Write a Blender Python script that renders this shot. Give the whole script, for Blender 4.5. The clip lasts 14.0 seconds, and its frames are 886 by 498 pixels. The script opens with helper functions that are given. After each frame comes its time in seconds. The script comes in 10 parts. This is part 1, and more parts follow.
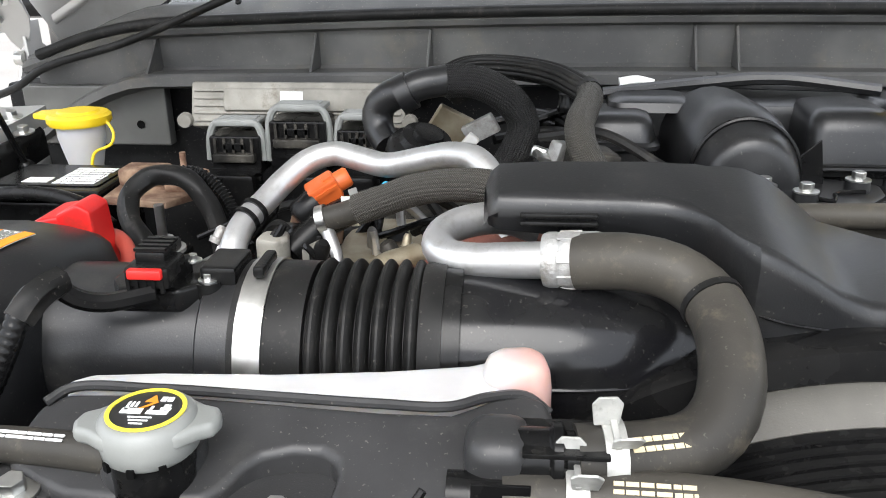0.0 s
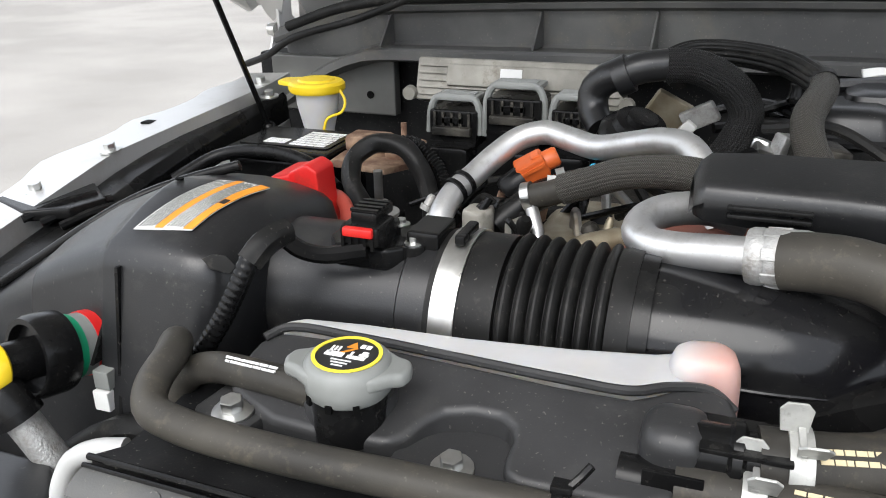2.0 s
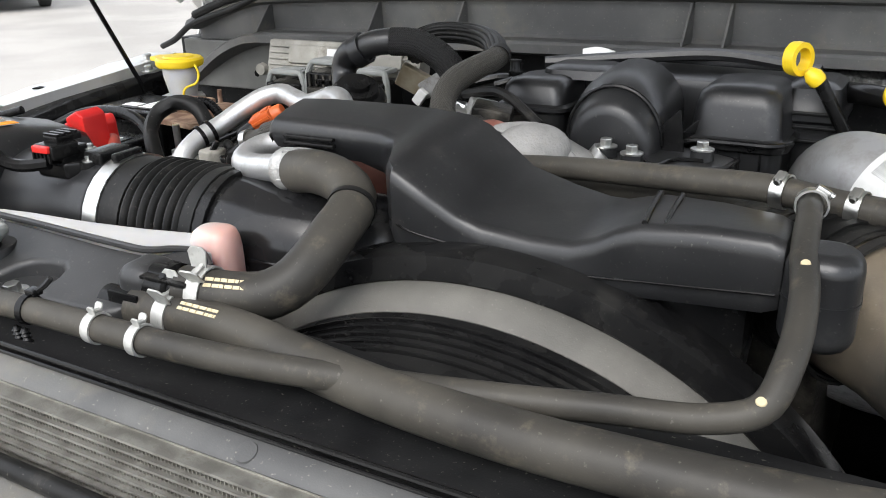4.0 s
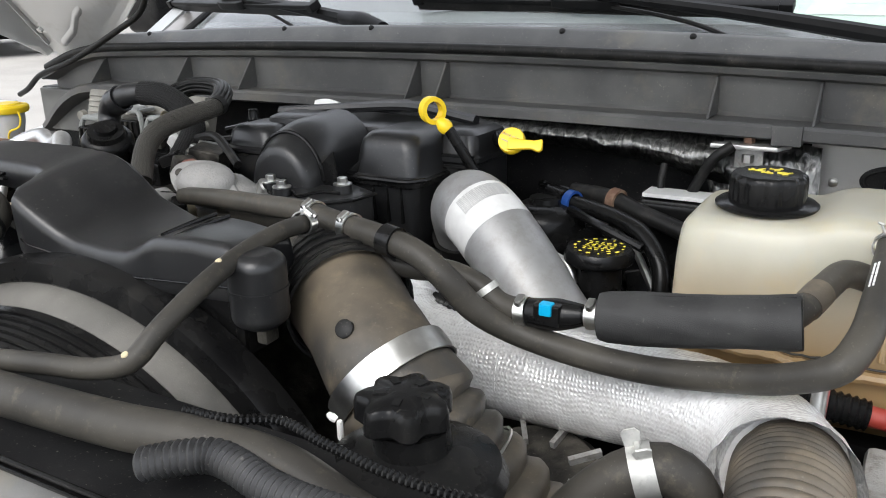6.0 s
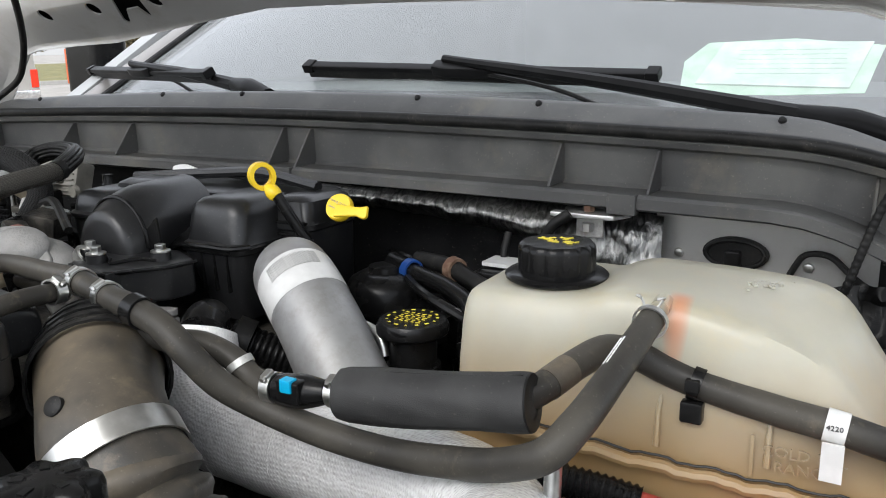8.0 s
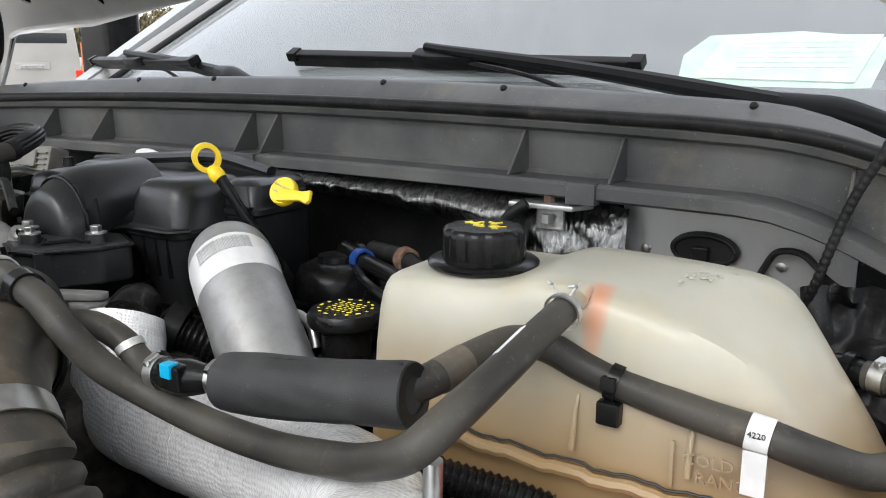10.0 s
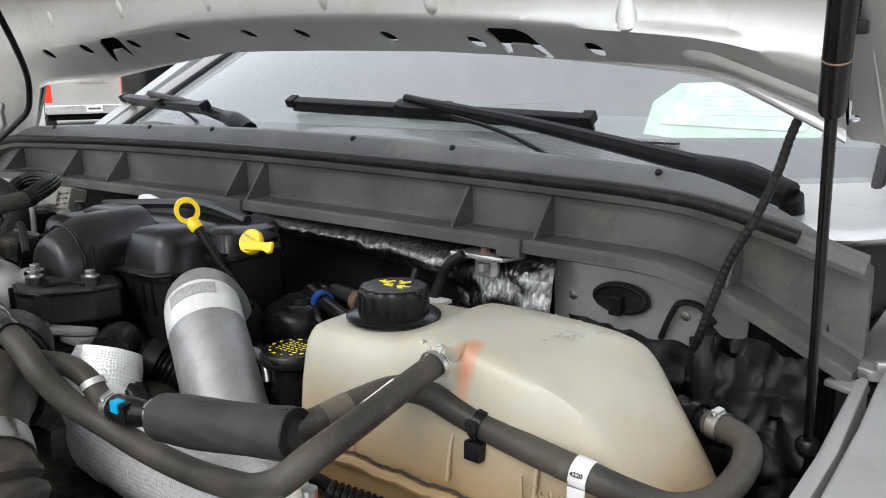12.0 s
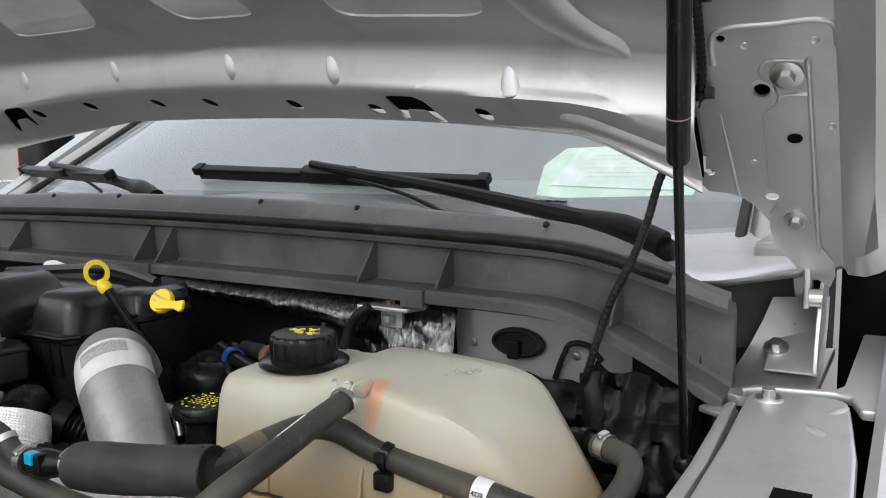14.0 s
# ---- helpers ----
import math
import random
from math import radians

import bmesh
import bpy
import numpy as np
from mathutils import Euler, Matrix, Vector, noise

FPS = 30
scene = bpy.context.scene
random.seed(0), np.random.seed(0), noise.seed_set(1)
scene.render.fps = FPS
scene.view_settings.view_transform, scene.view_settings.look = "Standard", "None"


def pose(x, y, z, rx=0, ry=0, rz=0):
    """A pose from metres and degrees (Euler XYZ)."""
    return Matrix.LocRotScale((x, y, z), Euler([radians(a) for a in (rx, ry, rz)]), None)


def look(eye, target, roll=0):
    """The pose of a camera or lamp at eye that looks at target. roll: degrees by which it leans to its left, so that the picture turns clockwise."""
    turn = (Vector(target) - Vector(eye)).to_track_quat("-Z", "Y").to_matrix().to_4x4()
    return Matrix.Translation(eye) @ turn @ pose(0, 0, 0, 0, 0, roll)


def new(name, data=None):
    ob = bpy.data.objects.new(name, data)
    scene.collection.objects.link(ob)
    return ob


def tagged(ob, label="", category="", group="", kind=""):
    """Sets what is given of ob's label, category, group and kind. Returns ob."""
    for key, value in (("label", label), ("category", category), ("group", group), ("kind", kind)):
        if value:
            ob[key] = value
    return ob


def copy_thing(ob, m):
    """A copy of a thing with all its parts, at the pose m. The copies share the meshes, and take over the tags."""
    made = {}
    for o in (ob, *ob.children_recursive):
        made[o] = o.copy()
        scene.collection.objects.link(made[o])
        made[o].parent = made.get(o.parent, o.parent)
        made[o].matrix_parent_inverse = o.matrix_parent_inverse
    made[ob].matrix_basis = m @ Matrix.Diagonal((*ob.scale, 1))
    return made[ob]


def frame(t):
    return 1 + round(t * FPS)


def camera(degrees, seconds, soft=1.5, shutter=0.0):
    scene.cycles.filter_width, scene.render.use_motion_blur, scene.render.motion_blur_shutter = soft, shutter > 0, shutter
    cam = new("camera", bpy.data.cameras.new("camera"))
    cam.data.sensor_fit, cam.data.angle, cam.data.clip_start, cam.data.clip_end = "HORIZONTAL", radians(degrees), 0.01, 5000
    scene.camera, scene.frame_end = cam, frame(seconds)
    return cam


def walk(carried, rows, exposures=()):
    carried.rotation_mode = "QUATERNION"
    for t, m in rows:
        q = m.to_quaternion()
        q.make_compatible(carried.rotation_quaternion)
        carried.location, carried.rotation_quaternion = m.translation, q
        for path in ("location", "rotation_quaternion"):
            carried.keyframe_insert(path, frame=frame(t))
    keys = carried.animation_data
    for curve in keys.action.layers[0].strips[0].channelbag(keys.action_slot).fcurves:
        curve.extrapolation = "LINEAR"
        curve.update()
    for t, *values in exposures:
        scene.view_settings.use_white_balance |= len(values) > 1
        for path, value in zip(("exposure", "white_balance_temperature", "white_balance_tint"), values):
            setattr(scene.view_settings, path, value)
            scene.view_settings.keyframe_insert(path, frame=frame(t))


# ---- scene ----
cam = camera(56.8, 14.0, soft=1.0)
PATH = [
    (0, (-0.019, 0.011, 1.534), (-0.184, 1.869, 0.812), -0.5),
    (0.5, (-0.079, 0.018, 1.533), (-0.427, 1.847, 0.8), -0.7),
    (1, (-0.095, 0.019, 1.529), (-0.566, 1.814, 0.784), -0.8),
    (1.5, (-0.078, 0.009, 1.534), (-0.648, 1.773, 0.782), -0.9),
    (2, (-0.01, 0.001, 1.536), (-0.665, 1.731, 0.776), -0.9),
    (2.5, (0.096, -0.004, 1.537), (-0.639, 1.685, 0.758), -1.1),
    (3, (0.204, 0.0, 1.532), (-0.58, 1.669, 0.757), -1.5),
    (3.2, (0.241, -0.002, 1.53), (-0.564, 1.659, 0.759), -1.5),
    (5.3, (0.611, -0.058, 1.537), (-0.274, 1.588, 0.823), -1.18),
    (5.5, (0.645, -0.047, 1.538), (-0.229, 1.607, 0.831), -0.97),
    (6, (0.749, -0.003, 1.554), (-0.132, 1.671, 0.903), -1.07),
    (6.5, (0.833, 0.061, 1.554), (-0.072, 1.745, 0.967), -0.98),
    (7, (0.86, 0.085, 1.562), (-0.045, 1.786, 1.024), -0.98),
    (7.5, (0.871, 0.097, 1.558), (-0.034, 1.804, 1.044), -0.88),
    (8, (0.891, 0.107, 1.543), (-0.001, 1.828, 1.051), -0.67),
    (8.2, (0.901, 0.108, 1.532), (0.012, 1.832, 1.043), -0.67),
    (10.3, (0.961, 0.201, 1.514), (-0.064, 1.854, 1.047), 0.45),
    (10.5, (0.97, 0.207, 1.514), (-0.208, 1.754, 1.045), 0.25),
    (11, (0.994, 0.195, 1.528), (-0.348, 1.599, 1.051), -0.07),
    (11.5, (1.05, 0.174, 1.558), (-0.31, 1.562, 1.087), -0.58),
    (12, (1.092, 0.167, 1.577), (0.013, 1.789, 1.125), -0.19),
    (12.5, (1.098, 0.166, 1.58), (0.246, 1.942, 1.235), -0.15),
    (13, (1.089, 0.165, 1.581), (0.277, 1.965, 1.264), -0.22),
    (13.5, (1.081, 0.157, 1.572), (0.224, 1.939, 1.272), -0.35),
    (14, (1.126, 0.118, 1.568), (0.225, 1.881, 1.284), -0.57),
]
EXPOSURES = [(0, 2.15), (0.5, 1.72), (1.0, 1.65), (2.0, 1.7), (3.0, 1.8), (5.5, 1.93), (6.5, 1.64), (8.0, 1.62), (10.5, 1.76), (11.5, 1.72), (12.5, 1.6), (13.5, 1.52), (14, 1.36)]
walk(cam, [(t, look(eye, target, roll)) for t, eye, target, roll in PATH], exposures=EXPOSURES)

# ---- light: overcast sky and a very soft sun ----
world = bpy.data.worlds.new("overcast_sky")
scene.world = world
world.use_nodes = True
wn, wl = world.node_tree.nodes, world.node_tree.links
sky = wn.new("ShaderNodeTexSky")
sky.sky_type, sky.sun_disc = "NISHITA", False
sky.sun_elevation, sky.sun_rotation = radians(52), radians(200)
sky.air_density, sky.dust_density, sky.ozone_density = 1.0, 2.0, 1.0
grey = wn.new("ShaderNodeHueSaturation")
grey.inputs["Saturation"].default_value = 0.4
wl.new(sky.outputs["Color"], grey.inputs["Color"])
# cloud cover: paler and brighter towards the zenith
wtc, wsep = wn.new("ShaderNodeTexCoord"), wn.new("ShaderNodeSeparateXYZ")
wl.new(wtc.outputs["Generated"], wsep.inputs[0])
cloud = wn.new("ShaderNodeMix")
cloud.data_type = "RGBA"
cloud.inputs[6].default_value, cloud.inputs[7].default_value = (2.3, 2.37, 2.5, 1), (6.0, 6.2, 6.6, 1)
wl.new(wsep.outputs["Z"], cloud.inputs[0])
cover = wn.new("ShaderNodeMix")
cover.data_type = "RGBA"
cover.inputs[0].default_value = 0.55
wl.new(grey.outputs["Color"], cover.inputs[6])
wl.new(cloud.outputs[2], cover.inputs[7])
wl.new(cover.outputs[2], wn["Background"].inputs["Color"])
wn["Background"].inputs["Strength"].default_value = 0.15
sun = new("sun", bpy.data.lights.new("sun", "SUN"))
sun.data.energy, sun.data.angle, sun.data.color = 0.6, radians(35), (1.0, 0.985, 0.96)
sun.matrix_world = look((0.3, -4.0, 6.0), (0.2, 0.5, 1.3))


# ---- materials ----
def mat(name, c1, c2=None, rough=0.5, metal=0.0, scale=25.0, fine=900.0, bump=0.15, rvar=0.12, coat=0.0, trans=0.0,
        sss=0.0, lo=0.4, hi=0.65, spec=0.5, dirt=None, dirtscale=60.0, dirtlo=0.55, dirthi=0.75, dist=0.0006, specks=0.0):
    m = bpy.data.materials.new(name)
    m.use_nodes = True
    n, l = m.node_tree.nodes, m.node_tree.links
    b = n["Principled BSDF"]
    tc = n.new("ShaderNodeTexCoord")
    big = n.new("ShaderNodeTexNoise")
    big.inputs["Scale"].default_value, big.inputs["Detail"].default_value = scale, 7
    l.new(tc.outputs["Object"], big.inputs["Vector"])
    ramp = n.new("ShaderNodeValToRGB")
    ramp.color_ramp.elements[0].position, ramp.color_ramp.elements[1].position = lo, hi
    ramp.color_ramp.elements[0].color = (*c1, 1)
    ramp.color_ramp.elements[1].color = (*(c2 or [min(1, v * 1.35) for v in c1]), 1)
    l.new(big.outputs["Fac"], ramp.inputs["Fac"])
    col = ramp.outputs["Color"]
    tiny = n.new("ShaderNodeTexNoise")
    tiny.inputs["Scale"].default_value, tiny.inputs["Detail"].default_value = fine, 4
    l.new(tc.outputs["Object"], tiny.inputs["Vector"])
    if dirt:
        dn = n.new("ShaderNodeTexNoise")
        dn.inputs["Scale"].default_value, dn.inputs["Detail"].default_value, dn.inputs["Roughness"].default_value = dirtscale, 9, 0.7
        l.new(tc.outputs["Object"], dn.inputs["Vector"])
        dr = n.new("ShaderNodeValToRGB")
        dr.color_ramp.elements[0].position, dr.color_ramp.elements[1].position = dirtlo, dirthi
        l.new(dn.outputs["Fac"], dr.inputs["Fac"])
        mx = n.new("ShaderNodeMix")
        mx.data_type = "RGBA"
        l.new(dr.outputs["Color"], mx.inputs[0])
        l.new(col, mx.inputs[6])
        mx.inputs[7].default_value = (*dirt, 1)
        col = mx.outputs[2]
    if specks:
        # scattered dust grains and small scuffs
        sn = n.new("ShaderNodeTexNoise")
        sn.inputs["Scale"].default_value, sn.inputs["Detail"].default_value = 420, 3
        l.new(tc.outputs["Object"], sn.inputs["Vector"])
        sr = n.new("ShaderNodeValToRGB")
        sr.color_ramp.elements[0].position, sr.color_ramp.elements[1].position = 0.66, 0.74
        sr.color_ramp.elements[1].color = (specks, specks, specks, 1)
        l.new(sn.outputs["Fac"], sr.inputs["Fac"])
        sx = n.new("ShaderNodeMix")
        sx.data_type = "RGBA"
        l.new(sr.outputs["Color"], sx.inputs[0])
        l.new(col, sx.inputs[6])
        sx.inputs[7].default_value = (0.30, 0.28, 0.24, 1)
        col = sx.outputs[2]
    l.new(col, b.inputs["Base Color"])
    mr = n.new("ShaderNodeMapRange")
    mr.inputs["To Min"].default_value, mr.inputs["To Max"].default_value = max(0.02, rough - rvar), min(1, rough + rvar)
    l.new(big.outputs["Fac"], mr.inputs["Value"])
    l.new(mr.outputs["Result"], b.inputs["Roughness"])
    bp = n.new("ShaderNodeBump")
    bp.inputs["Strength"].default_value, bp.inputs["Distance"].default_value = bump, dist
    l.new(tiny.outputs["Fac"], bp.inputs["Height"])
    l.new(bp.outputs["Normal"], b.inputs["Normal"])
    b.inputs["Metallic"].default_value = metal
    b.inputs["Coat Weight"].default_value, b.inputs["Coat Roughness"].default_value = coat, 0.08
    b.inputs["Transmission Weight"].default_value = trans
    b.inputs["Specular IOR Level"].default_value = spec
    if sss:
        b.inputs["Subsurface Weight"].default_value, b.inputs["Subsurface Scale"].default_value = sss, 0.02
        b.inputs["Subsurface Radius"].default_value = (1.0, 0.8, 0.5)
    return m


PLASTIC = mat("black_plastic", (0.0052, 0.0052, 0.0054), (0.0105, 0.0104, 0.0102), 0.27, dirt=(0.04, 0.038, 0.034), dirtscale=30, dirtlo=0.56, dirthi=0.95, bump=0.10, spec=0.16, specks=0.08)
SATIN = mat("satin_black_plastic", (0.005, 0.005, 0.0052), (0.0095, 0.0095, 0.0094), 0.23, bump=0.05, rvar=0.08, dirt=(0.045, 0.043, 0.04), dirtscale=60, dirtlo=0.6, dirthi=0.95, spec=0.20, specks=0.07)
GLOSSY = mat("glossy_black_plastic", (0.006, 0.006, 0.007), (0.012, 0.012, 0.012), 0.16, bump=0.02, rvar=0.05, spec=0.3, specks=0.12)
GRAINED = mat("grained_grey_plastic", (0.068, 0.068, 0.0675), (0.112, 0.111, 0.106), 0.46, scale=10, bump=0.25, dirt=(0.15, 0.135, 0.105), dirtscale=11, dirtlo=0.53, dirthi=0.82, spec=0.25, specks=0.45)
RUBBER = mat("rubber_hose", (0.031, 0.029, 0.0255), (0.060, 0.055, 0.046), 0.46, scale=14, bump=0.12, dirt=(0.13, 0.11, 0.08), dirtscale=60, dirtlo=0.56, dirthi=0.9, spec=0.2, specks=0.16)
BLACK_RUBBER = mat("black_rubber", (0.008, 0.008, 0.0078), (0.017, 0.0166, 0.016), 0.45, bump=0.10, dirt=(0.07, 0.065, 0.055), dirtscale=50, dirtlo=0.56, dirthi=0.95, spec=0.17, specks=0.22)
FOAM = mat("foam_sleeve", (0.026, 0.026, 0.026), (0.042, 0.042, 0.0412), 0.55, bump=0.3, fine=1500, dist=0.001, spec=0.2, specks=0.15)
DUSTY = mat("dusty_rubber_boot", (0.034, 0.031, 0.026), (0.135, 0.110, 0.078), 0.50, scale=13, bump=0.15, specks=0.2, dirt=(0.19, 0.15, 0.10), dirtscale=40, dirtlo=0.55, dirthi=0.9)
SHROUD = mat("dusty_grey_shroud", (0.075, 0.072, 0.064), (0.13, 0.124, 0.11), 0.7, scale=14, bump=0.3, dirt=(0.08, 0.075, 0.065), dirtscale=25, dirtlo=0.5, dirthi=0.8, specks=0.3)
ALU = mat("brushed_aluminium", (0.60, 0.60, 0.60), (0.50, 0.50, 0.495), 0.42, 0.85, scale=20, bump=0.08, dirt=(0.32, 0.31, 0.285), dirtscale=70, dirtlo=0.5, dirthi=0.85, specks=0.3)
CAST = mat("cast_aluminium", (0.42, 0.42, 0.41), (0.50, 0.50, 0.49), 0.5, 0.6, scale=30, fine=500, bump=0.5, dist=0.0015, dirt=(0.16, 0.14, 0.11), dirtscale=60, dirtlo=0.45, dirthi=0.75)
DUSTYCAST = mat("dusty_ribbed_casting", (0.20, 0.19, 0.165), (0.34, 0.325, 0.285), 0.6, 0.2, scale=22, fine=400, bump=0.4, dirt=(0.12, 0.10, 0.075), dirtscale=50, specks=0.5)
STEEL = mat("zinc_steel", (0.52, 0.52, 0.50), (0.68, 0.68, 0.66), 0.32, 1.0, scale=60, bump=0.05)
ZINC = mat("dull_zinc", (0.42, 0.42, 0.40), (0.56, 0.56, 0.53), 0.5, 0.55, scale=90, bump=0.1, dirt=(0.25, 0.24, 0.21), dirtscale=120)
RESIN = mat("moulded_black_plastic", (0.009, 0.0092, 0.010), (0.0155, 0.0158, 0.0165), 0.34, bump=0.14, scale=16, dirt=(0.055, 0.053, 0.049), dirtscale=34, dirtlo=0.56, dirthi=0.95, spec=0.46, specks=0.16)
SHIELDING = mat("grey_black_plastic", (0.026, 0.026, 0.0265), (0.042, 0.042, 0.0425), 0.40, bump=0.12, scale=14, dirt=(0.07, 0.068, 0.062), dirtscale=30, dirtlo=0.56, dirthi=0.95, spec=0.34, specks=0.3)
DIECAST = mat("die_cast_alloy", (0.20, 0.197, 0.19), (0.29, 0.285, 0.275), 0.6, 0.25, scale=35, fine=420, bump=0.55, dist=0.0012, dirt=(0.22, 0.20, 0.17), dirtscale=70, dirtlo=0.55, dirthi=0.9, specks=0.2)
SCUFFED = mat("scuffed_black_plastic", (0.009, 0.009, 0.0095), (0.017, 0.017, 0.0172), 0.52, bump=0.12, dirt=(0.05, 0.048, 0.044), dirtscale=45, dirtlo=0.6, dirthi=0.95, spec=0.12, specks=0.4)
RUSTY = mat("rusty_steel", (0.16, 0.09, 0.06), (0.36, 0.25, 0.17), 0.75, 0.4, scale=70, bump=0.5)
SILVER = mat("silver_paint", (0.53, 0.527, 0.515), (0.59, 0.587, 0.575), 0.37, 0.68, scale=4, fine=2500, bump=0.03, rvar=0.04, coat=0.15, dirt=(0.36, 0.34, 0.29), dirtscale=14, dirtlo=0.52, dirthi=0.95, specks=0.12)
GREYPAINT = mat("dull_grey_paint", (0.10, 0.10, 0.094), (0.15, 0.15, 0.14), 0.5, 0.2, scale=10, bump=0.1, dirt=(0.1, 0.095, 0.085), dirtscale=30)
YELLOW = mat("yellow_plastic", (0.80, 0.55, 0.01), (0.86, 0.62, 0.03), 0.38, bump=0.05)
ORANGE = mat("orange_plastic", (0.48, 0.085, 0.015), (0.58, 0.12, 0.025), 0.42, bump=0.08)
RED = mat("red_plastic", (0.55, 0.012, 0.012), (0.65, 0.03, 0.02), 0.4, bump=0.1, dirt=(0.35, 0.03, 0.02), dirtscale=40)
DULLRED = mat("dull_red_cable", (0.28, 0.03, 0.02), (0.36, 0.06, 0.04), 0.55, bump=0.1)
WHITE = mat("white_plastic", (0.72, 0.72, 0.70), (0.8, 0.8, 0.78), 0.45, bump=0.05)
MILKY = mat("milky_bottle", (0.46, 0.455, 0.45), (0.52, 0.515, 0.51), 0.42, sss=0.4, bump=0.05)
PINK = mat("pink_stained_bottle", (0.52, 0.30, 0.26), (0.58, 0.38, 0.34), 0.4, scale=30, sss=0.5, bump=0.05)
pn, pl = PINK.node_tree.nodes, PINK.node_tree.links
old = pn["Principled BSDF"].inputs["Base Color"].links[0].from_socket
ptc, psep, pmr, pmx = pn.new("ShaderNodeTexCoord"), pn.new("ShaderNodeSeparateXYZ"), pn.new("ShaderNodeMapRange"), pn.new("ShaderNodeMix")
pl.new(ptc.outputs["Object"], psep.inputs[0])
pmr.inputs["From Min"].default_value, pmr.inputs["From Max"].default_value = 0.093, 0.112
pl.new(psep.outputs["X"], pmr.inputs["Value"])
pmx.data_type = "RGBA"
pmx.inputs[6].default_value = (0.49, 0.47, 0.46, 1)
pl.new(pmr.outputs["Result"], pmx.inputs[0])
pl.new(old, pmx.inputs[7])
pl.new(pmx.outputs[2], pn["Principled BSDF"].inputs["Base Color"])
GREYPLASTIC = mat("light_grey_plastic", (0.19, 0.197, 0.187), (0.24, 0.247, 0.235), 0.45, bump=0.1)
PALE = mat("pale_sleeve", (0.42, 0.42, 0.41), (0.5, 0.5, 0.49), 0.55)
BLUE = mat("blue_clip", (0.0, 0.30, 0.52), (0.0, 0.38, 0.6), 0.35, bump=0.02)
DEEPBLUE = mat("deep_blue_clip", (0.01, 0.05, 0.22), (0.02, 0.08, 0.3), 0.35, bump=0.02)
INK_BLACK = mat("black_ink", (0.012, 0.012, 0.012), None, 0.5, bump=0)
INK_WHITE = mat("white_ink", (0.75, 0.75, 0.73), None, 0.5, bump=0)
INK_YELLOW = mat("yellow_ink", (0.75, 0.62, 0.05), None, 0.5, bump=0)
INK_ORANGE = mat("orange_ink", (0.60, 0.22, 0.02), None, 0.5, bump=0)
INK_TAN = mat("tan_ink", (0.45, 0.38, 0.24), None, 0.6, bump=0)
LABEL = mat("label_paper", (0.58, 0.58, 0.565), (0.66, 0.66, 0.645), 0.4, bump=0.05, scale=60)
GREEN = mat("green_paint_dab", (0.0, 0.22, 0.10), None, 0.5)
# near-black for cavities and holes: their deep shade put into the colour
DARK = mat("void_shade_black", (0.0022, 0.0022, 0.0022), (0.004, 0.004, 0.0039), 0.7, bump=0.3, spec=0.06)
ENGINE = mat("grimy_engine_metal", (0.02, 0.019, 0.017), (0.085, 0.078, 0.066), 0.5, 0.3, scale=45, bump=0.5, fine=300, dist=0.002, spec=0.25, specks=0.3)
TAN_METAL = mat("heat_tinted_casting", (0.30, 0.25, 0.17), (0.46, 0.41, 0.31), 0.5, 0.7, scale=40, bump=0.4)
DARKRED = mat("dark_red_casting", (0.20, 0.07, 0.05), (0.30, 0.13, 0.10), 0.55, 0.1, scale=30, bump=0.3)
CLOTH = mat("dash_vinyl", (0.05, 0.05, 0.052), (0.075, 0.075, 0.078), 0.6, scale=8, bump=0.3)
DASH = mat("grey_dash_vinyl", (0.15, 0.155, 0.155), (0.19, 0.195, 0.195), 0.55, scale=8, bump=0.3)
# pale grey of the added cab walls, chosen to keep the windscreen evenly pale
CAB_BLANK = mat("pale_cab_blank", (0.30, 0.31, 0.31), (0.36, 0.37, 0.37), 0.8, scale=5, bump=0.2)
DULLALU = mat("dull_aluminium", (0.36, 0.36, 0.36), (0.29, 0.29, 0.285), 0.52, 0.6, scale=20, bump=0.10, dirt=(0.22, 0.21, 0.19), dirtscale=55, dirtlo=0.48, dirthi=0.85, specks=0.35)
WIPERBLACK = mat("wiper_black", (0.004, 0.004, 0.0042), (0.007, 0.007, 0.007), 0.42, bump=0.04, spec=0.10)
FINS = mat("condenser_fins", (0.30, 0.29, 0.26), (0.46, 0.45, 0.41), 0.45, 0.8, scale=60, bump=0.3, dirt=(0.15, 0.13, 0.1))
GROUND = mat("pale_worn_asphalt", (0.245, 0.23, 0.208), (0.315, 0.297, 0.27), 0.85, scale=0.6, fine=120, bump=0.6, rvar=0.05, dirt=(0.19, 0.18, 0.165), dirtscale=70, dirtlo=0.52, dirthi=0.75, dist=0.01)
GRASS = mat("dry_grass", (0.12, 0.12, 0.04), (0.22, 0.19, 0.08), 0.9, scale=2, fine=30, bump=1.0, dist=0.05)
CONCRETE = mat("concrete", (0.42, 0.40, 0.37), (0.52, 0.50, 0.46), 0.85, scale=3, fine=90, bump=0.4)
WHITEPAINT = mat("white_car_paint", (0.74, 0.74, 0.74), None, 0.25, coat=0.5, scale=1, bump=0)
CHAMPAGNE = mat("champagne_car_paint", (0.36, 0.345, 0.315), (0.42, 0.40, 0.37), 0.35, 0.4, coat=0.4, scale=1, bump=0)
GREYCAR = mat("grey_car_paint", (0.22, 0.21, 0.20), (0.25, 0.24, 0.23), 0.35, 0.5, coat=0.4, scale=1, bump=0)
REDPOST = mat("red_post_paint", (0.62, 0.03, 0.02), (0.7, 0.06, 0.04), 0.45, scale=3, bump=0.1)
TYRE = mat("tyre_rubber", (0.02, 0.02, 0.02), (0.035, 0.034, 0.032), 0.8)
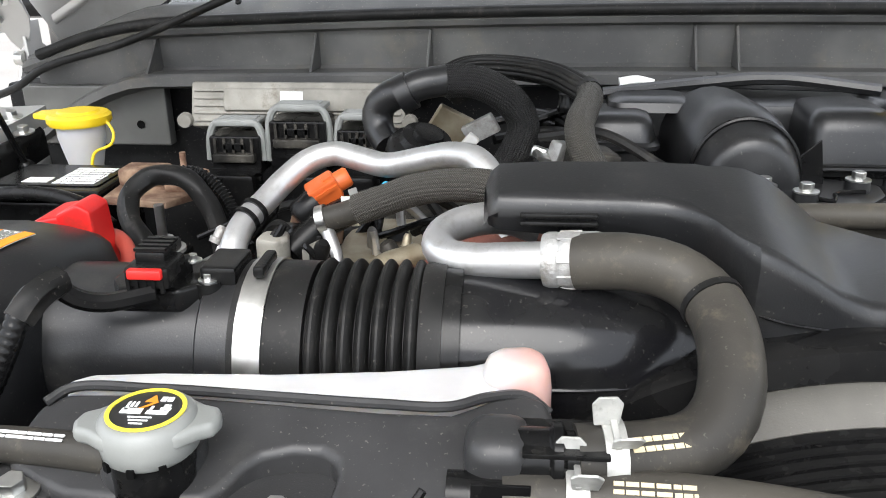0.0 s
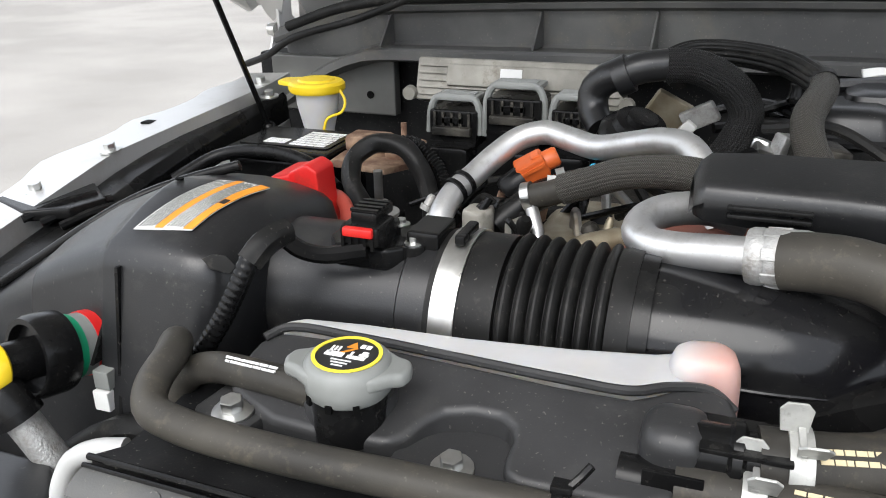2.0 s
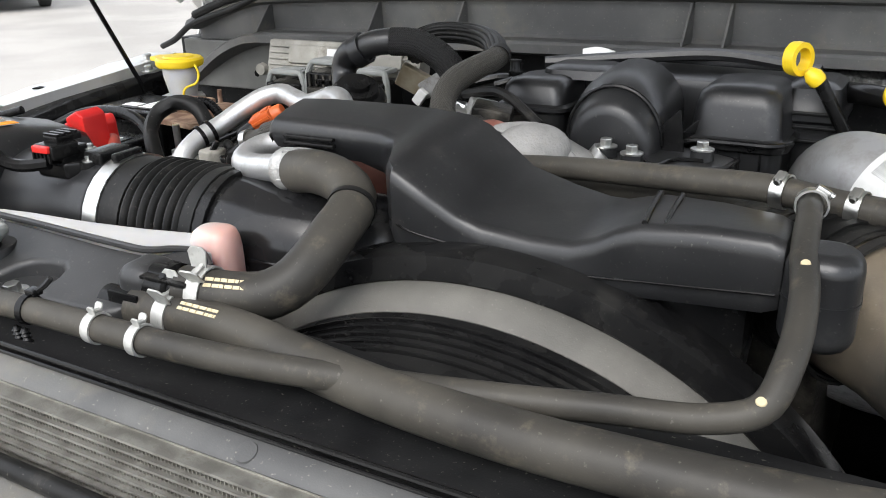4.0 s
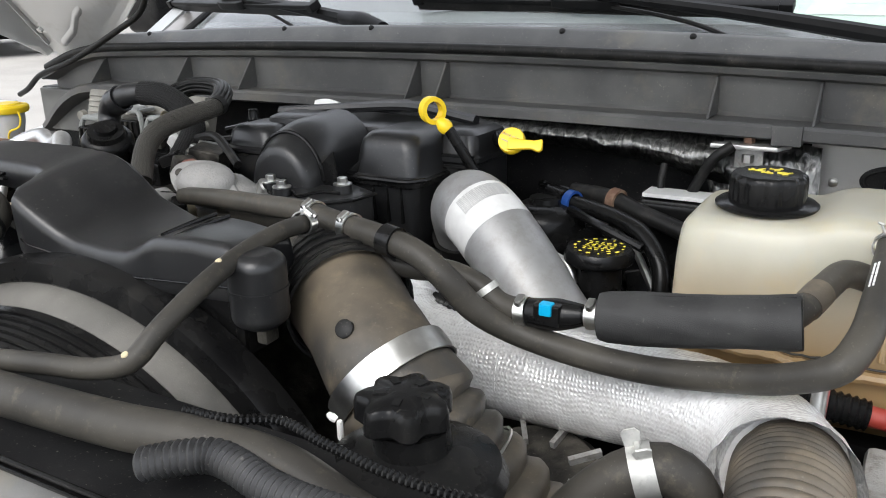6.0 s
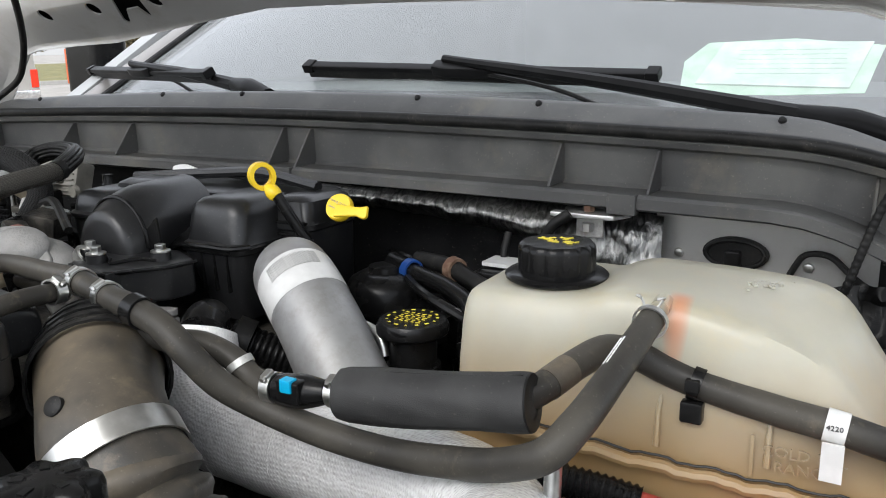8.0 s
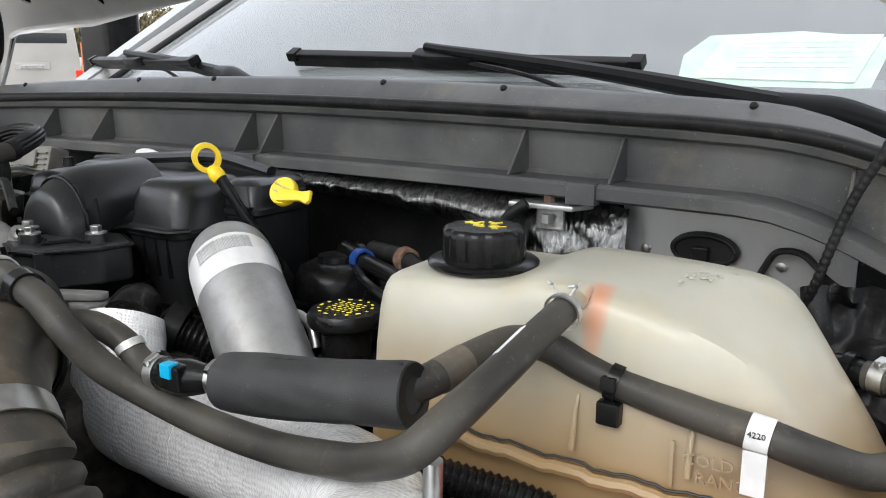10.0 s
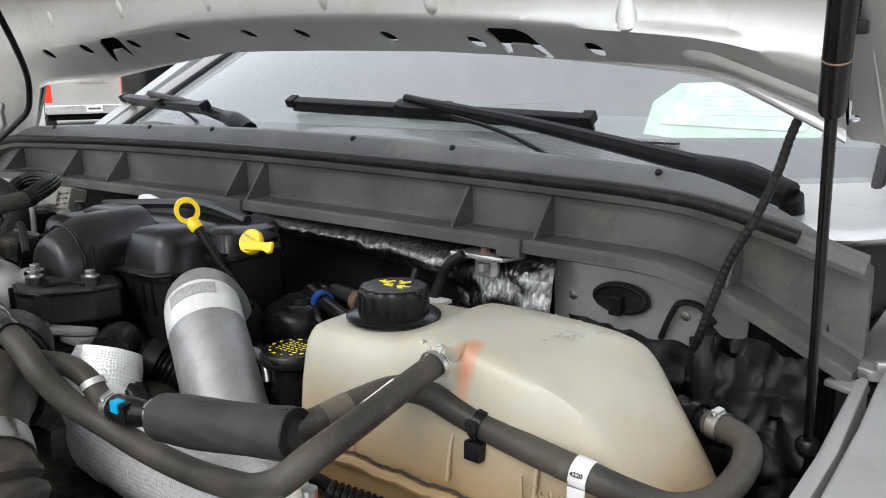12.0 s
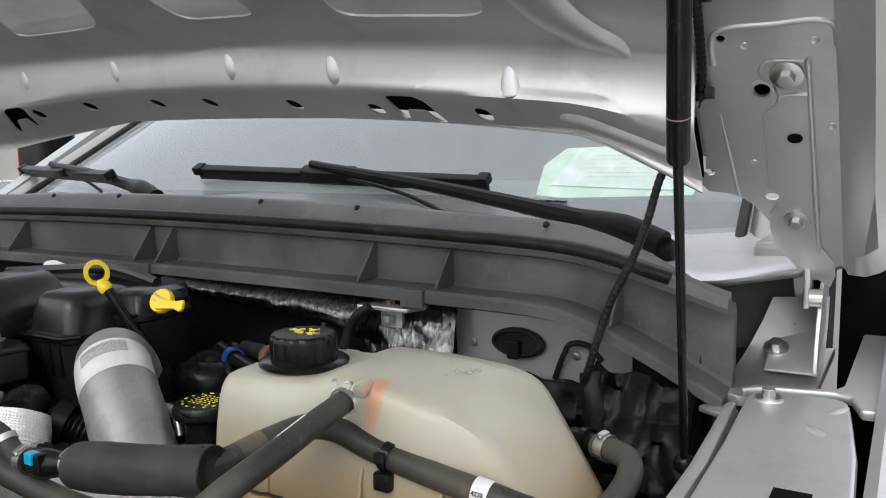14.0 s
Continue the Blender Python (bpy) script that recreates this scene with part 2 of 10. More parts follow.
CHROME = mat("bumper_chrome", (0.6, 0.6, 0.6), None, 0.15, 1.0, bump=0)
LAMP_RED = mat("red_lens", (0.6, 0.03, 0.01), None, 0.15, bump=0)
LEAF = mat("far_leaves", (0.07, 0.07, 0.03), (0.22, 0.16, 0.08), 0.8, scale=1.5, fine=20, bump=1.0, dist=0.05)
BARK = mat("bark", (0.10, 0.085, 0.07), (0.16, 0.14, 0.11), 0.9, scale=8, fine=60, bump=0.8, dist=0.02)


def foil_mat(name, c1, c2, rough, scale, strength, metal=1.0, run=(1.0, 1.0, 2.2)):
    """Crinkled metal foil; run squeezes the creases along the axes."""
    m = bpy.data.materials.new(name)
    m.use_nodes = True
    n, l = m.node_tree.nodes, m.node_tree.links
    b = n["Principled BSDF"]
    tc = n.new("ShaderNodeTexCoord")
    v = n.new("ShaderNodeTexVoronoi")
    v.feature, v.inputs["Scale"].default_value = "DISTANCE_TO_EDGE", scale
    w = n.new("ShaderNodeTexNoise")
    w.inputs["Scale"].default_value, w.inputs["Detail"].default_value, w.inputs["Distortion"].default_value = scale * 0.8, 8, 1.2
    mp = n.new("ShaderNodeMapping")
    mp.inputs["Scale"].default_value = run
    l.new(tc.outputs["Object"], mp.inputs["Vector"])
    l.new(mp.outputs["Vector"], v.inputs["Vector"])
    l.new(mp.outputs["Vector"], w.inputs["Vector"])
    add = n.new("ShaderNodeMath")
    add.operation = "MULTIPLY_ADD"
    add.inputs[1].default_value = 0.6
    l.new(v.outputs["Distance"], add.inputs[0])
    l.new(w.outputs["Fac"], add.inputs[2])
    bp = n.new("ShaderNodeBump")
    bp.inputs["Strength"].default_value, bp.inputs["Distance"].default_value = strength, 0.004
    l.new(add.outputs[0], bp.inputs["Height"])
    l.new(bp.outputs["Normal"], b.inputs["Normal"])
    # hollows of the creases coloured darker: their shade put into the colour
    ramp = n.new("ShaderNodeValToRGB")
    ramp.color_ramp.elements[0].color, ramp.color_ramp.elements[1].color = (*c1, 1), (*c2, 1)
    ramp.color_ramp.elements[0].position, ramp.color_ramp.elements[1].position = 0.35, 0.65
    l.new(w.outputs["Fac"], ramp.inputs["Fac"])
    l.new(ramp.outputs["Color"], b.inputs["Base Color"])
    b.inputs["Metallic"].default_value, b.inputs["Roughness"].default_value = metal, rough
    b.inputs["Specular IOR Level"].default_value = 0.22
    return m




def quilted_foil(name, around, rows):
    """Bright foil tape embossed in fine rows, in the tube's own coordinates, with creases, darker in their dips."""
    m = bpy.data.materials.new(name)
    m.use_nodes = True
    n, l = m.node_tree.nodes, m.node_tree.links
    b = n["Principled BSDF"]
    uv, tc = n.new("ShaderNodeUVMap"), n.new("ShaderNodeTexCoord")
    warp = n.new("ShaderNodeTexNoise")
    warp.inputs["Scale"].default_value, warp.inputs["Detail"].default_value = 45, 5
    l.new(tc.outputs["Object"], warp.inputs["Vector"])
    bend = n.new("ShaderNodeVectorMath")
    bend.operation = "MULTIPLY_ADD"
    bend.inputs[1].default_value = (0.035, 0.035, 0.0)
    l.new(warp.outputs["Color"], bend.inputs[0])
    l.new(uv.outputs["UV"], bend.inputs[2])
    heights = []
    for size, way in ((around, "X"), (rows, "Y")):
        wv = n.new("ShaderNodeTexWave")
        wv.bands_direction = way
        wv.inputs["Scale"].default_value = size / 6.283 * 2
        l.new(bend.outputs[0], wv.inputs["Vector"])
        heights.append(wv.outputs["Fac"])
    grid = n.new("ShaderNodeMath")
    grid.operation = "MULTIPLY"
    l.new(heights[0], grid.inputs[0])
    l.new(heights[1], grid.inputs[1])
    fold = n.new("ShaderNodeTexNoise")
    fold.inputs["Scale"].default_value, fold.inputs["Detail"].default_value, fold.inputs["Distortion"].default_value = 130, 6, 1.0
    l.new(tc.outputs["Object"], fold.inputs["Vector"])
    total = n.new("ShaderNodeMath")
    total.operation = "MULTIPLY_ADD"
    total.inputs[1].default_value = 0.45
    l.new(grid.outputs[0], total.inputs[0])
    l.new(fold.outputs["Fac"], total.inputs[2])
    bp = n.new("ShaderNodeBump")
    bp.inputs["Strength"].default_value, bp.inputs["Distance"].default_value = 0.6, 0.0014
    l.new(total.outputs[0], bp.inputs["Height"])
    l.new(bp.outputs["Normal"], b.inputs["Normal"])
    ramp = n.new("ShaderNodeValToRGB")
    ramp.color_ramp.elements[0].color, ramp.color_ramp.elements[1].color = (0.78, 0.775, 0.76, 1), (0.95, 0.95, 0.94, 1)
    ramp.color_ramp.elements[0].position, ramp.color_ramp.elements[1].position = 0.30, 0.52
    l.new(fold.outputs["Fac"], ramp.inputs["Fac"])
    l.new(ramp.outputs["Color"], b.inputs["Base Color"])
    b.inputs["Metallic"].default_value, b.inputs["Roughness"].default_value = 0.38, 0.26
    return m


FOIL = quilted_foil("embossed_foil_wrap", 62, 62)
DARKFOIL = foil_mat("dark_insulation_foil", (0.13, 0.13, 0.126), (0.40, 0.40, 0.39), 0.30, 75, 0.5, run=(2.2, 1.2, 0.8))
BLACKFOIL = foil_mat("black_plastic_sheet", (0.003, 0.003, 0.003), (0.006, 0.006, 0.006), 0.30, 26, 0.30, metal=0.0)


def braid_mat(name, c1, c2, turns, rows):
    """Woven sleeve, in the tube's own coordinates."""
    m = bpy.data.materials.new(name)
    m.use_nodes = True
    n, l = m.node_tree.nodes, m.node_tree.links
    b = n["Principled BSDF"]
    uv = n.new("ShaderNodeUVMap")
    ck = []
    for sgn in (1, -1):
        mp = n.new("ShaderNodeMapping")
        mp.inputs["Scale"].default_value = (turns, rows, 1)
        mp.inputs["Rotation"].default_value = (0, 0, sgn * radians(45))
        l.new(uv.outputs["UV"], mp.inputs["Vector"])
        wv = n.new("ShaderNodeTexWave")
        wv.inputs["Scale"].default_value = 1.0
        l.new(mp.outputs["Vector"], wv.inputs["Vector"])
        ck.append(wv.outputs["Fac"])
    mul = n.new("ShaderNodeMath")
    mul.operation = "MULTIPLY"
    l.new(ck[0], mul.inputs[0])
    l.new(ck[1], mul.inputs[1])
    # weave gaps darkened in the colour too, standing for their shade
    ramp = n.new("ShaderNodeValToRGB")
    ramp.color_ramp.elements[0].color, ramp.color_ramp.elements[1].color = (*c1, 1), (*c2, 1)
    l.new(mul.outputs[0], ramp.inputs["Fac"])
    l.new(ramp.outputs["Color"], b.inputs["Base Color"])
    bp = n.new("ShaderNodeBump")
    bp.inputs["Strength"].default_value, bp.inputs["Distance"].default_value = 0.8, 0.001
    l.new(mul.outputs[0], bp.inputs["Height"])
    l.new(bp.outputs["Normal"], b.inputs["Normal"])
    b.inputs["Roughness"].default_value = 0.45
    b.inputs["Specular IOR Level"].default_value = 0.3
    return m


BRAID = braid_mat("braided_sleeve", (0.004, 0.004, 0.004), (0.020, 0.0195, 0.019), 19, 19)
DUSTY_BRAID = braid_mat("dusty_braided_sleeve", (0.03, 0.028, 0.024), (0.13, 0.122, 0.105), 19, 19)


def tank_mat():
    """Cream translucent plastic with a coolant line showing through."""
    m = mat("translucent_cream_plastic", (0.36, 0.345, 0.275), (0.43, 0.415, 0.34), 0.36, scale=9, fine=500, bump=0.06, sss=0.3, dirt=(0.42, 0.37, 0.25), dirtscale=22, dirtlo=0.5, dirthi=0.8)
    n, l = m.node_tree.nodes, m.node_tree.links
    b = n["Principled BSDF"]
    old = b.inputs["Base Color"].links[0].from_socket
    tc = n.new("ShaderNodeTexCoord")
    sep = n.new("ShaderNodeSeparateXYZ")
    l.new(tc.outputs["Object"], sep.inputs[0])
    wob = n.new("ShaderNodeTexNoise")
    wob.inputs["Scale"].default_value = 14
    l.new(tc.outputs["Object"], wob.inputs["Vector"])
    ad = n.new("ShaderNodeMath")
    ad.operation = "MULTIPLY_ADD"
    ad.inputs[1].default_value = 0.02
    l.new(wob.outputs["Fac"], ad.inputs[0])
    l.new(sep.outputs["Z"], ad.inputs[2])
    mrr = n.new("ShaderNodeMapRange")
    mrr.inputs["From Min"].default_value, mrr.inputs["From Max"].default_value = 0.150, 0.065
    mrr.inputs["To Max"].default_value = 0.85
    l.new(ad.outputs[0], mrr.inputs["Value"])
    mx = n.new("ShaderNodeMix")
    mx.data_type = "RGBA"
    l.new(mrr.outputs["Result"], mx.inputs[0])
    l.new(old, mx.inputs[6])
    mx.inputs[7].default_value = (0.27, 0.155, 0.05, 1)
    # rust-red trickle below the spout
    dx = n.new("ShaderNodeMath")
    dx.operation = "MULTIPLY_ADD"
    dx.inputs[1].default_value, dx.inputs[2].default_value = 110.0, 0.45
    l.new(sep.outputs["X"], dx.inputs[0])
    sq = n.new("ShaderNodeMath")
    sq.operation = "POWER"
    sq.inputs[1].default_value = 2.0
    ab = n.new("ShaderNodeMath")
    ab.operation = "ABSOLUTE"
    l.new(dx.outputs[0], ab.inputs[0])
    l.new(ab.outputs[0], sq.inputs[0])
    dz = n.new("ShaderNodeMapRange")
    dz.inputs["From Min"].default_value, dz.inputs["From Max"].default_value = 0.105, 0.15
    l.new(sep.outputs["Z"], dz.inputs["Value"])
    su = n.new("ShaderNodeMath")
    su.operation = "SUBTRACT"
    su.use_clamp = True
    l.new(dz.outputs["Result"], su.inputs[0])
    l.new(sq.outputs[0], su.inputs[1])
    yf = n.new("ShaderNodeMapRange")
    yf.inputs["From Min"].default_value, yf.inputs["From Max"].default_value = -0.020, -0.030
    l.new(sep.outputs["Y"], yf.inputs["Value"])
    mu = n.new("ShaderNodeMath")
    mu.operation = "MULTIPLY"
    mu.use_clamp = True
    l.new(su.outputs[0], mu.inputs[0])
    l.new(yf.outputs["Result"], mu.inputs[1])
    st = n.new("ShaderNodeMix")
    st.data_type = "RGBA"
    l.new(mu.outputs[0], st.inputs[0])
    l.new(mx.outputs[2], st.inputs[6])
    st.inputs[7].default_value = (0.46, 0.235, 0.14, 1)
    l.new(st.outputs[2], b.inputs["Base Color"])
    return m


TANK = tank_mat()


def glass_mat(name, tint, ior=1.5):
    """Clear sheet: what lies behind shows tinted, and the gloss grows towards grazing."""
    m = bpy.data.materials.new(name)
    m.use_nodes = True
    n, l = m.node_tree.nodes, m.node_tree.links
    n.remove(n["Principled BSDF"])
    clear, gloss = n.new("ShaderNodeBsdfTransparent"), n.new("ShaderNodeBsdfGlossy")
    clear.inputs["Color"].default_value = (*tint, 1)
    gloss.inputs["Roughness"].default_value = 0.02
    fr, mix = n.new("ShaderNodeFresnel"), n.new("ShaderNodeMixShader")
    fr.inputs["IOR"].default_value = ior
    l.new(fr.outputs[0], mix.inputs[0])
    l.new(clear.outputs[0], mix.inputs[1])
    l.new(gloss.outputs[0], mix.inputs[2])
    # pale haze mixed over the glass, standing for its veil of sky glare
    haze, dusty = n.new("ShaderNodeBsdfDiffuse"), n.new("ShaderNodeMixShader")
    haze.inputs["Color"].default_value = (0.60, 0.63, 0.64, 1)
    haze_noise = n.new("ShaderNodeTexNoise")
    haze_noise.inputs["Scale"].default_value, haze_noise.inputs["Detail"].default_value = 6, 5
    much = n.new("ShaderNodeMapRange")
    much.inputs["To Min"].default_value, much.inputs["To Max"].default_value = 0.17, 0.23
    l.new(haze_noise.outputs["Fac"], much.inputs["Value"])
    l.new(much.outputs["Result"], dusty.inputs[0])
    l.new(mix.outputs[0], dusty.inputs[1])
    l.new(haze.outputs[0], dusty.inputs[2])
    l.new(dusty.outputs[0], n["Material Output"].inputs["Surface"])
    return m


GLASS = glass_mat("windscreen_glass", (0.70, 0.78, 0.77), 1.55)
DARKGLASS = mat("dark_window", (0.02, 0.022, 0.024), None, 0.08, bump=0)


# ---- mesh helpers ----
FEET = {}  # world place of each thing's foot
# The right-hand half of the bay is drawn about its own axes; lay() turns it onto the axes of the left-hand half.
TURN_R = Matrix([[0.99816, 0.0595, -0.01145], [-0.05934, 0.99814, 0.0137], [0.01224, -0.01299, 0.99984]])
SCALE_R = 1.0848
FROM_R, ONTO_R = Vector((0.5206, 0.7695, 1.3604)), Vector((0.512, 0.7722, 1.3546))
SIDE = "left"  # which axes the things that follow are drawn about: left, right, across (from one to the other), far


def lay(p):
    """A drawn place, in the world's axes."""
    p = Vector(p)
    if SIDE == "left":
        return p
    if SIDE == "far":
        q = Matrix.Rotation(radians(-3.4), 3, "Z") @ (p - Vector((1.0, 0.26, 0))) + Vector((0.995, 0.2, 0))
        return Vector((q.x, q.y, p.z))
    q = TURN_R @ (p - FROM_R) * SCALE_R + ONTO_R
    if SIDE == "right":
        return q
    u = min(1.0, max(0.0, (p.x - 0.09) / 0.17))
    return p.lerp(q, u * u * (3 - 2 * u))


def thing(name, base, label, category, group="", kind=""):
    """An empty at a thing's base; its parts are given in world metres."""
    e = new(name)
    e.location = lay(base)
    e.empty_display_size = 0.02
    FEET[e.name] = lay(base)
    return tagged(e, label, category, group, kind)


def part(name, bm, material, parent, label="", smooth=True, bevel=0.0, segs=2):
    """Links a bmesh in world metres as one mesh under a thing or part."""
    me = bpy.data.meshes.new(name)
    base = FEET[parent.name] if parent else Vector()
    if bevel:
        bmesh.ops.remove_doubles(bm, verts=bm.verts, dist=1e-6)
        ed = [e for e in bm.edges if len(e.link_faces) == 2 and e.calc_face_angle(0) > radians(28)]
        bmesh.ops.bevel(bm, geom=ed, offset=bevel, segments=segs, affect="EDGES", profile=0.5, clamp_overlap=True)
    bmesh.ops.recalc_face_normals(bm, faces=bm.faces)
    for v in bm.verts:
        v.co = lay(v.co) - base
    bm.to_mesh(me)
    bm.free()
    me.materials.append(material)
    if smooth:
        me.polygons.foreach_set("use_smooth", [True] * len(me.polygons))
        me.set_sharp_from_angle(angle=radians(38))
    ob = new(name, me)
    if smooth and bevel or name in ("main_chamber", "lid", "panel_body", "inner_panel", "corner_panel", "tank_body"):
        wn_mod = ob.modifiers.new("weighted_normal", "WEIGHTED_NORMAL")
        wn_mod.keep_sharp = True
    if parent:
        ob.parent = parent
        FEET[ob.name] = base
    if label:
        ob["label"] = label
    return ob


def solo(name, bm, material, label, category, group="", kind="", **kw):
    """A thing that is one mesh, with its origin at the middle of its foot."""
    ob = part(name, bm, material, None, **kw)
    co = [v.co for v in ob.data.vertices]
    lo = Vector([min(c[i] for c in co) for i in range(3)])
    hi = Vector([max(c[i] for c in co) for i in range(3)])
    base = Vector(((lo.x + hi.x) / 2, (lo.y + hi.y) / 2, lo.z))
    ob.data.transform(Matrix.Translation(-base))
    ob.location = base
    return tagged(ob, label, category, group, kind)


def axis(d, at=(0, 0, 0), up=(0, 0, 1)):
    """A matrix whose z runs along d."""
    z = Vector(d).normalized()
    u = Vector(up)
    x = u.cross(z)
    if x.length < 1e-4:
        x = Vector((1, 0, 0))
    x.normalize()
    y = z.cross(x)
    return Matrix.Translation(at) @ Matrix((x, y, z)).transposed().to_4x4()


def box(bm, lo, hi, m=None):
    """A box between two corners."""
    r = bmesh.ops.create_cube(bm, size=1.0)
    s = Vector(hi) - Vector(lo)
    c = (Vector(hi) + Vector(lo)) / 2
    for v in r["verts"]:
        v.co = Vector((v.co.x * s.x, v.co.y * s.y, v.co.z * s.z)) + c
        if m:
            v.co = m @ v.co
    return bm


def B(lo, hi, m=None):
    return box(bmesh.new(), lo, hi, m)


def lathe(bm, prof, m, seg=24):
    """Turns (radius, height) pairs about the z axis of m."""
    rings = []
    for r, z in prof:
        if r < 1e-6:
            rings.append([bm.verts.new(m @ Vector((0, 0, z)))])
        else:
            rings.append([bm.verts.new(m @ Vector((r * math.cos(2 * math.pi * i / seg), r * math.sin(2 * math.pi * i / seg), z))) for i in range(seg)])
    for a, b in zip(rings, rings[1:]):
        for i in range(seg):
            j = (i + 1) % seg
            if len(a) == 1 and len(b) > 1:
                bm.faces.new((a[0], b[i], b[j]))
            elif len(b) == 1 and len(a) > 1:
                bm.faces.new((a[i], a[j], b[0]))
            elif len(a) > 1:
                bm.faces.new((a[i], a[j], b[j], b[i]))
    return bm


def L(prof, m, seg=24):
    return lathe(bmesh.new(), prof, m, seg)


def rod(bm, a, b, r, r2=None, seg=12):
    a, b = Vector(a), Vector(b)
    return lathe(bm, [(0, 0), (r, 0), (r if r2 is None else r2, (b - a).length), (0, (b - a).length)], axis(b - a, a), seg)


def prism(bm, poly, lo, hi, m=None):
    """A flat outline (x, y) raised from lo to hi along z of m."""
    m = m or Matrix()
    bot = [bm.verts.new(m @ Vector((x, y, lo))) for x, y in poly]
    top = [bm.verts.new(m @ Vector((x, y, hi))) for x, y in poly]
    bm.faces.new(bot[::-1])
    bm.faces.new(top)
    for i in range(len(poly)):
        j = (i + 1) % len(poly)
        bm.faces.new((bot[i], bot[j], top[j], top[i]))
    return bm


def spline(pts, step):
    """Points at an even step along a smooth curve through pts."""
    P = [Vector(p) for p in pts]
    P = [P[0] * 2 - P[1]] + P + [P[-1] * 2 - P[-2]]
    dense = []
    for i in range(1, len(P) - 2):
        p0, p1, p2, p3 = P[i - 1:i + 3]
        t0, t1 = 0, max(1e-6, (p1 - p0).length ** 0.5)
        t2 = t1 + max(1e-6, (p2 - p1).length ** 0.5)
        t3 = t2 + max(1e-6, (p3 - p2).length ** 0.5)
        for k in range(16):
            t = t1 + (t2 - t1) * k / 16
            a1 = p0 * ((t1 - t) / (t1 - t0)) + p1 * ((t - t0) / (t1 - t0))
            a2 = p1 * ((t2 - t) / (t2 - t1)) + p2 * ((t - t1) / (t2 - t1))
            a3 = p2 * ((t3 - t) / (t3 - t2)) + p3 * ((t - t2) / (t3 - t2))
            b1 = a1 * ((t2 - t) / (t2 - t0)) + a2 * ((t - t0) / (t2 - t0))
            b2 = a2 * ((t3 - t) / (t3 - t1)) + a3 * ((t - t1) / (t3 - t1))
            dense.append(b1 * ((t2 - t) / (t2 - t1)) + b2 * ((t - t1) / (t2 - t1)))
    dense.append(P[-2])
    cum = [0]
    for a, b in zip(dense, dense[1:]):
        cum.append(cum[-1] + (b - a).length)
    n = max(2, round(cum[-1] / step))
    out, k = [], 0
    for i in range(n + 1):
        s = cum[-1] * i / n
        while k < len(cum) - 2 and cum[k + 1] < s:
            k += 1
        f = (s - cum[k]) / max(1e-9, cum[k + 1] - cum[k])
        out.append(dense[k].lerp(dense[k + 1], min(1, max(0, f))))
    return out


def along(pts, u):
    """Place and direction at the share u of a curve's length."""
    c = spline(pts, 0.002)
    i = min(len(c) - 2, max(0, int(u * (len(c) - 1))))
    return c[i], (c[i + 1] - c[i]).normalized()


def tube(bm, pts, r, seg=16, step=None, ripple=None, radii=None, wobble=0.0, caps=True, bore=0.0, ridges=None):
    """A round tube along a smooth curve. ripple: (pitch, depth, sharpness); radii: shares of the length and radii."""
    step = step or (ripple[0] / 6 if ripple else max(0.003, r * 0.55))
    c = spline(pts, step)
    uvl = bm.loops.layers.uv.verify()
    total = step * (len(c) - 1)
    d = (c[1] - c[0]).normalized()
    x = d.orthogonal().normalized()
    rings, s = [], 0.0
    for i, p in enumerate(c):
        nd = (c[min(i + 1, len(c) - 1)] - c[max(i - 1, 0)]).normalized()
        x = (x - nd * x.dot(nd)).normalized()
        y = nd.cross(x)
        rr = r
        if radii:
            u = i / (len(c) - 1)
            for (u0, r0), (u1, r1) in zip(radii, radii[1:]):
                if u0 <= u <= u1:
                    rr = r0 + (r1 - r0) * (u - u0) / max(1e-9, u1 - u0)
        if ripple:
            w = 0.5 - 0.5 * math.cos(2 * math.pi * s / ripple[0])
            rr -= ripple[1] * (1 - w) ** ripple[2]
        ring = []
        for k in range(seg):
            a = 2 * math.pi * k / seg
            q = rr
            if ridges:
                q += ridges[1] * abs(math.sin(a * ridges[0] / 2))
            if wobble:
                q += wobble * noise.noise(Vector((p.x * 40 + 3 * math.cos(a), p.y * 40 + 3 * math.sin(a), p.z * 40)))
            ring.append(bm.verts.new(p + (x * math.cos(a) + y * math.sin(a)) * q))
        rings.append((ring, s))
        s += step
    for (a, sa), (b, sb) in zip(rings, rings[1:]):
        for k in range(seg):
            j = (k + 1) % seg
            f = bm.faces.new((a[k], a[j], b[j], b[k]))
            for lp, (uu, vv) in zip(f.loops, ((k, sa), (k + 1, sa), (k + 1, sb), (k, sb))):
                lp[uvl].uv = (uu / seg, vv / (2 * math.pi * r))
    if caps:
        bm.faces.new(rings[0][0][::-1])
        bm.faces.new(rings[-1][0])
    return bm


def T(pts, r, **kw):
    return tube(bmesh.new(), pts, r, **kw)


def loft(bm, rows, closed=True, caps=True):
    """A skin over rows of points."""
    vs = [[bm.verts.new(p) for p in row] for row in rows]
    n = len(rows[0])
    for a, b in zip(vs, vs[1:]):
        for k in range(n if closed else n - 1):
            j = (k + 1) % n
            bm.faces.new((a[k], a[j], b[j], b[k]))
    if caps and closed:
        bm.faces.new(vs[0][::-1])
        bm.faces.new(vs[-1])
    return bm


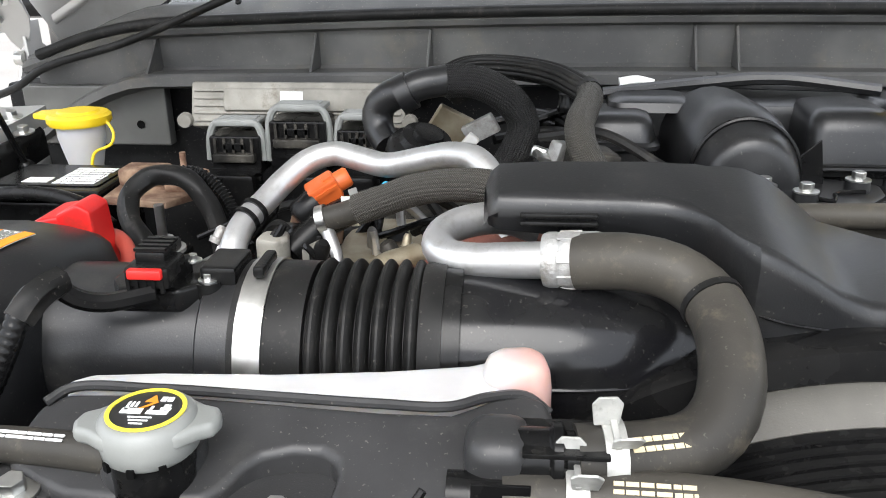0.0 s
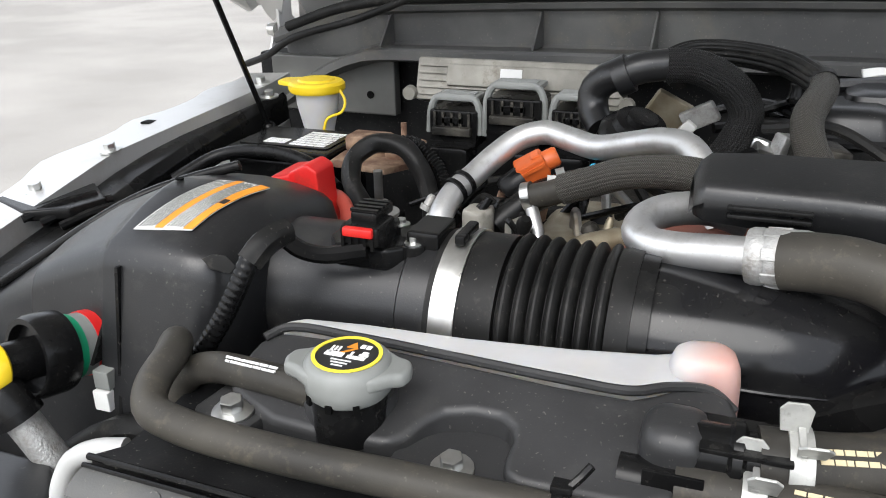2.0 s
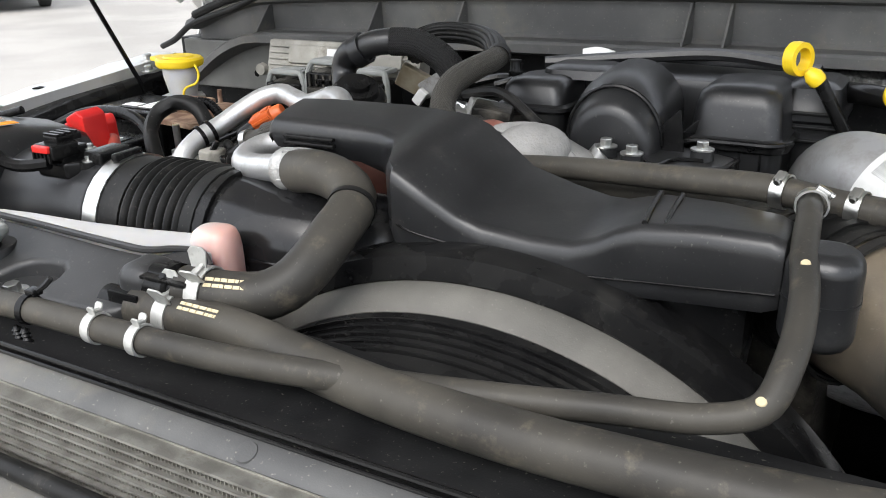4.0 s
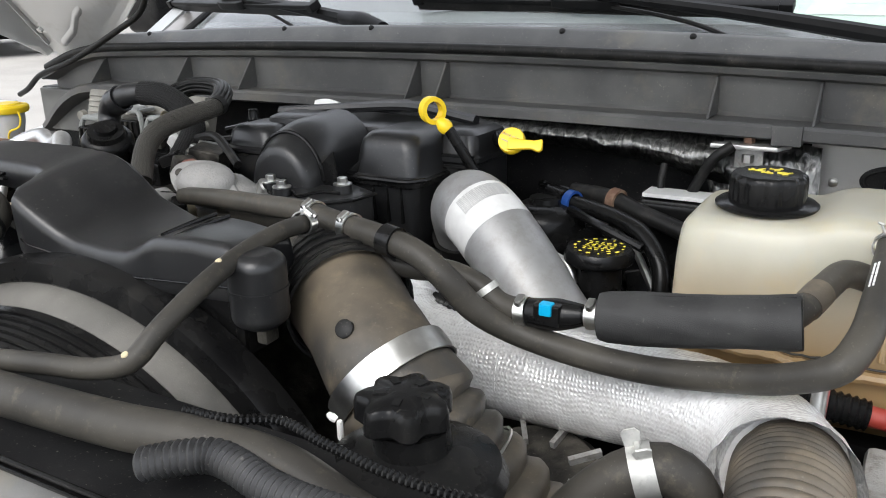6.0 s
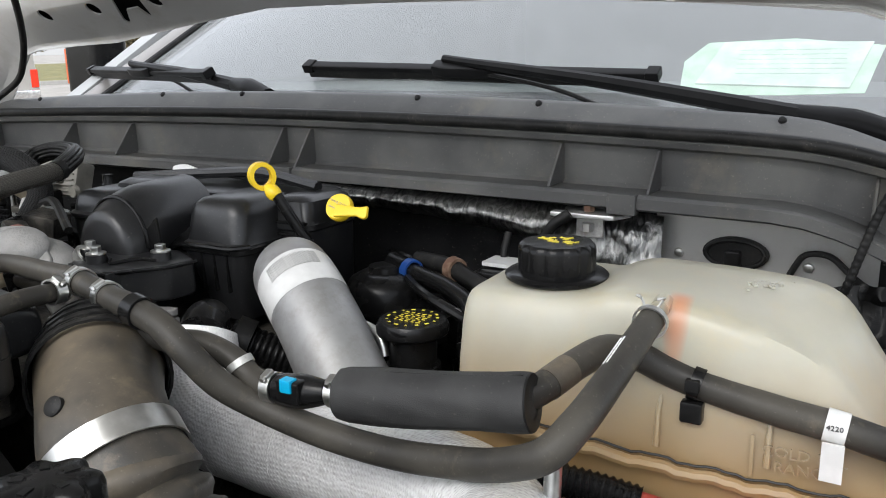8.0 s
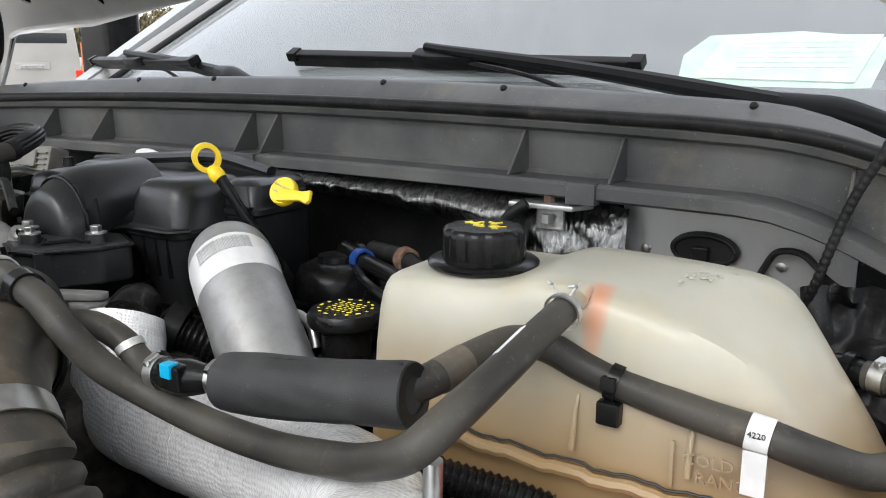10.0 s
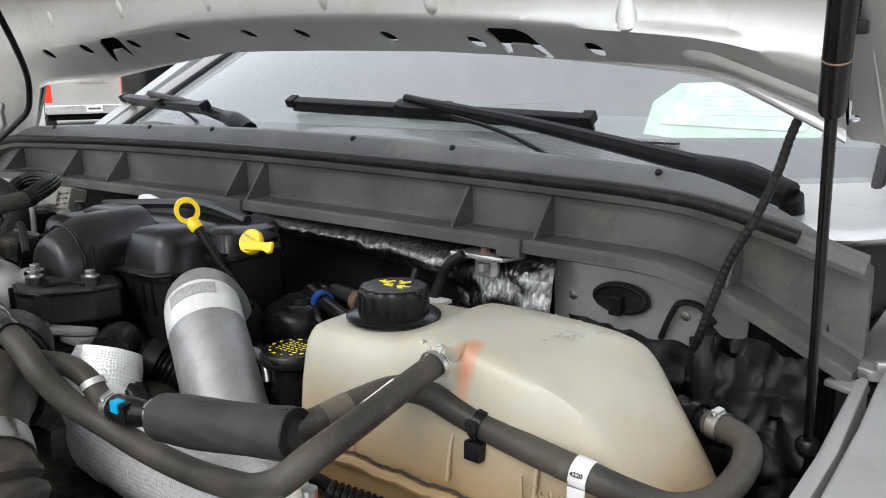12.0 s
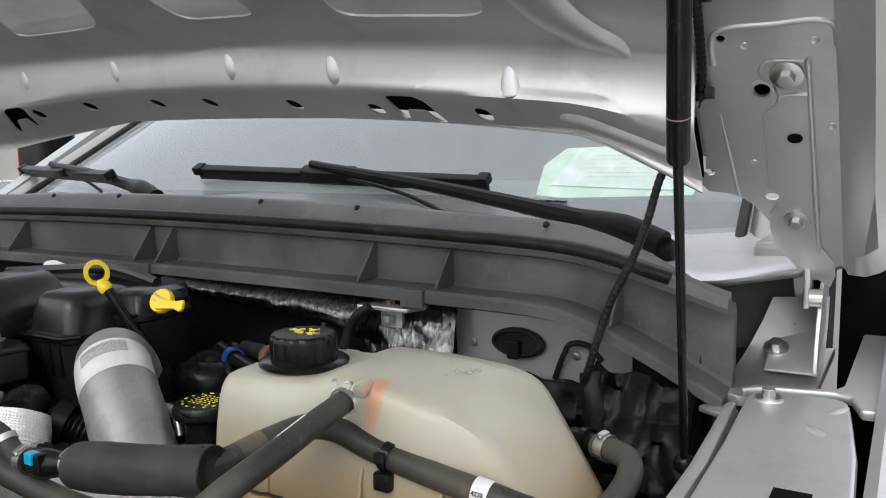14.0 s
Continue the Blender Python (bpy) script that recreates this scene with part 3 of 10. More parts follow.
def pierced(bm, outline, holes, at, us, vs):
    """A sheet in (u, v) with holes cut through it, cut along us and vs, then laid on the surface at(u, v)."""
    edges = []
    for loop in [outline] + holes:
        ring = [bm.verts.new((u, v, 0)) for u, v in loop]
        edges += [bm.edges.new((p, q)) for p, q in zip(ring, ring[1:] + ring[:1])]
    bmesh.ops.triangle_fill(bm, use_beauty=True, use_dissolve=False, edges=edges)
    for k, stops in ((0, us), (1, vs)):
        for c in stops:
            co, no = [0, 0, 0], [0, 0, 0]
            co[k], no[k] = c, 1
            bmesh.ops.bisect_plane(bm, geom=bm.verts[:] + bm.edges[:] + bm.faces[:], plane_co=co, plane_no=no, dist=1e-6)
    for f in bm.faces:
        if f.normal.z < 0:
            f.normal_flip()
    for v in bm.verts:
        v.co = at(v.co.x, v.co.y)
    bmesh.ops.recalc_face_normals(bm, faces=bm.faces[:])
    return bm


def eased(rows, n=4):
    """More sections between the given ones, on smooth curves through them."""
    out = []
    for i in range(len(rows) - 1):
        four = [rows[min(len(rows) - 1, max(0, i + k))] for k in (-1, 0, 1, 2)]
        for q in range(n):
            t = q / n
            out.append([0.5 * (2 * b + (c - a) * t + (2 * a - 5 * b + 4 * c - d) * t * t + (3 * b - a - 3 * c + d) * t ** 3) for a, b, c, d in zip(*four)])
    return out + [rows[-1]]


def pod(levels):
    """A moulded box: rounded rectangles (z, x0, x1, y0, y1, corner) stacked upwards."""
    return loft(bmesh.new(), [[Vector(((x0 + x1) / 2 + px, (y0 + y1) / 2 + py, z)) for px, py in rrect(x1 - x0, y1 - y0, r, 5)] for z, x0, x1, y0, y1, r in levels])


def softened(poly, times=2):
    """Cuts the corners of an outline so that it runs round."""
    for _ in range(times):
        out = []
        for (ax, ay), (bx, by) in zip(poly, poly[1:] + poly[:1]):
            out += [(ax * 0.75 + bx * 0.25, ay * 0.75 + by * 0.25), (ax * 0.25 + bx * 0.75, ay * 0.25 + by * 0.75)]
        poly = out
    return poly


def hexa(r):
    return [(r * math.cos(math.pi * k / 3), r * math.sin(math.pi * k / 3)) for k in range(6)]


def rrect(w, h, r, n=4):
    """A rounded rectangle about the middle."""
    out = []
    for cx, cy, a0 in ((w / 2 - r, h / 2 - r, 0), (-w / 2 + r, h / 2 - r, 90), (-w / 2 + r, -h / 2 + r, 180), (w / 2 - r, -h / 2 + r, 270)):
        for k in range(n + 1):
            a = radians(a0 + 90 * k / n)
            out.append((cx + r * math.cos(a), cy + r * math.sin(a)))
    return out


def strip_plate(bm, pts2, width, thick, m):
    """A bent strip: (y, z) points swept over a width along x of m."""
    up = [Vector((0, y, z)) for y, z in pts2]
    rows = []
    for i, p in enumerate(up):
        d = up[min(i + 1, len(up) - 1)] - up[max(i - 1, 0)]
        nrm = Vector((0, -d.z, d.y)).normalized() * thick
        rows.append([m @ (p + Vector((sx * width / 2, 0, 0)) + o) for sx, o in ((-1, Vector()), (1, Vector()), (1, nrm), (-1, nrm))])
    return loft(bm, rows)


def words(text, size, m, extrude=0.0003):
    """Letters of the built-in font as a bmesh."""
    cu = bpy.data.curves.new("letters", "FONT")
    cu.body, cu.size, cu.align_x, cu.align_y, cu.extrude, cu.resolution_u = text, size, "CENTER", "CENTER", extrude, 2
    ob = bpy.data.objects.new("letters", cu)
    scene.collection.objects.link(ob)
    bpy.context.view_layer.update()
    me = bpy.data.meshes.new_from_object(ob.evaluated_get(bpy.context.evaluated_depsgraph_get()))
    bm = bmesh.new()
    bm.from_mesh(me)
    bm.transform(m)
    bpy.data.objects.remove(ob)
    bpy.data.meshes.remove(me)
    return bm


def print_bars(m, w, h, rows, seed, gap=0.45, thick=0.0004):
    """Unreadable print as short bars on the x-y plane of m."""
    rnd = random.Random(seed)
    bm = bmesh.new()
    for k in range(rows):
        y = h / 2 - (k + 0.5) * h / rows
        x = -w / 2
        while x < w / 2 - w * 0.05:
            d = min(w / 2 - x, w * rnd.uniform(0.06, 0.22))
            box(bm, (x, y - h / rows * (1 - gap) / 2, 0), (x + d * 0.86, y + h / rows * (1 - gap) / 2, thick), m)
            x += d
    return bm


def ring_band(at, d, r, width, thick=0.0012):
    w = width / 2
    return L([(r, -w), (r + thick, -w), (r + thick, w), (r, w), (r, -w)], axis(d, at), 28)


# a flange bolt, copied wherever one shows
bolt_proto = thing("flange_bolt", (0, 0, 0), "zinc-plated hex flange bolt with a round washer", "bolt", "flange bolts")
part("washer", L([(0, 0), (0.011, 0), (0.011, 0.0015), (0.007, 0.0022), (0, 0.0022)], Matrix(), 20), STEEL, bolt_proto)
part("hex_head", prism(bmesh.new(), hexa(0.0062), 0.002, 0.0085), STEEL, bolt_proto, bevel=0.0008)
BOLTS = []


def bolt(at, up=(0, 0, 1), s=1.0):
    BOLTS.append((lay(at), lay(Vector(at) + Vector(up)) - lay(at), s * (SCALE_R if SIDE == "right" else 1.0)))


def clamp(at, d, r, turn=(0, 0, 1), width=0.009):
    """A worm-drive hose clamp."""
    e = thing("hose_clamp", at, "shiny steel worm-drive clamp tightened round a rubber hose", "clamp", "hose clamps")
    part("band", ring_band(at, d, r, width), STEEL, e)
    dd = Vector(d).normalized()
    t = Vector(turn)
    t = (t - dd * t.dot(dd)).normalized()
    side = dd.cross(t)
    m = Matrix.Translation(Vector(at) + t * (r + 0.003)) @ Matrix((side, dd, t)).transposed().to_4x4()
    part("screw_housing", B((-0.0042, -width * 0.36, -0.003), (0.0042, width * 0.36, 0.0006), m), STEEL, e, bevel=0.001)
    bm = bmesh.new()
    rod(bm, m @ Vector((0.003, 0, -0.001)), m @ Vector((0.0062, 0, -0.001)), 0.0018, seg=8)
    part("screw", bm, STEEL, e)
    return e


def spring_clamp(at, d, r, turn=(0, 0, 1), width=0.009, ear=1.0):
    """A constant-tension clamp with two squeeze ears."""
    e = thing("spring_clamp", at, "zinc spring band clamp with two squeeze ears on a hose", "clamp", "spring clamps")
    part("band", ring_band(at, d, r, width, 0.0013), ZINC, e)
    dd = Vector(d).normalized()
    t = Vector(turn)
    t = (t - dd * t.dot(dd)).normalized()
    side = dd.cross(t)
    m = Matrix.Translation(Vector(at) + t * r) @ Matrix((side, dd, t)).transposed().to_4x4()
    for k, sgn in enumerate((-1, 1)):
        part("ear", prism(bmesh.new(), [(-0.0042 * ear, 0.0), (0.0042 * ear, 0.0), (0.0052 * ear, 0.008 * ear), (0.003 * ear, 0.0105 * ear), (-0.003 * ear, 0.0105 * ear), (-0.0052 * ear, 0.008 * ear)], -0.0007, 0.0007, m @ Matrix.Translation((sgn * 0.0045 * ear, sgn * 0.0022 * ear, 0)) @ Matrix.Rotation(math.pi / 2, 4, "Z") @ Matrix.Rotation(math.pi / 2 + sgn * 0.35, 4, "X")), ZINC, e, bevel=0.0004)
    part("bridge", B((-0.006 * ear, -0.0015, 0.0012), (0.006 * ear, 0.0015, 0.003), m), ZINC, e, bevel=0.0005)
    return e


def hose(name, pts, r, material, label, bars=None, barmat=None, **kw):
    e = thing(name, pts[0], label, "hose")
    part("hose_wall", T(pts, r, **kw), material, e)
    if bars:
        for u, turn, length, seed in bars:
            p, d = along(pts, u)
            t = Vector(turn)
            t = (t - d * t.dot(d)).normalized()
            m = Matrix.Translation(p + t * (r - 0.0002)) @ Matrix((d, t.cross(d), t)).transposed().to_4x4()
            part("printed_marking", print_bars(m, length, r * 0.55, 2, seed, thick=0.0006), barmat or INK_TAN, e)
    return e


# ---- ground and surroundings ----
solo("ground", B((-120, -120, -0.5), (120, 120, 0.0)), GROUND, "pale worn asphalt car park with fine grit", "ground", kind="structure", smooth=False)

# ---- engine bay shell ----
CX = 0.2  # the truck's middle line


def mirror_x(x, side):
    return CX + side * (x - CX)


SIDE = "across"
# floor, front wall and right wing: the bay's shade is in their colour
solo("engine_bay_floor", B((-0.62, 0.27, 0.98), (1.0, 1.0, 1.0)), DARK, "near-black floor of the engine bay, shade in its colour", "floor", kind="structure", smooth=False)
SIDE = "right"
solo("firewall", B((-0.62, 0.985, 0.9), (0.95, 1.03, 1.37)), SCUFFED, "black insulated firewall behind the engine", "firewall", kind="structure", bevel=0.004)
SIDE = "across"
solo("front_bay_wall", B((-0.62, 0.40, 0.9), (1.0, 0.43, 1.16)), DARK, "near-black closing wall below the radiator top, shade in its colour", "wall", kind="structure", smooth=False)
SIDE = "left"
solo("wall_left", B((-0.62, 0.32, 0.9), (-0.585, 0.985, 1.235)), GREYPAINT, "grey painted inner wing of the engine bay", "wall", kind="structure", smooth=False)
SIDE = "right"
solo("wall_right", B((0.965, 0.30, 0.9), (0.99, 0.985, 1.255)), DARK, "inner wing of the engine bay, near-black as if shaded", "wall", kind="structure", smooth=False)


# ---- cowl panel ----
def cowl_row(x):
    """Section of the cowl: front flange, shelf, wall, bead and top, as (y, z)."""
    a = abs(x - CX)
    k = max(0.0, (a - 0.60) / 0.17)
    e = min(1.0, k) ** 1.6
    zs = 1.392 - 0.005 * (a / 0.6) ** 2 - 0.075 * e
    zl = 1.442 - 0.012 * (a / 0.6) ** 2 - 0.036 * e
    ys = 0.918 + 0.028 * e
    yw = 0.968 + 0.022 * e
    yl = 0.955 + 0.008 * e
    zt = 1.481 - 0.018 * (a / 0.6) ** 2 - 0.058 * e
    yt = 0.995 - 0.004 * e
    return [(ys + 0.012, zs - 0.014), (ys, zs - 0.010), (ys, zs), (ys + 0.004, zs + 0.003), (yw - 0.004, zs + 0.002), (yw, zs + 0.006), (yw - 0.002, zl - 0.004),
            (yl - 0.003, zl), (yl - 0.006, zl + 0.006), (yl - 0.001, zl + 0.013), (yl + 0.008, zl + 0.015), (yl + 0.011, zl + 0.019), (yt - 0.012, zt - 0.003), (yt - 0.004, zt), (yt + 0.006, zt - 0.002),
            (yt + 0.012, zt - 0.014), (yt + 0.012, zt - 0.10), (ys + 0.03, zs - 0.016)]


xs = [CX - 0.775 + 1.55 * i / 60 for i in range(61)]
cowl = thing("cowl_panel", (CX, 0.95, 1.33), "long grey textured plastic cowl panel below the windscreen, dusty", "cowl panel")
part("panel_body", loft(bmesh.new(), [[Vector((x, y, z)) for y, z in cowl_row(x)] for x in xs]), GRAINED, cowl)
bm = bmesh.new()
seal = [Vector((x, cowl_row(x)[9][0] - 0.004, cowl_row(x)[9][1] + 0.001)) for x in xs[1:-1:3]]
tube(bm, seal, 0.0065, seg=10, step=0.01)
part("seal_strip", bm, BLACK_RUBBER, cowl, "black rubber sealing bead")
for gx in (-0.40, -0.206, -0.075, 0.209, 0.252, 0.582, 0.683, 0.872):
    r = cowl_row(gx)
    (y0, z0), (y1, z1), (yw, zw) = r[3], r[5], r[6]
    bm = bmesh.new()
    prof = [(y0 + 0.006, z0), (y1 + 0.001, z0), (yw + 0.001, zw), (yw - 0.006, zw - 0.001)]
    loft(bm, [[Vector((gx - 0.0014, y, z)) for y, z in prof], [Vector((gx + 0.0014, y, z)) for y, z in prof]])
    part("rib", bm, GRAINED, cowl, bevel=0.0005, smooth=False)
for gx in (-0.30, -0.02, 0.13, 0.40, 0.55, 0.79):
    r = cowl_row(gx)
    part("clip", L([(0, 0), (0.004, 0), (0.003, 0.002), (0, 0.0025)], axis((0, -0.75, 0.65), (gx, r[12][0] - 0.008, r[12][1] + 0.0)), 12), BLACK_RUBBER, cowl)
for gx in (0.24, 0.66):
    r = cowl_row(gx)
    part("slot_tab", B((gx - 0.012, r[2][0] - 0.004, r[2][1] - 0.016), (gx + 0.016, r[2][0] + 0.01, r[2][1] + 0.0035)), GRAINED, cowl, bevel=0.001)

bm = bmesh.new()
rows = []
for x in xs[2:-2]:
    r = cowl_row(x)
    a = (x - CX) / 0.75
    y0, z0 = r[13]
    y1, z1 = 1.0 + 0.14 * a * a + 0.05, 1.385 + 0.0285 - 0.01 * a * a
    y1 = max(y1, y0 + 0.03)
    rows.append([Vector((x, y0 + 0.004, z0 - 0.005)), Vector((x, y0 + 0.014, z0 - 0.022)), Vector((x, (y0 + y1) / 2, max(z1, z0 - 0.045) + 0.004)), Vector((x, y1, z1 - 0.003)), Vector((x, y1 + 0.01, z1 - 0.03)), Vector((x, y0, z0 - 0.06))])
part("scuttle_panel", loft(bm, rows), SILVER, cowl, "pale silver painted scuttle at the foot of the glass")
# ---- windscreen and cab ----
def glass_pt(x, v):
    """Windscreen surface: v from 0 at the foot to 1 at the roof."""
    a = (x - CX) / 0.75
    return Vector((x * (1 - 0.10 * v) + CX * 0.10 * v, 1.0 + 0.14 * a * a + 0.95 * v, 1.385 - 0.01 * a * a + 0.5415 * v))


scr = thing("windscreen", (CX, 1.1, 1.45), "raked laminated windscreen reflecting the pale sky", "windscreen", kind="structure")
bm = bmesh.new()
gxs = [CX - 0.76 + 1.52 * i / 24 for i in range(25)]
rows = [[glass_pt(x, j / 10) for x in gxs] for j in range(11)]
loft(bm, rows, closed=False)
for f in bm.faces:
    f.normal_update()
    if f.normal.z < 0:
        f.normal_flip()
pane = part("pane", bm, GLASS, scr)
pane.visible_shadow = False
bm = bmesh.new()
loft(bm, [[glass_pt(x, v) + Vector((0, 0.004, -0.011)) for x in gxs] for v in (0.0, 0.05, 0.10, 0.15, 0.185)], closed=False)
bmesh.ops.solidify(bm, geom=bm.faces, thickness=0.001)
part("printed_border", bm, INK_BLACK, scr, "black printed border along the foot of the glass")
for side in (-1, 1):
    bm = bmesh.new()
    x = CX + side * 0.765
    tube(bm, [glass_pt(x, v / 6) + Vector((side * 0.012, 0, -0.008)) for v in range(7)], 0.028, seg=10, step=0.05)
    part("pillar", bm, GREYCAR, scr, "grey painted screen pillar")
    bm = bmesh.new()
    tube(bm, [glass_pt(CX + side * 0.742, v / 6) + Vector((0, 0, 0.005)) for v in range(7)], 0.007, seg=8, step=0.05)
    part("pillar_seal", bm, BLACK_RUBBER, scr)
bm = bmesh.new()
rnd = random.Random(4)
logo = [glass_pt(0.66 + 0.0042 * i, 0.155) + Vector((0, -0.002, 0.003)) for i in range(16)]
for i, p in enumerate(logo):
    box(bm, (p.x - 0.0016, p.y - 0.004 * (1 + (i % 3 == 0)), p.z - 0.001), (p.x + 0.0012, p.y + 0.003, p.z + 0.0015))
part("glass_marking", bm, INK_BLACK, scr, "small dark print on the glass", smooth=False)

cab = thing("cab_interior", (CX, 2.0, 0.9), "dark grey dashboard and cab seen through the windscreen", "cab interior", kind="structure")
bm = bmesh.new()
loft(bm, [[Vector((CX + s * 0.78, y, z)) for y, z in ((1.16, 1.36), (1.24, 1.405), (1.45, 1.435), (1.65, 1.462), (1.78, 1.468), (1.84, 1.44), (1.84, 0.95), (1.16, 0.95))] for s in (-1, 1)])
part("dashboard", bm, DASH, cab, bevel=0.015, segs=3)
part("roof", B((CX - 0.78, 1.93, 1.98), (CX + 0.78, 3.4, 2.03)), GREYCAR, cab, bevel=0.02)
# closed over the rear window, added as an even pale ground behind the glass
part("rear_wall", B((CX - 0.78, 3.36, 0.9), (CX + 0.78, 3.4, 1.98)), CAB_BLANK, cab)
for side in (-1, 1):
    part("side_door", B((CX + side * 0.80 - 0.03, 1.1, 0.6), (CX + side * 0.80 + 0.03, 3.4, 1.44)), GREYCAR, cab, bevel=0.01)
    # pale blank added over the side windows to shut out the bright outside
    blank_pose = Matrix(((0, 0, 1, CX + side * 0.80 - 0.02), (1, 0, 0, 0), (0, 1, 0, 0), (0, 0, 0, 1)))
    part("side_blank", prism(bmesh.new(), [(1.22, 1.44), (2.0, 1.90), (2.1, 1.98), (3.4, 1.98), (3.4, 1.44)], 0, 0.04, blank_pose), CAB_BLANK, cab)

papers = thing("dash_papers", (0.70, 1.45, 1.435), "loose white and pale green paper sheets lying on the dashboard", "papers")
PAPER_GREEN = mat("pale_green_paper", (0.58, 0.76, 0.58), None, 0.7, bump=0.02)
PAPER_PALE = mat("pale_paper", (0.72, 0.80, 0.72), None, 0.7, bump=0.02)
sheet_m = Matrix.Translation((0.70, 1.49, 1.500)) @ Euler((radians(42), 0, radians(3))).to_matrix().to_4x4()
part("green_sheet", prism(bmesh.new(), [(-0.13, -0.060), (-0.08, -0.066), (0.12, -0.055), (0.14, 0.04), (0.02, 0.058), (-0.105, 0.052), (-0.135, 0.01)], 0, 0.001, sheet_m), PAPER_GREEN, papers, smooth=False)
part("white_sheet", prism(bmesh.new(), [(-0.110, -0.040), (0.10, -0.048), (0.125, 0.045), (-0.08, 0.050)], 0.003, 0.004, sheet_m), PAPER_PALE, papers, smooth=False)
part("printed_lines", print_bars(sheet_m @ Matrix.Translation((0.02, 0.005, 0.0045)), 0.15, 0.06, 6, 5, gap=0.85, thick=0.0003), PAPER_GREEN, papers, smooth=False)


def wiper(pivot, elbow, tip_a, tip_b, label):
    """Blade with its arm: the blade from tip_a to tip_b, the arm from elbow to the blade's middle, the nut end at pivot."""
    e = thing("wiper", pivot, label, "wiper", "windscreen wipers")
    a, b = Vector(tip_a), Vector(tip_b)
    d = (b - a).normalized()
    n = Vector((0, -0.5, 0.87))
    n = (n - d * n.dot(d)).normalized()
    s = n.cross(d)
    half = (b - a).length / 2
    m = Matrix.Translation((a + b) / 2) @ Matrix((d, s, n)).transposed().to_4x4()
    part("blade_spoiler", prism(bmesh.new(), [(-half, -0.008), (half, -0.008), (half, 0.007), (-half, 0.009)], 0.004, 0.013, m), WIPERBLACK, e, bevel=0.003)
    part("rubber_edge", B((-half, -0.002, -0.010), (half, 0.002, 0.004), m), BLACK_RUBBER, e)
    part("centre_clip", prism(bmesh.new(), [(-0.045, -0.010), (-0.02, -0.015), (0.04, -0.015), (0.055, -0.010), (0.055, 0.010), (-0.045, 0.010)], 0.002, 0.019, m), WIPERBLACK, e, bevel=0.004)
    part("end_cap", B((-half - 0.003, -0.010, 0.001), (-half + 0.014, 0.010, 0.015), m), WIPERBLACK, e, bevel=0.002)
    part("end_cap", B((half - 0.014, -0.010, 0.001), (half + 0.003, 0.010, 0.015), m), WIPERBLACK, e, bevel=0.002)
    el, pv = Vector(elbow), Vector(pivot)
    mid = m @ Vector((0.0, 0, 0.021))
    bm = bmesh.new()
    tube(bm, [mid - (el - mid).normalized() * 0.03, mid, mid.lerp(el, 0.5) + n * 0.004, el], 0.0075, seg=8, radii=[(0, 0.006), (0.3, 0.0075), (1, 0.011)])
    part("arm", bm, WIPERBLACK, e)
    bm = bmesh.new()
    tube(bm, [el - (pv - el) * 0.1, el.lerp(pv, 0.5) + n * 0.004, pv], 0.014, seg=10, radii=[(0, 0.011), (0.5, 0.0155), (1, 0.014)])
    part("pivot_cover", bm, WIPERBLACK, e)
    bm = bmesh.new()
    rod(bm, pv - n * 0.05, pv, 0.012)
    part("spindle", bm, WIPERBLACK, e)
    part("washer_hose", T([mid - n * 0.012, mid.lerp(el, 0.35) - n * 0.02, mid.lerp(el, 0.55) - n * 0.045], 0.003, seg=8), BLACK_RUBBER, e)
    return e


wiper((0.890, 1.052, 1.437), (0.797, 1.084, 1.456), (0.072, 1.182, 1.503), (0.613, 1.189, 1.489), "black flat-blade wiper with a long arm at rest on the glass")
wiper((0.060, 1.100, 1.466), (-0.03, 1.130, 1.482), (-0.62, 1.315, 1.498), (-0.09, 1.135, 1.494), "second black flat-blade wiper at rest near the pillar")

# ---- bonnet ----
HOOD_PROF = [(0.955, 1.583), (0.950, 1.586), (0.926, 1.5998), (0.903, 1.6125), (0.897, 1.620), (0.8935, 1.634), (0.8905, 1.650), (0.884, 1.663), (0.866, 1.673), (0.836, 1.685), (0.78, 1.715), (0.70, 1.77), (0.50, 1.905), (0.30, 2.04), (0.08, 2.19), (0.0, 2.23)]


def hood_pt(x, j):
    a = abs(x - CX)
    y, z = HOOD_PROF[j]
    k = (a / 0.70) ** 2.4
    f = max(0.0, (a - 0.66) / 0.16)
    low = max(0.0, 1.0 - j / 4.5)
    if x < CX:
        # this corner hangs a little lower
        g = min(1.6, max(0.0, (a - 0.45) / 0.155))
        y += 0.08 * g * low
        z -= (0.032 * min(1.0, a / 0.27) + 0.06 * g) * low
    return Vector((x, y - 0.055 * min(k, 1.3) * low + 0.06 * min(1, f) * low, z - 0.040 * min(k, 1.4) - 0.06 * min(1, f) * low))


hood = thing("bonnet", (CX, 0.95, 1.55), "open silver bonnet seen from below, pressed steel inner panel with holes", "bonnet")


def hood_at(x, v):
    """The inner panel's surface between the stations, rounded at the bends."""
    last = len(HOOD_PROF) - 1
    j = min(int(v), last - 1)
    a, b, c, d = [hood_pt(x, min(last, max(0, j + k))) for k in (-1, 0, 1, 2)]
    t = v - j
    q = 0.5 * (2 * b + (c - a) * t + (2 * a - 5 * b + 4 * c - d) * t * t + (3 * b - a - 3 * c + d) * t ** 3)
    return Vector((x, q.y, q.z))


def hood_loop(x, v, pts):
    """An outline in metres round a place on the inner panel, in the panel's own coordinates."""
    per = (hood_at(x, v + 0.25) - hood_at(x, v - 0.25)).length / 0.5
    return [(x + px, v + py / per) for px, py in pts]


def oval(rx, ry, n=14, lean=0.0):
    return [(rx * math.cos(2 * math.pi * k / n) + lean * math.sin(2 * math.pi * k / n), ry * math.sin(2 * math.pi * k / n)) for k in range(n)]


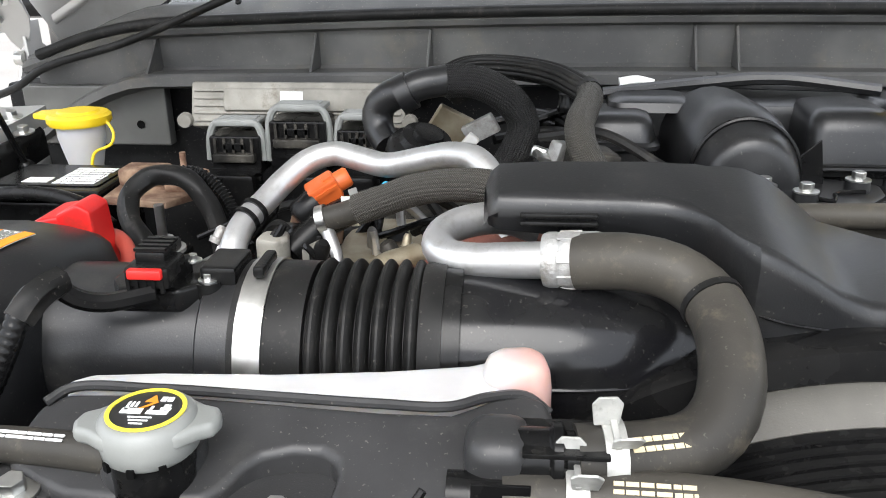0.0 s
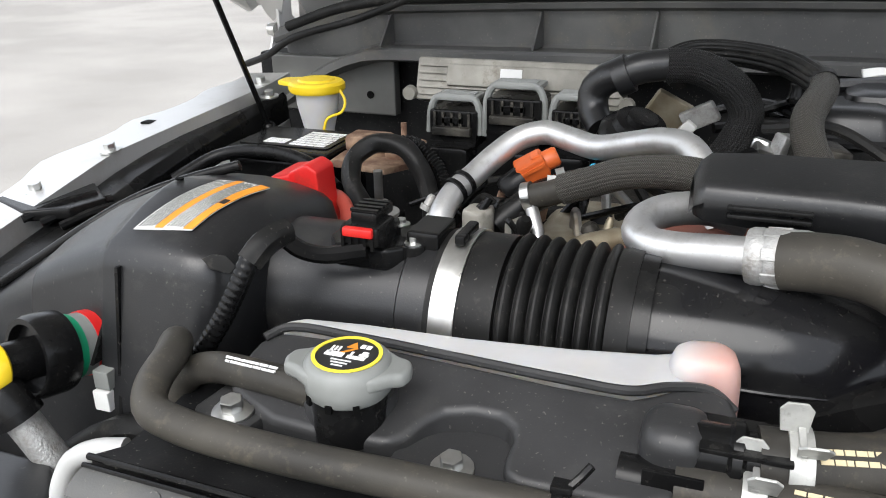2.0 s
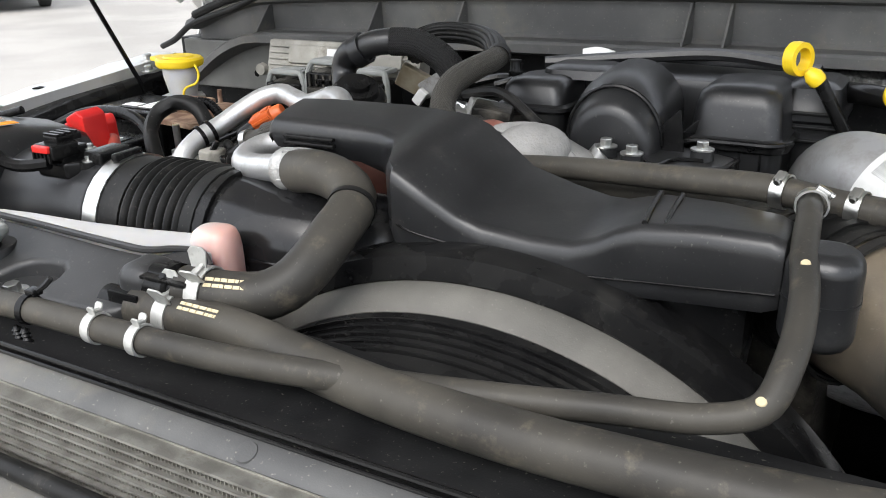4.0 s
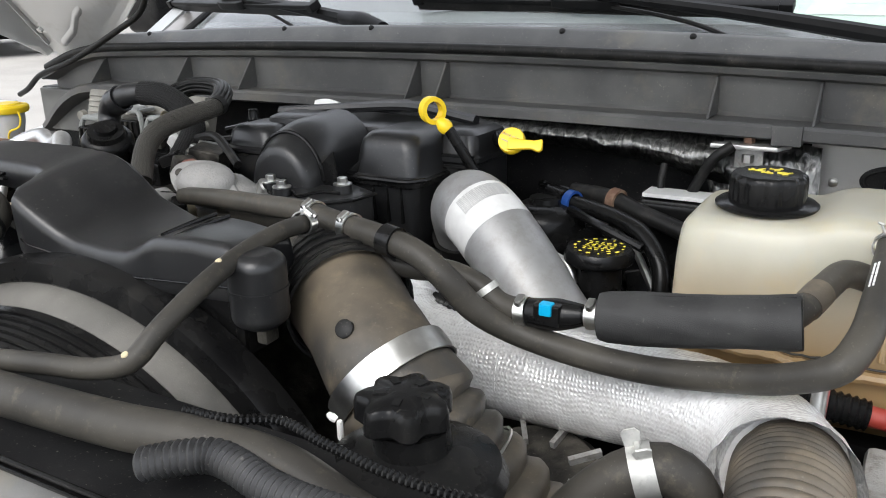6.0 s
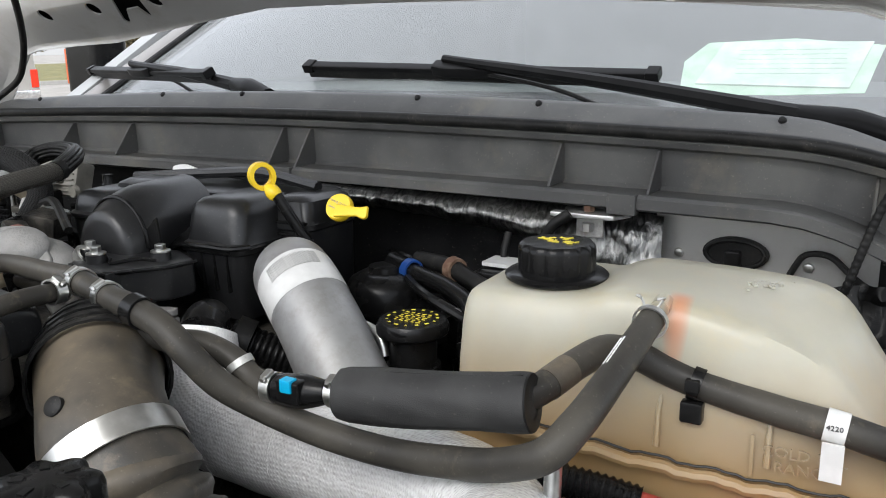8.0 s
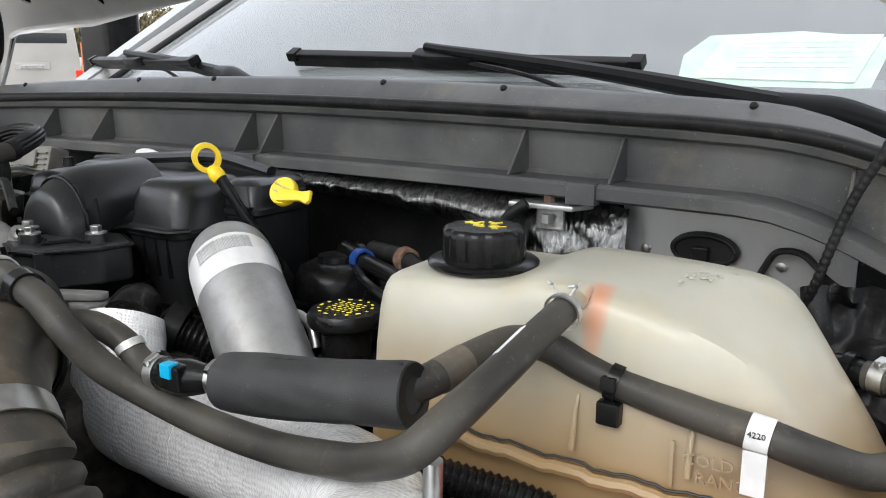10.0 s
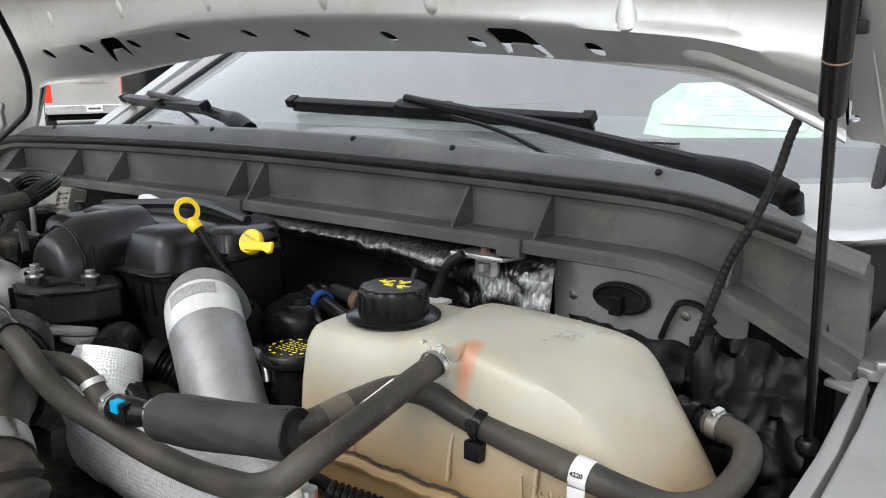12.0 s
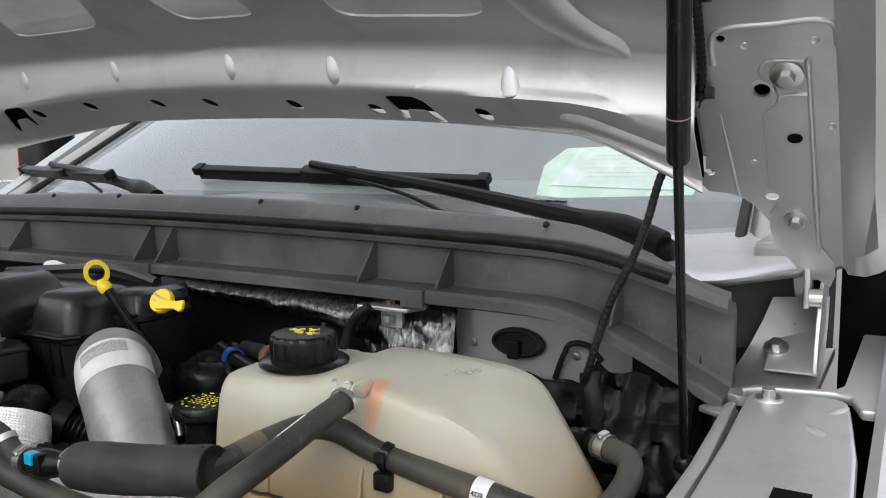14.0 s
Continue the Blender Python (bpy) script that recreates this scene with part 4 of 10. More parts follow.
holes = [hood_loop(x, v, oval(0.0100, 0.0105, lean=-0.002)) for x, v in ((-0.16, 2.6), (-0.06, 2.6), (0.05, 2.4), (0.16, 2.4), (0.285, 2.2), (0.375, 2.1), (0.505, 1.9), (0.618, 1.7), (0.752, 1.75))]
latch = [(-0.027, 0.012), (-0.020, 0.017), (0.010, 0.017), (0.020, 0.011), (0.034, -0.016), (0.032, -0.021), (0.026, -0.020), (0.012, -0.004), (-0.008, -0.004), (-0.013, -0.018), (-0.018, -0.018)]
latch = [(x, y * 1.25) for x, y in latch]
holes.append(hood_loop(0.668, 1.9, latch))
holes.append(hood_loop(0.005, 2.4, [(-x, y) for x, y in reversed(latch)]))
for x0, x1, v0, v1, slant in ((0.635, 0.80, 8.75, 11.2, 0.01), (0.41, 0.52, 8.95, 11.2, -0.04), (0.16, 0.325, 9.0, 11.2, 0.05), (-0.24, -0.10, 9.0, 11.2, 0.04), (-0.42, -0.30, 9.0, 11.0, 0.0)):
    mid, hw, hv = (x0 + x1) / 2, (x1 - x0) / 2, (v1 - v0) / 2
    loop = []
    for k in range(28):
        a = 2 * math.pi * k / 28
        cx, cy = math.cos(a), math.sin(a)
        px, py = math.copysign(abs(cx) ** 0.35, cx), math.copysign(abs(cy) ** 0.35, cy)
        loop.append((mid + px * hw + slant * py * 0.5, v0 + hv + py * hv))
    holes.append(loop)
vmax = len(HOOD_PROF) - 1
hx = [CX - 0.757 + 1.514 * i / 56 for i in range(57)]
rim = [(x, 0.0) for x in hx] + [(x, float(vmax)) for x in reversed(hx)]
bm = pierced(bmesh.new(), rim, holes, hood_at, hx[1:-1], [0.5 * k for k in range(1, 21)] + [11, 11.5, 12, 13, 14])
bmesh.ops.solidify(bm, geom=bm.faces[:], thickness=-0.0025)
part("inner_panel", bm, SILVER, hood)
bm = bmesh.new()
loft(bm, [[hood_pt(x, j) + Vector((0, 0.035 if j > 3 else 0.012, 0.045 if j > 3 else 0.02)) for x in hx] for j in range(len(HOOD_PROF))], closed=False)
bmesh.ops.solidify(bm, geom=bm.faces, thickness=0.003)
part("outer_skin", bm, SILVER, hood)
# near-black sheet added behind the flange holes so that they look shaded inside
bm = bmesh.new()
loft(bm, [[hood_at(x, v) + Vector((0, 0.007, 0.011)) for x in hx] for v in (0.3, 1.5, 3.0)], closed=False)
part("flange_shade_sheet", bm, DARK, hood, "near-black sheet giving the shade inside the bonnet's rear edge")
for tx, v0, v1, w in ((0.245, 4.2, 6.7, 0.009), (0.44, 4.0, 6.5, 0.010), (0.585, 3.5, 6.2, 0.0105), (0.79, 2.7, 5.8, 0.012), (0.06, 4.2, 6.6, 0.009), (-0.12, 4.2, 6.6, 0.009), (-0.32, 4.0, 6.2, 0.009)):
    rows = []
    for i in range(9):
        u = i / 8
        c = hood_at(tx + 0.004 * (0.5 - u), v0 + (v1 - v0) * u)
        wide = w * math.sin(math.pi * min(1.0, u * 0.94 + 0.03)) ** 0.7
        proud = 0.7 * wide
        rows.append([c + Vector((wide * math.cos(a), -proud * math.sin(a) * 0.8 + 0.001, -proud * math.sin(a) * 0.6 + 0.001)) for a in [math.pi * k / 8 for k in range(9)]])
    part("dart", loft(bmesh.new(), rows, closed=False), SILVER, hood, "pressed stiffening dart")
for side in (-1, 1):
    X = lambda x: mirror_x(x, side)
    # broad pressed bead towards the corner
    rows = []
    for i in range(25):
        u = i / 24
        c = hood_at(X(0.832 + 0.112 * u), 1.9 - 0.25 * u)
        w = 0.0100 * min(1.0, (u + 0.02) / 0.12) ** 0.5
        rows.append([c + Vector((0, 0.89 * w * k, -0.45 * w * k)) + Vector((0, -0.45, -0.89)) * 0.0068 * math.cos(k * math.pi / 2) * min(1.0, u / 0.1 + 0.1) for k in (-1, -0.75, -0.5, -0.25, 0, 0.25, 0.5, 0.75, 1)])
    part("pressed_bead", loft(bmesh.new(), rows, closed=False), SILVER, hood)
    # diagonal stiffening beam beside the strut
    rows = []
    for i in range(15):
        u = i / 14
        c = hood_at(X(0.905 - 0.075 * u), 6.1 + 4.4 * u)
        w = 0.030 * (0.25 + 0.75 * min(1.0, u / 0.35))
        rows.append([c + Vector((w * k, -0.010 * (1 - k * k) * min(1, u * 3 + 0.05), -0.012 * (1 - k * k) * min(1, u * 3 + 0.05) + 0.001)) for k in (-1, -0.8, -0.5, -0.2, 0.2, 0.5, 0.8, 1)])
    part("diagonal_beam", loft(bmesh.new(), rows, closed=False), SILVER, hood)

    # corner panel that carries the hinge, and the outer flange
    def corner_at(u, v):
        if v >= -0.05:
            return Vector((X(1.019 + u), 0.9125 + 0.64 * v, 1.590 - 0.768 * v))
        far = [(0.8805, 1.6284), (0.80, 1.695), (0.70, 1.765), (0.50, 1.90), (0.30, 2.035)]
        left = -0.05 - v
        for (ya, za), (yb, zb) in zip(far, far[1:]):
            step = math.hypot(yb - ya, zb - za)
            if left <= step or (yb, zb) == far[-1]:
                f = min(1.0, left / step)
                return Vector((X(1.019 + u), ya + (yb - ya) * f, za + (zb - za) * f))
            left -= step

    outline = [(-0.078, -0.70), (-0.078, 0.110), (-0.070, 0.1215), (-0.054, 0.1235), (-0.042, 0.128), (-0.030, 0.140), (-0.020, 0.158), (-0.012, 0.185), (0.0, 0.205), (0.020, 0.215), (0.043, 0.215), (0.043, -0.70)]
    ring = lambda u, v, rx, ry: [(u + x, v + y) for x, y in oval(rx, ry)]
    cut = [ring(-0.0415, -0.0435, 0.0036, 0.0032), ring(-0.0142, 0.0073, 0.0064, 0.0072), ring(-0.0672, 0.0978, 0.0052, 0.0040), ring(-0.0149, 0.1270, 0.0060, 0.0045), ring(0.012, -0.12, 0.005, 0.004)]
    bm = pierced(bmesh.new(), outline, cut, corner_at, [], [-0.05, -0.155, -0.277, -0.52])
    bmesh.ops.solidify(bm, geom=bm.faces[:], thickness=-0.0025 * side)
    part("corner_panel", bm, SILVER, hood)
    # same for the corner: an added near-black sheet stands for the shade within
    bm = bmesh.new()
    loft(bm, [[corner_at(u, v) + Vector((0, 0.013, 0.011)) for v in (-0.69, -0.52, -0.277, -0.155, -0.05, 0.05, 0.112)] for u in (-0.07, 0.0, 0.042)], closed=False)
    part("corner_shade_sheet", bm, DARK, hood, "near-black sheet giving the shade inside the bonnet corner")
    part("hole_rim", L([(0.0068, 0), (0.0105, 0), (0.0098, 0.0014), (0.0072, 0.0014)], axis((0, -0.768, -0.64), corner_at(-0.0142, 0.0073) + Vector((0, -0.0005, -0.0005))), 20), SILVER, hood)
    part("corner_bead", T([corner_at(u, v) for u, v in ((-0.0495, -0.020), (-0.049, -0.040), (-0.046, -0.049), (-0.038, -0.053), (0.0, -0.054), (0.030, -0.055), (0.040, -0.050), (0.043, -0.030))], 0.0026, seg=10, step=0.004), SILVER, hood, "raised pressed edge")
    part("corner_fold", T([corner_at(u, v) for u, v in ((-0.050, 0.03), (-0.0475, 0.07), (-0.0455, 0.10), (-0.0435, 0.126))], 0.0016, seg=8, radii=[(0, 0.0004), (0.5, 0.0016), (1, 0.002)]), SILVER, hood)
    for u, v in ((-0.024, -0.0355), (0.027, -0.0362), (0.037, 0.047), (-0.0265, 0.086)):
        part("spot_weld", L([(0, 0), (0.0036, 0), (0.0030, 0.0008), (0.0020, 0.0005), (0, 0.0004)], axis((0, -0.768, -0.64), corner_at(u, v)), 14), SILVER, hood)
    rows = []
    for i in range(15):
        u = i / 14
        v = -0.012 + 0.10 * u
        h = 0.030 * math.sin(math.pi * u) ** 0.45
        rows.append([corner_at(0.043 + 0.042 * k, v) + Vector((0, -0.768, -0.64)) * (h * math.sin(math.pi * k) ** 0.6 - 0.001) for k in [q / 10 for q in range(11)]])
    part("stamped_bulge", loft(bmesh.new(), rows, closed=False), SILVER, hood)
    low = [(1.065, 1.418), (0.99, 1.45), (0.885, 1.503), (0.82, 1.582), (0.756, 1.644), (0.50, 1.87), (0.30, 2.02)]
    inner_edge = [(1.05, 1.425), (1.035, 1.443), (0.98, 1.509), (0.92, 1.581), (0.80, 1.695), (0.50, 1.90), (0.30, 2.035)]
    rows = []
    for (y, z), (yy, zz) in zip(low, inner_edge):
        rows.append([Vector((X(1.061), yy, zz)), Vector((X(1.066), yy - 0.010, zz - 0.007)), Vector((X(1.080), (y + yy) / 2 - 0.008, (z + zz) / 2 - 0.006)), Vector((X(1.092), y, z)), Vector((X(1.10), y + 0.004, z + 0.006)), Vector((X(1.10), yy + 0.02, zz + 0.04)), Vector((X(1.064), yy + 0.02, zz + 0.03))])
    part("side_flange", loft(bmesh.new(), rows), SILVER, hood)


def hinge(side):
    e = thing("hinge_assembly", (mirror_x(1.02, side), 1.08, 1.325), "grey painted stamped steel bonnet hinge with hex bolts", "hinge", "bonnet hinges")
    X = lambda x: mirror_x(x, side)
    m = Matrix.Translation((X(1.019), 0.9125, 1.590)) @ Matrix((Vector((1, 0, 0)), Vector((0, 0.64, -0.768)), Vector((0, -0.768, -0.64)))).transposed().to_4x4()
    poly = [(-0.0155, -0.008), (-0.0150, -0.015), (-0.010, -0.021), (-0.002, -0.0225), (0.02, -0.0205), (0.022, 0.019), (0.020, 0.124), (0.021, 0.182), (0.034, 0.208), (0.035, 0.228), (0.030, 0.245), (0.020, 0.235), (0.010, 0.235), (0.004, 0.222), (-0.007, 0.205), (-0.017, 0.185), (-0.020, 0.165), (-0.018, 0.145), (-0.0125, 0.1365), (-0.006, 0.133), (-0.0045, 0.127), (-0.0070, 0.120), (-0.0165, 0.1165), (-0.0155, 0.032), (-0.0125, 0.0275), (-0.0045, 0.021), (-0.0020, 0.012), (-0.0040, 0.003), (-0.0120, -0.003)]
    poly = [(x * side, y) for x, y in poly]
    part("bonnet_leaf", prism(bmesh.new(), poly, 0, 0.003, m), SILVER, e, bevel=0.001, smooth=False)
    part("stiffening_flange", B((0.0225 * side - 0.0015, -0.022, 0), (0.0225 * side + 0.0015, 0.19, 0.010), m), SILVER, e, bevel=0.001)
    part("slot", L([(0, 0), (0.0062, 0), (0.0062, 0.0012), (0, 0.0012)], m @ Matrix.Translation((0.0085 * side, 0.0565, 0.0026)) @ Matrix.Diagonal((1.0, 0.8, 1, 1)), 16), DARK, e)
    fm = Matrix.Translation((X(1.020), 1.042, 1.327)) @ Euler((radians(28.8), 0, 0)).to_matrix().to_4x4()
    part("link_arm", B((X(1.030) - 0.003, 1.05, 1.38), (X(1.030) + 0.003, 1.085, 1.44)), SILVER, e, bevel=0.002)
    part("pivot_pin", L([(0, 0), (0.009, 0), (0.009, 0.012), (0, 0.012)], axis((-side, 0, 0), (X(1.045), 1.05, 1.392)), 16), STEEL, e)
    part("body_leaf", prism(bmesh.new(), [(1.03, 1.322), (1.12, 1.372), (1.115, 1.40), (1.09, 1.415), (1.06, 1.40), (1.035, 1.35)], -0.002, 0.002, Matrix(((0, 0, 1, X(1.042)), (1, 0, 0, 0), (0, 1, 0, 0), (0, 0, 0, 1)))), SILVER, e, bevel=0.001)
    part("foot_plate", B((-0.024, -0.012, -0.003), (0.024, 0.105, 0), fm), SILVER, e, bevel=0.001, smooth=False)
    part("bolt_washer", L([(0, 0), (0.0105, 0), (0.0098, 0.0016), (0, 0.002)], m @ Matrix.Translation((0.0062 * side, -0.009, 0.003)), 24), SILVER, e)
    part("pressed_step", T([m @ Vector((x * side, y, 0.003)) for x, y in ((0.000, 0.012), (0.012, 0.011), (0.021, 0.012))], 0.0016, seg=8), SILVER, e)
    bolt(m @ Vector((0.0062 * side, -0.009, 0.0045)), m.to_3x3() @ Vector((0, 0, 1)), 1.15)
    bolt(m @ Vector((0.0045 * side, 0.153, 0.003)), m.to_3x3() @ Vector((0, 0, 1)), 1.0)
    bolt((X(1.003), 1.0601, 1.3366), (0, -0.48, 0.87), 1.1)
    bolt((X(1.0136), 1.091, 1.3535), (0, -0.48, 0.87), 1.0)


def strut(side, foot, neck, top):
    e = thing("gas_strut", foot, "black gas strut with a thin bright rod holding the bonnet up", "gas strut", "gas struts")
    foot, neck, top = Vector(foot), Vector(neck), Vector(top)
    bm = bmesh.new()
    rod(bm, foot, neck, 0.0033)
    part("rod", bm, SATIN, e)
    d = (top - neck).normalized()
    part("cylinder", L([(0, 0), (0.006, 0), (0.0073, 0.003), (0.0073, (top - neck).length - 0.003), (0.006, (top - neck).length), (0, (top - neck).length)], axis(d, neck), 20), SATIN, e)
    part("crimp_ring", ring_band(neck + d * 0.032, d, 0.0073, 0.0009, 0.0003), RUSTY, e, "rust-tinged crimp ring")
    bm = bmesh.new()
    bmesh.ops.create_uvsphere(bm, u_segments=12, v_segments=8, radius=0.009, matrix=Matrix.Translation(foot))
    part("ball_socket", bm, SATIN, e)


hinge(1)
hinge(-1)
strut(1, (0.968, 0.841, 1.286), (0.989, 0.72, 1.53), (1.02, 0.585, 1.80))
SIDE = "left"
strut(-1, (-0.55, 0.84, 1.297), (-0.552, 0.72, 1.54), (-0.56, 0.59, 1.80))

SIDE = "right"


# ---- wings ----
def wing(side):
    X = lambda x: mirror_x(x, side)
    e = thing("front_wing", (X(1.10), 0.5, 0.8), "silver painted front wing with its bolted inner flange", "car wing", "front wings")
    bm = bmesh.new()
    st = [(0.26, 1.275), (0.40, 1.29), (0.55, 1.305), (0.70, 1.318), (0.85, 1.332), (0.97, 1.345), (1.08, 1.362), (1.2, 1.385), (1.4, 1.41)]
    rows = []
    for y, z in st:
        z -= 0.0 if side > 0 else 0.11
        out = 0.036 if side > 0 else 0.0
        rows.append([Vector((X(x + out), y, z + dz)) for x, dz in ((1.062, -0.03), (1.064, -0.004), (1.072, 0.002), (1.086, 0.0), (1.09, 0.010), (1.10, 0.016), (1.13, 0.014), (1.17, -0.01), (1.19, -0.08), (1.20, -0.5), (1.19, -0.5), (1.07, -0.06))])
    loft(bm, rows)
    part("outer_panel", bm, SILVER, e)
    part("edge_bead", T([Vector((X(1.088 + out), y, z + 0.008 - (0.0 if side > 0 else 0.11))) for y, z in st], 0.004, seg=8, step=0.02), SILVER, e, "rolled inner edge of the wing")
    return e


wing(1)
SIDE = "left"
wing(-1)
SIDE = "right"
# right: flat inner panel with its rounded end
inner = thing("inner_wing_panel", (1.02, 0.7, 1.30), "flat silver inner wing panel with a hex bolt", "inner wing")
poly = [(1.008, 0.30), (1.110, 0.30), (1.097, 0.78), (1.081, 0.93), (1.077, 0.952), (1.066, 0.962), (1.02, 0.956), (1.006, 0.951), (0.999, 0.940), (0.998, 0.92), (1.005, 0.78)]
part("plate", prism(bmesh.new(), softened(poly, 1), 1.305, 1.322), SILVER, inner, bevel=0.004)
part("edge_rail", prism(bmesh.new(), [(0.989, 0.30), (1.001, 0.30), (0.9995, 0.78), (0.990, 0.932), (0.984, 0.937), (0.981, 0.925), (0.988, 0.77)], 1.285, 1.315), SILVER, inner, bevel=0.003)
part("rail_foot", prism(bmesh.new(), [(0.955, 0.94), (0.985, 0.925), (0.990, 0.945), (0.962, 0.965)], 1.298, 1.304), SILVER, inner, bevel=0.002)
part("rear_rim", prism(bmesh.new(), [(0.992, 0.948), (1.01, 0.962), (1.066, 0.972), (1.078, 0.966), (1.088, 0.93), (1.100, 0.93), (1.104, 1.25), (1.072, 1.25), (1.070, 1.0), (1.062, 0.980), (1.0, 0.968), (0.988, 0.955)], 1.314, 1.3235), SILVER, inner, "raised rim round the wing panel", bevel=0.003)
part("rear_gusset", prism(bmesh.new(), [(0.962, 0.975), (0.985, 0.965), (1.045, 0.985), (1.046, 1.06), (1.046, 1.20), (0.955, 1.20), (0.966, 1.05)], 1.300, 1.311), SILVER, inner, bevel=0.003)
part("drain_slot", B((1.050, 0.715, 1.3215), (1.073, 0.735, 1.3235)), DARK, inner)
for tilt, cx, cy in ((0.5, 1.060, 0.865), (-0.3, 1.072, 0.925)):
    part("stamped_mark", L([(0, 0), (0.006, 0), (0.004, 0.0012), (0, 0.0014)], Matrix.Translation((cx, cy, 1.3218)) @ Matrix.Rotation(tilt, 4, "Z") @ Matrix.Diagonal((1, 2.6, 1, 1)), 14), SILVER, inner)
part("bolt_washer", L([(0, 0), (0.0125, 0), (0.0115, 0.0014), (0, 0.0018)], Matrix.Translation((1.017, 0.928, 1.322)), 24), SILVER, inner)
bolt((1.017, 0.928, 1.3235), (0, 0, 1), 1.0)
quarter = thing("cowl_corner", (0.98, 1.05, 1.30), "dark recessed corner beside the cowl with a silver painted upper panel", "body corner", kind="structure")
rows = []
for x, yf, zf in ((0.78, 1.045, 1.418), (0.84, 1.035, 1.418), (0.90, 1.012, 1.416), (0.935, 0.985, 1.413), (0.96, 0.985, 1.415), (0.985, 1.0, 1.418), (1.02, 1.04, 1.420), (1.06, 1.10, 1.424)):
    rows.append([Vector((x, y, z)) for y, z in ((yf + 0.006, zf - 0.006), (yf + 0.002, zf - 0.004), (yf + 0.001, zf - 0.002), (yf + 0.004, zf), (yf + 0.05, zf + 0.004), (yf * 0.4 + 0.75, zf + 0.008), (1.26, 1.436), (1.27, 1.42), (yf + 0.03, zf - 0.012))])
part("upper_panel", loft(bmesh.new(), rows), SILVER, quarter, "smooth pale silver painted body corner")
part("peg", L([(0, 0), (0.005, 0), (0.005, 0.02), (0, 0.02)], axis((0, -0.3, 1), (0.957, 1.0, 1.378)), 12), SATIN, quarter)
bm = bmesh.new()
rows = []
for x, y in ((0.885, 1.035), (0.91, 1.052), (0.94, 1.07), (0.97, 1.083), (0.99, 1.092), (1.01, 1.10), (1.035, 1.112), (1.05, 1.12)):
    rows.append([Vector((x, y - f, z)) for z, f in ((1.418, 0.0), (1.395, 0.001), (1.37, 0.003), (1.35, 0.005), (1.33, 0.008))])
loft(bm, rows, closed=False)
bmesh.ops.solidify(bm, geom=bm.faces, thickness=0.002)
part("dark_panel", bm, GRAINED, quarter, "dark grey plastic side of the cowl recess")
left = [(0.964, 0.985, 1.3115), (0.966, 1.02, 1.313), (0.970, 1.045, 1.321), (0.978, 1.062, 1.338), (0.988, 1.072, 1.362), (0.996, 1.078, 1.385)]
right = [(1.046, 0.985, 1.3115), (1.046, 1.03, 1.313), (1.046, 1.06, 1.320), (1.046, 1.085, 1.336), (1.046, 1.098, 1.360), (1.046, 1.104, 1.385)]
bm = bmesh.new()
loft(bm, [[Vector(p).lerp(Vector(q), k / 6) for k in range(7)] for p, q in zip(left, right)], closed=False)
bmesh.ops.solidify(bm, geom=bm.faces, thickness=0.002)
part("swept_gusset", bm, SILVER, quarter, "swept silver painted gusset")
# near-black blocks added in the open gap to stand for its shade
part("back_shade_block", B((1.047, 1.225, 1.0), (1.12, 1.25, 1.43)), DARK, quarter)
part("side_shade_block", B((1.046, 0.99, 1.05), (1.071, 1.22, 1.22)), DARK, quarter)


SIDE = "left"
# ---- left wing rail, washer bottle, batteries ----
rail = thing("wing_rail", (-0.57, 0.65, 1.24), "black plastic rail bolted along the inner wing", "rail")
bm = bmesh.new()
st = [(0.42, 1.255), (0.52, 1.275), (0.62, 1.297), (0.72, 1.312), (0.82, 1.322), (0.90, 1.330)]
loft(bm, [[Vector((x, y, z + dz)) for x, dz in ((-0.598, -0.04), (-0.598, 0.0), (-0.592, 0.004), (-0.565, 0.002), (-0.558, -0.006), (-0.556, -0.035))] for y, z in st])
part("rail_body", bm, PLASTIC, rail, bevel=0.002)
part("front_bracket", prism(bmesh.new(), [(-0.655, 0.53), (-0.60, 0.51), (-0.565, 0.53), (-0.555, 0.565), (-0.60, 0.60), (-0.65, 0.59)], 1.286, 1.297), PLASTIC, rail, bevel=0.003)
for k in range(3):
    part("bracket_fold", T([(-0.60 + 0.014 * k, 0.508 + 0.007 * k, 1.290 - 0.004 * k), (-0.585 + 0.014 * k, 0.535 + 0.006 * k, 1.2965 - 0.004 * k), (-0.572 + 0.014 * k, 0.57 + 0.004 * k, 1.297 - 0.004 * k)], 0.004, seg=8), PLASTIC, rail)
flange = thing("wing_flange", (-0.63, 0.7, 1.25), "pale silver scalloped wing flange with bolts", "wing flange")
bm = bmesh.new()
rows = []
for i in range(33):
    y = 0.36 + 0.56 * i / 32
    z = 1.262 + 0.196 * (min(y, 0.64) - 0.36) + 0.105 * max(0.0, y - 0.64)
    sh = 0.036 * min(1.0, max(0.0, (y - 0.62) / 0.25))
    w = 0.012 * (0.5 + 0.5 * math.cos(y * 52)) ** 2
    rows.append([Vector((x + sh, y, zz)) for x, zz in ((-0.660 - w, z - 0.02), (-0.658 - w, z), (-0.60, z + 0.003), (-0.598, z - 0.02))])
loft(bm, rows)
part("flange_sheet", bm, SILVER, flange)
part("slot", B((-0.634, 0.715, 1.318), (-0.622, 0.728, 1.3275)), DARK, flange)
for at in ((-0.606, 0.634, 1.319), (-0.626, 0.553, 1.300), (-0.578, 0.875, 1.344), (-0.552, 0.850, 1.333)):
    bolt(at, (0, -0.15, 1), 1.0)
part("grey_liner", B((-0.70, 0.40, 0.95), (-0.60, 0.56, 1.235)), GREYPAINT, flange, bevel=0.03, segs=3)

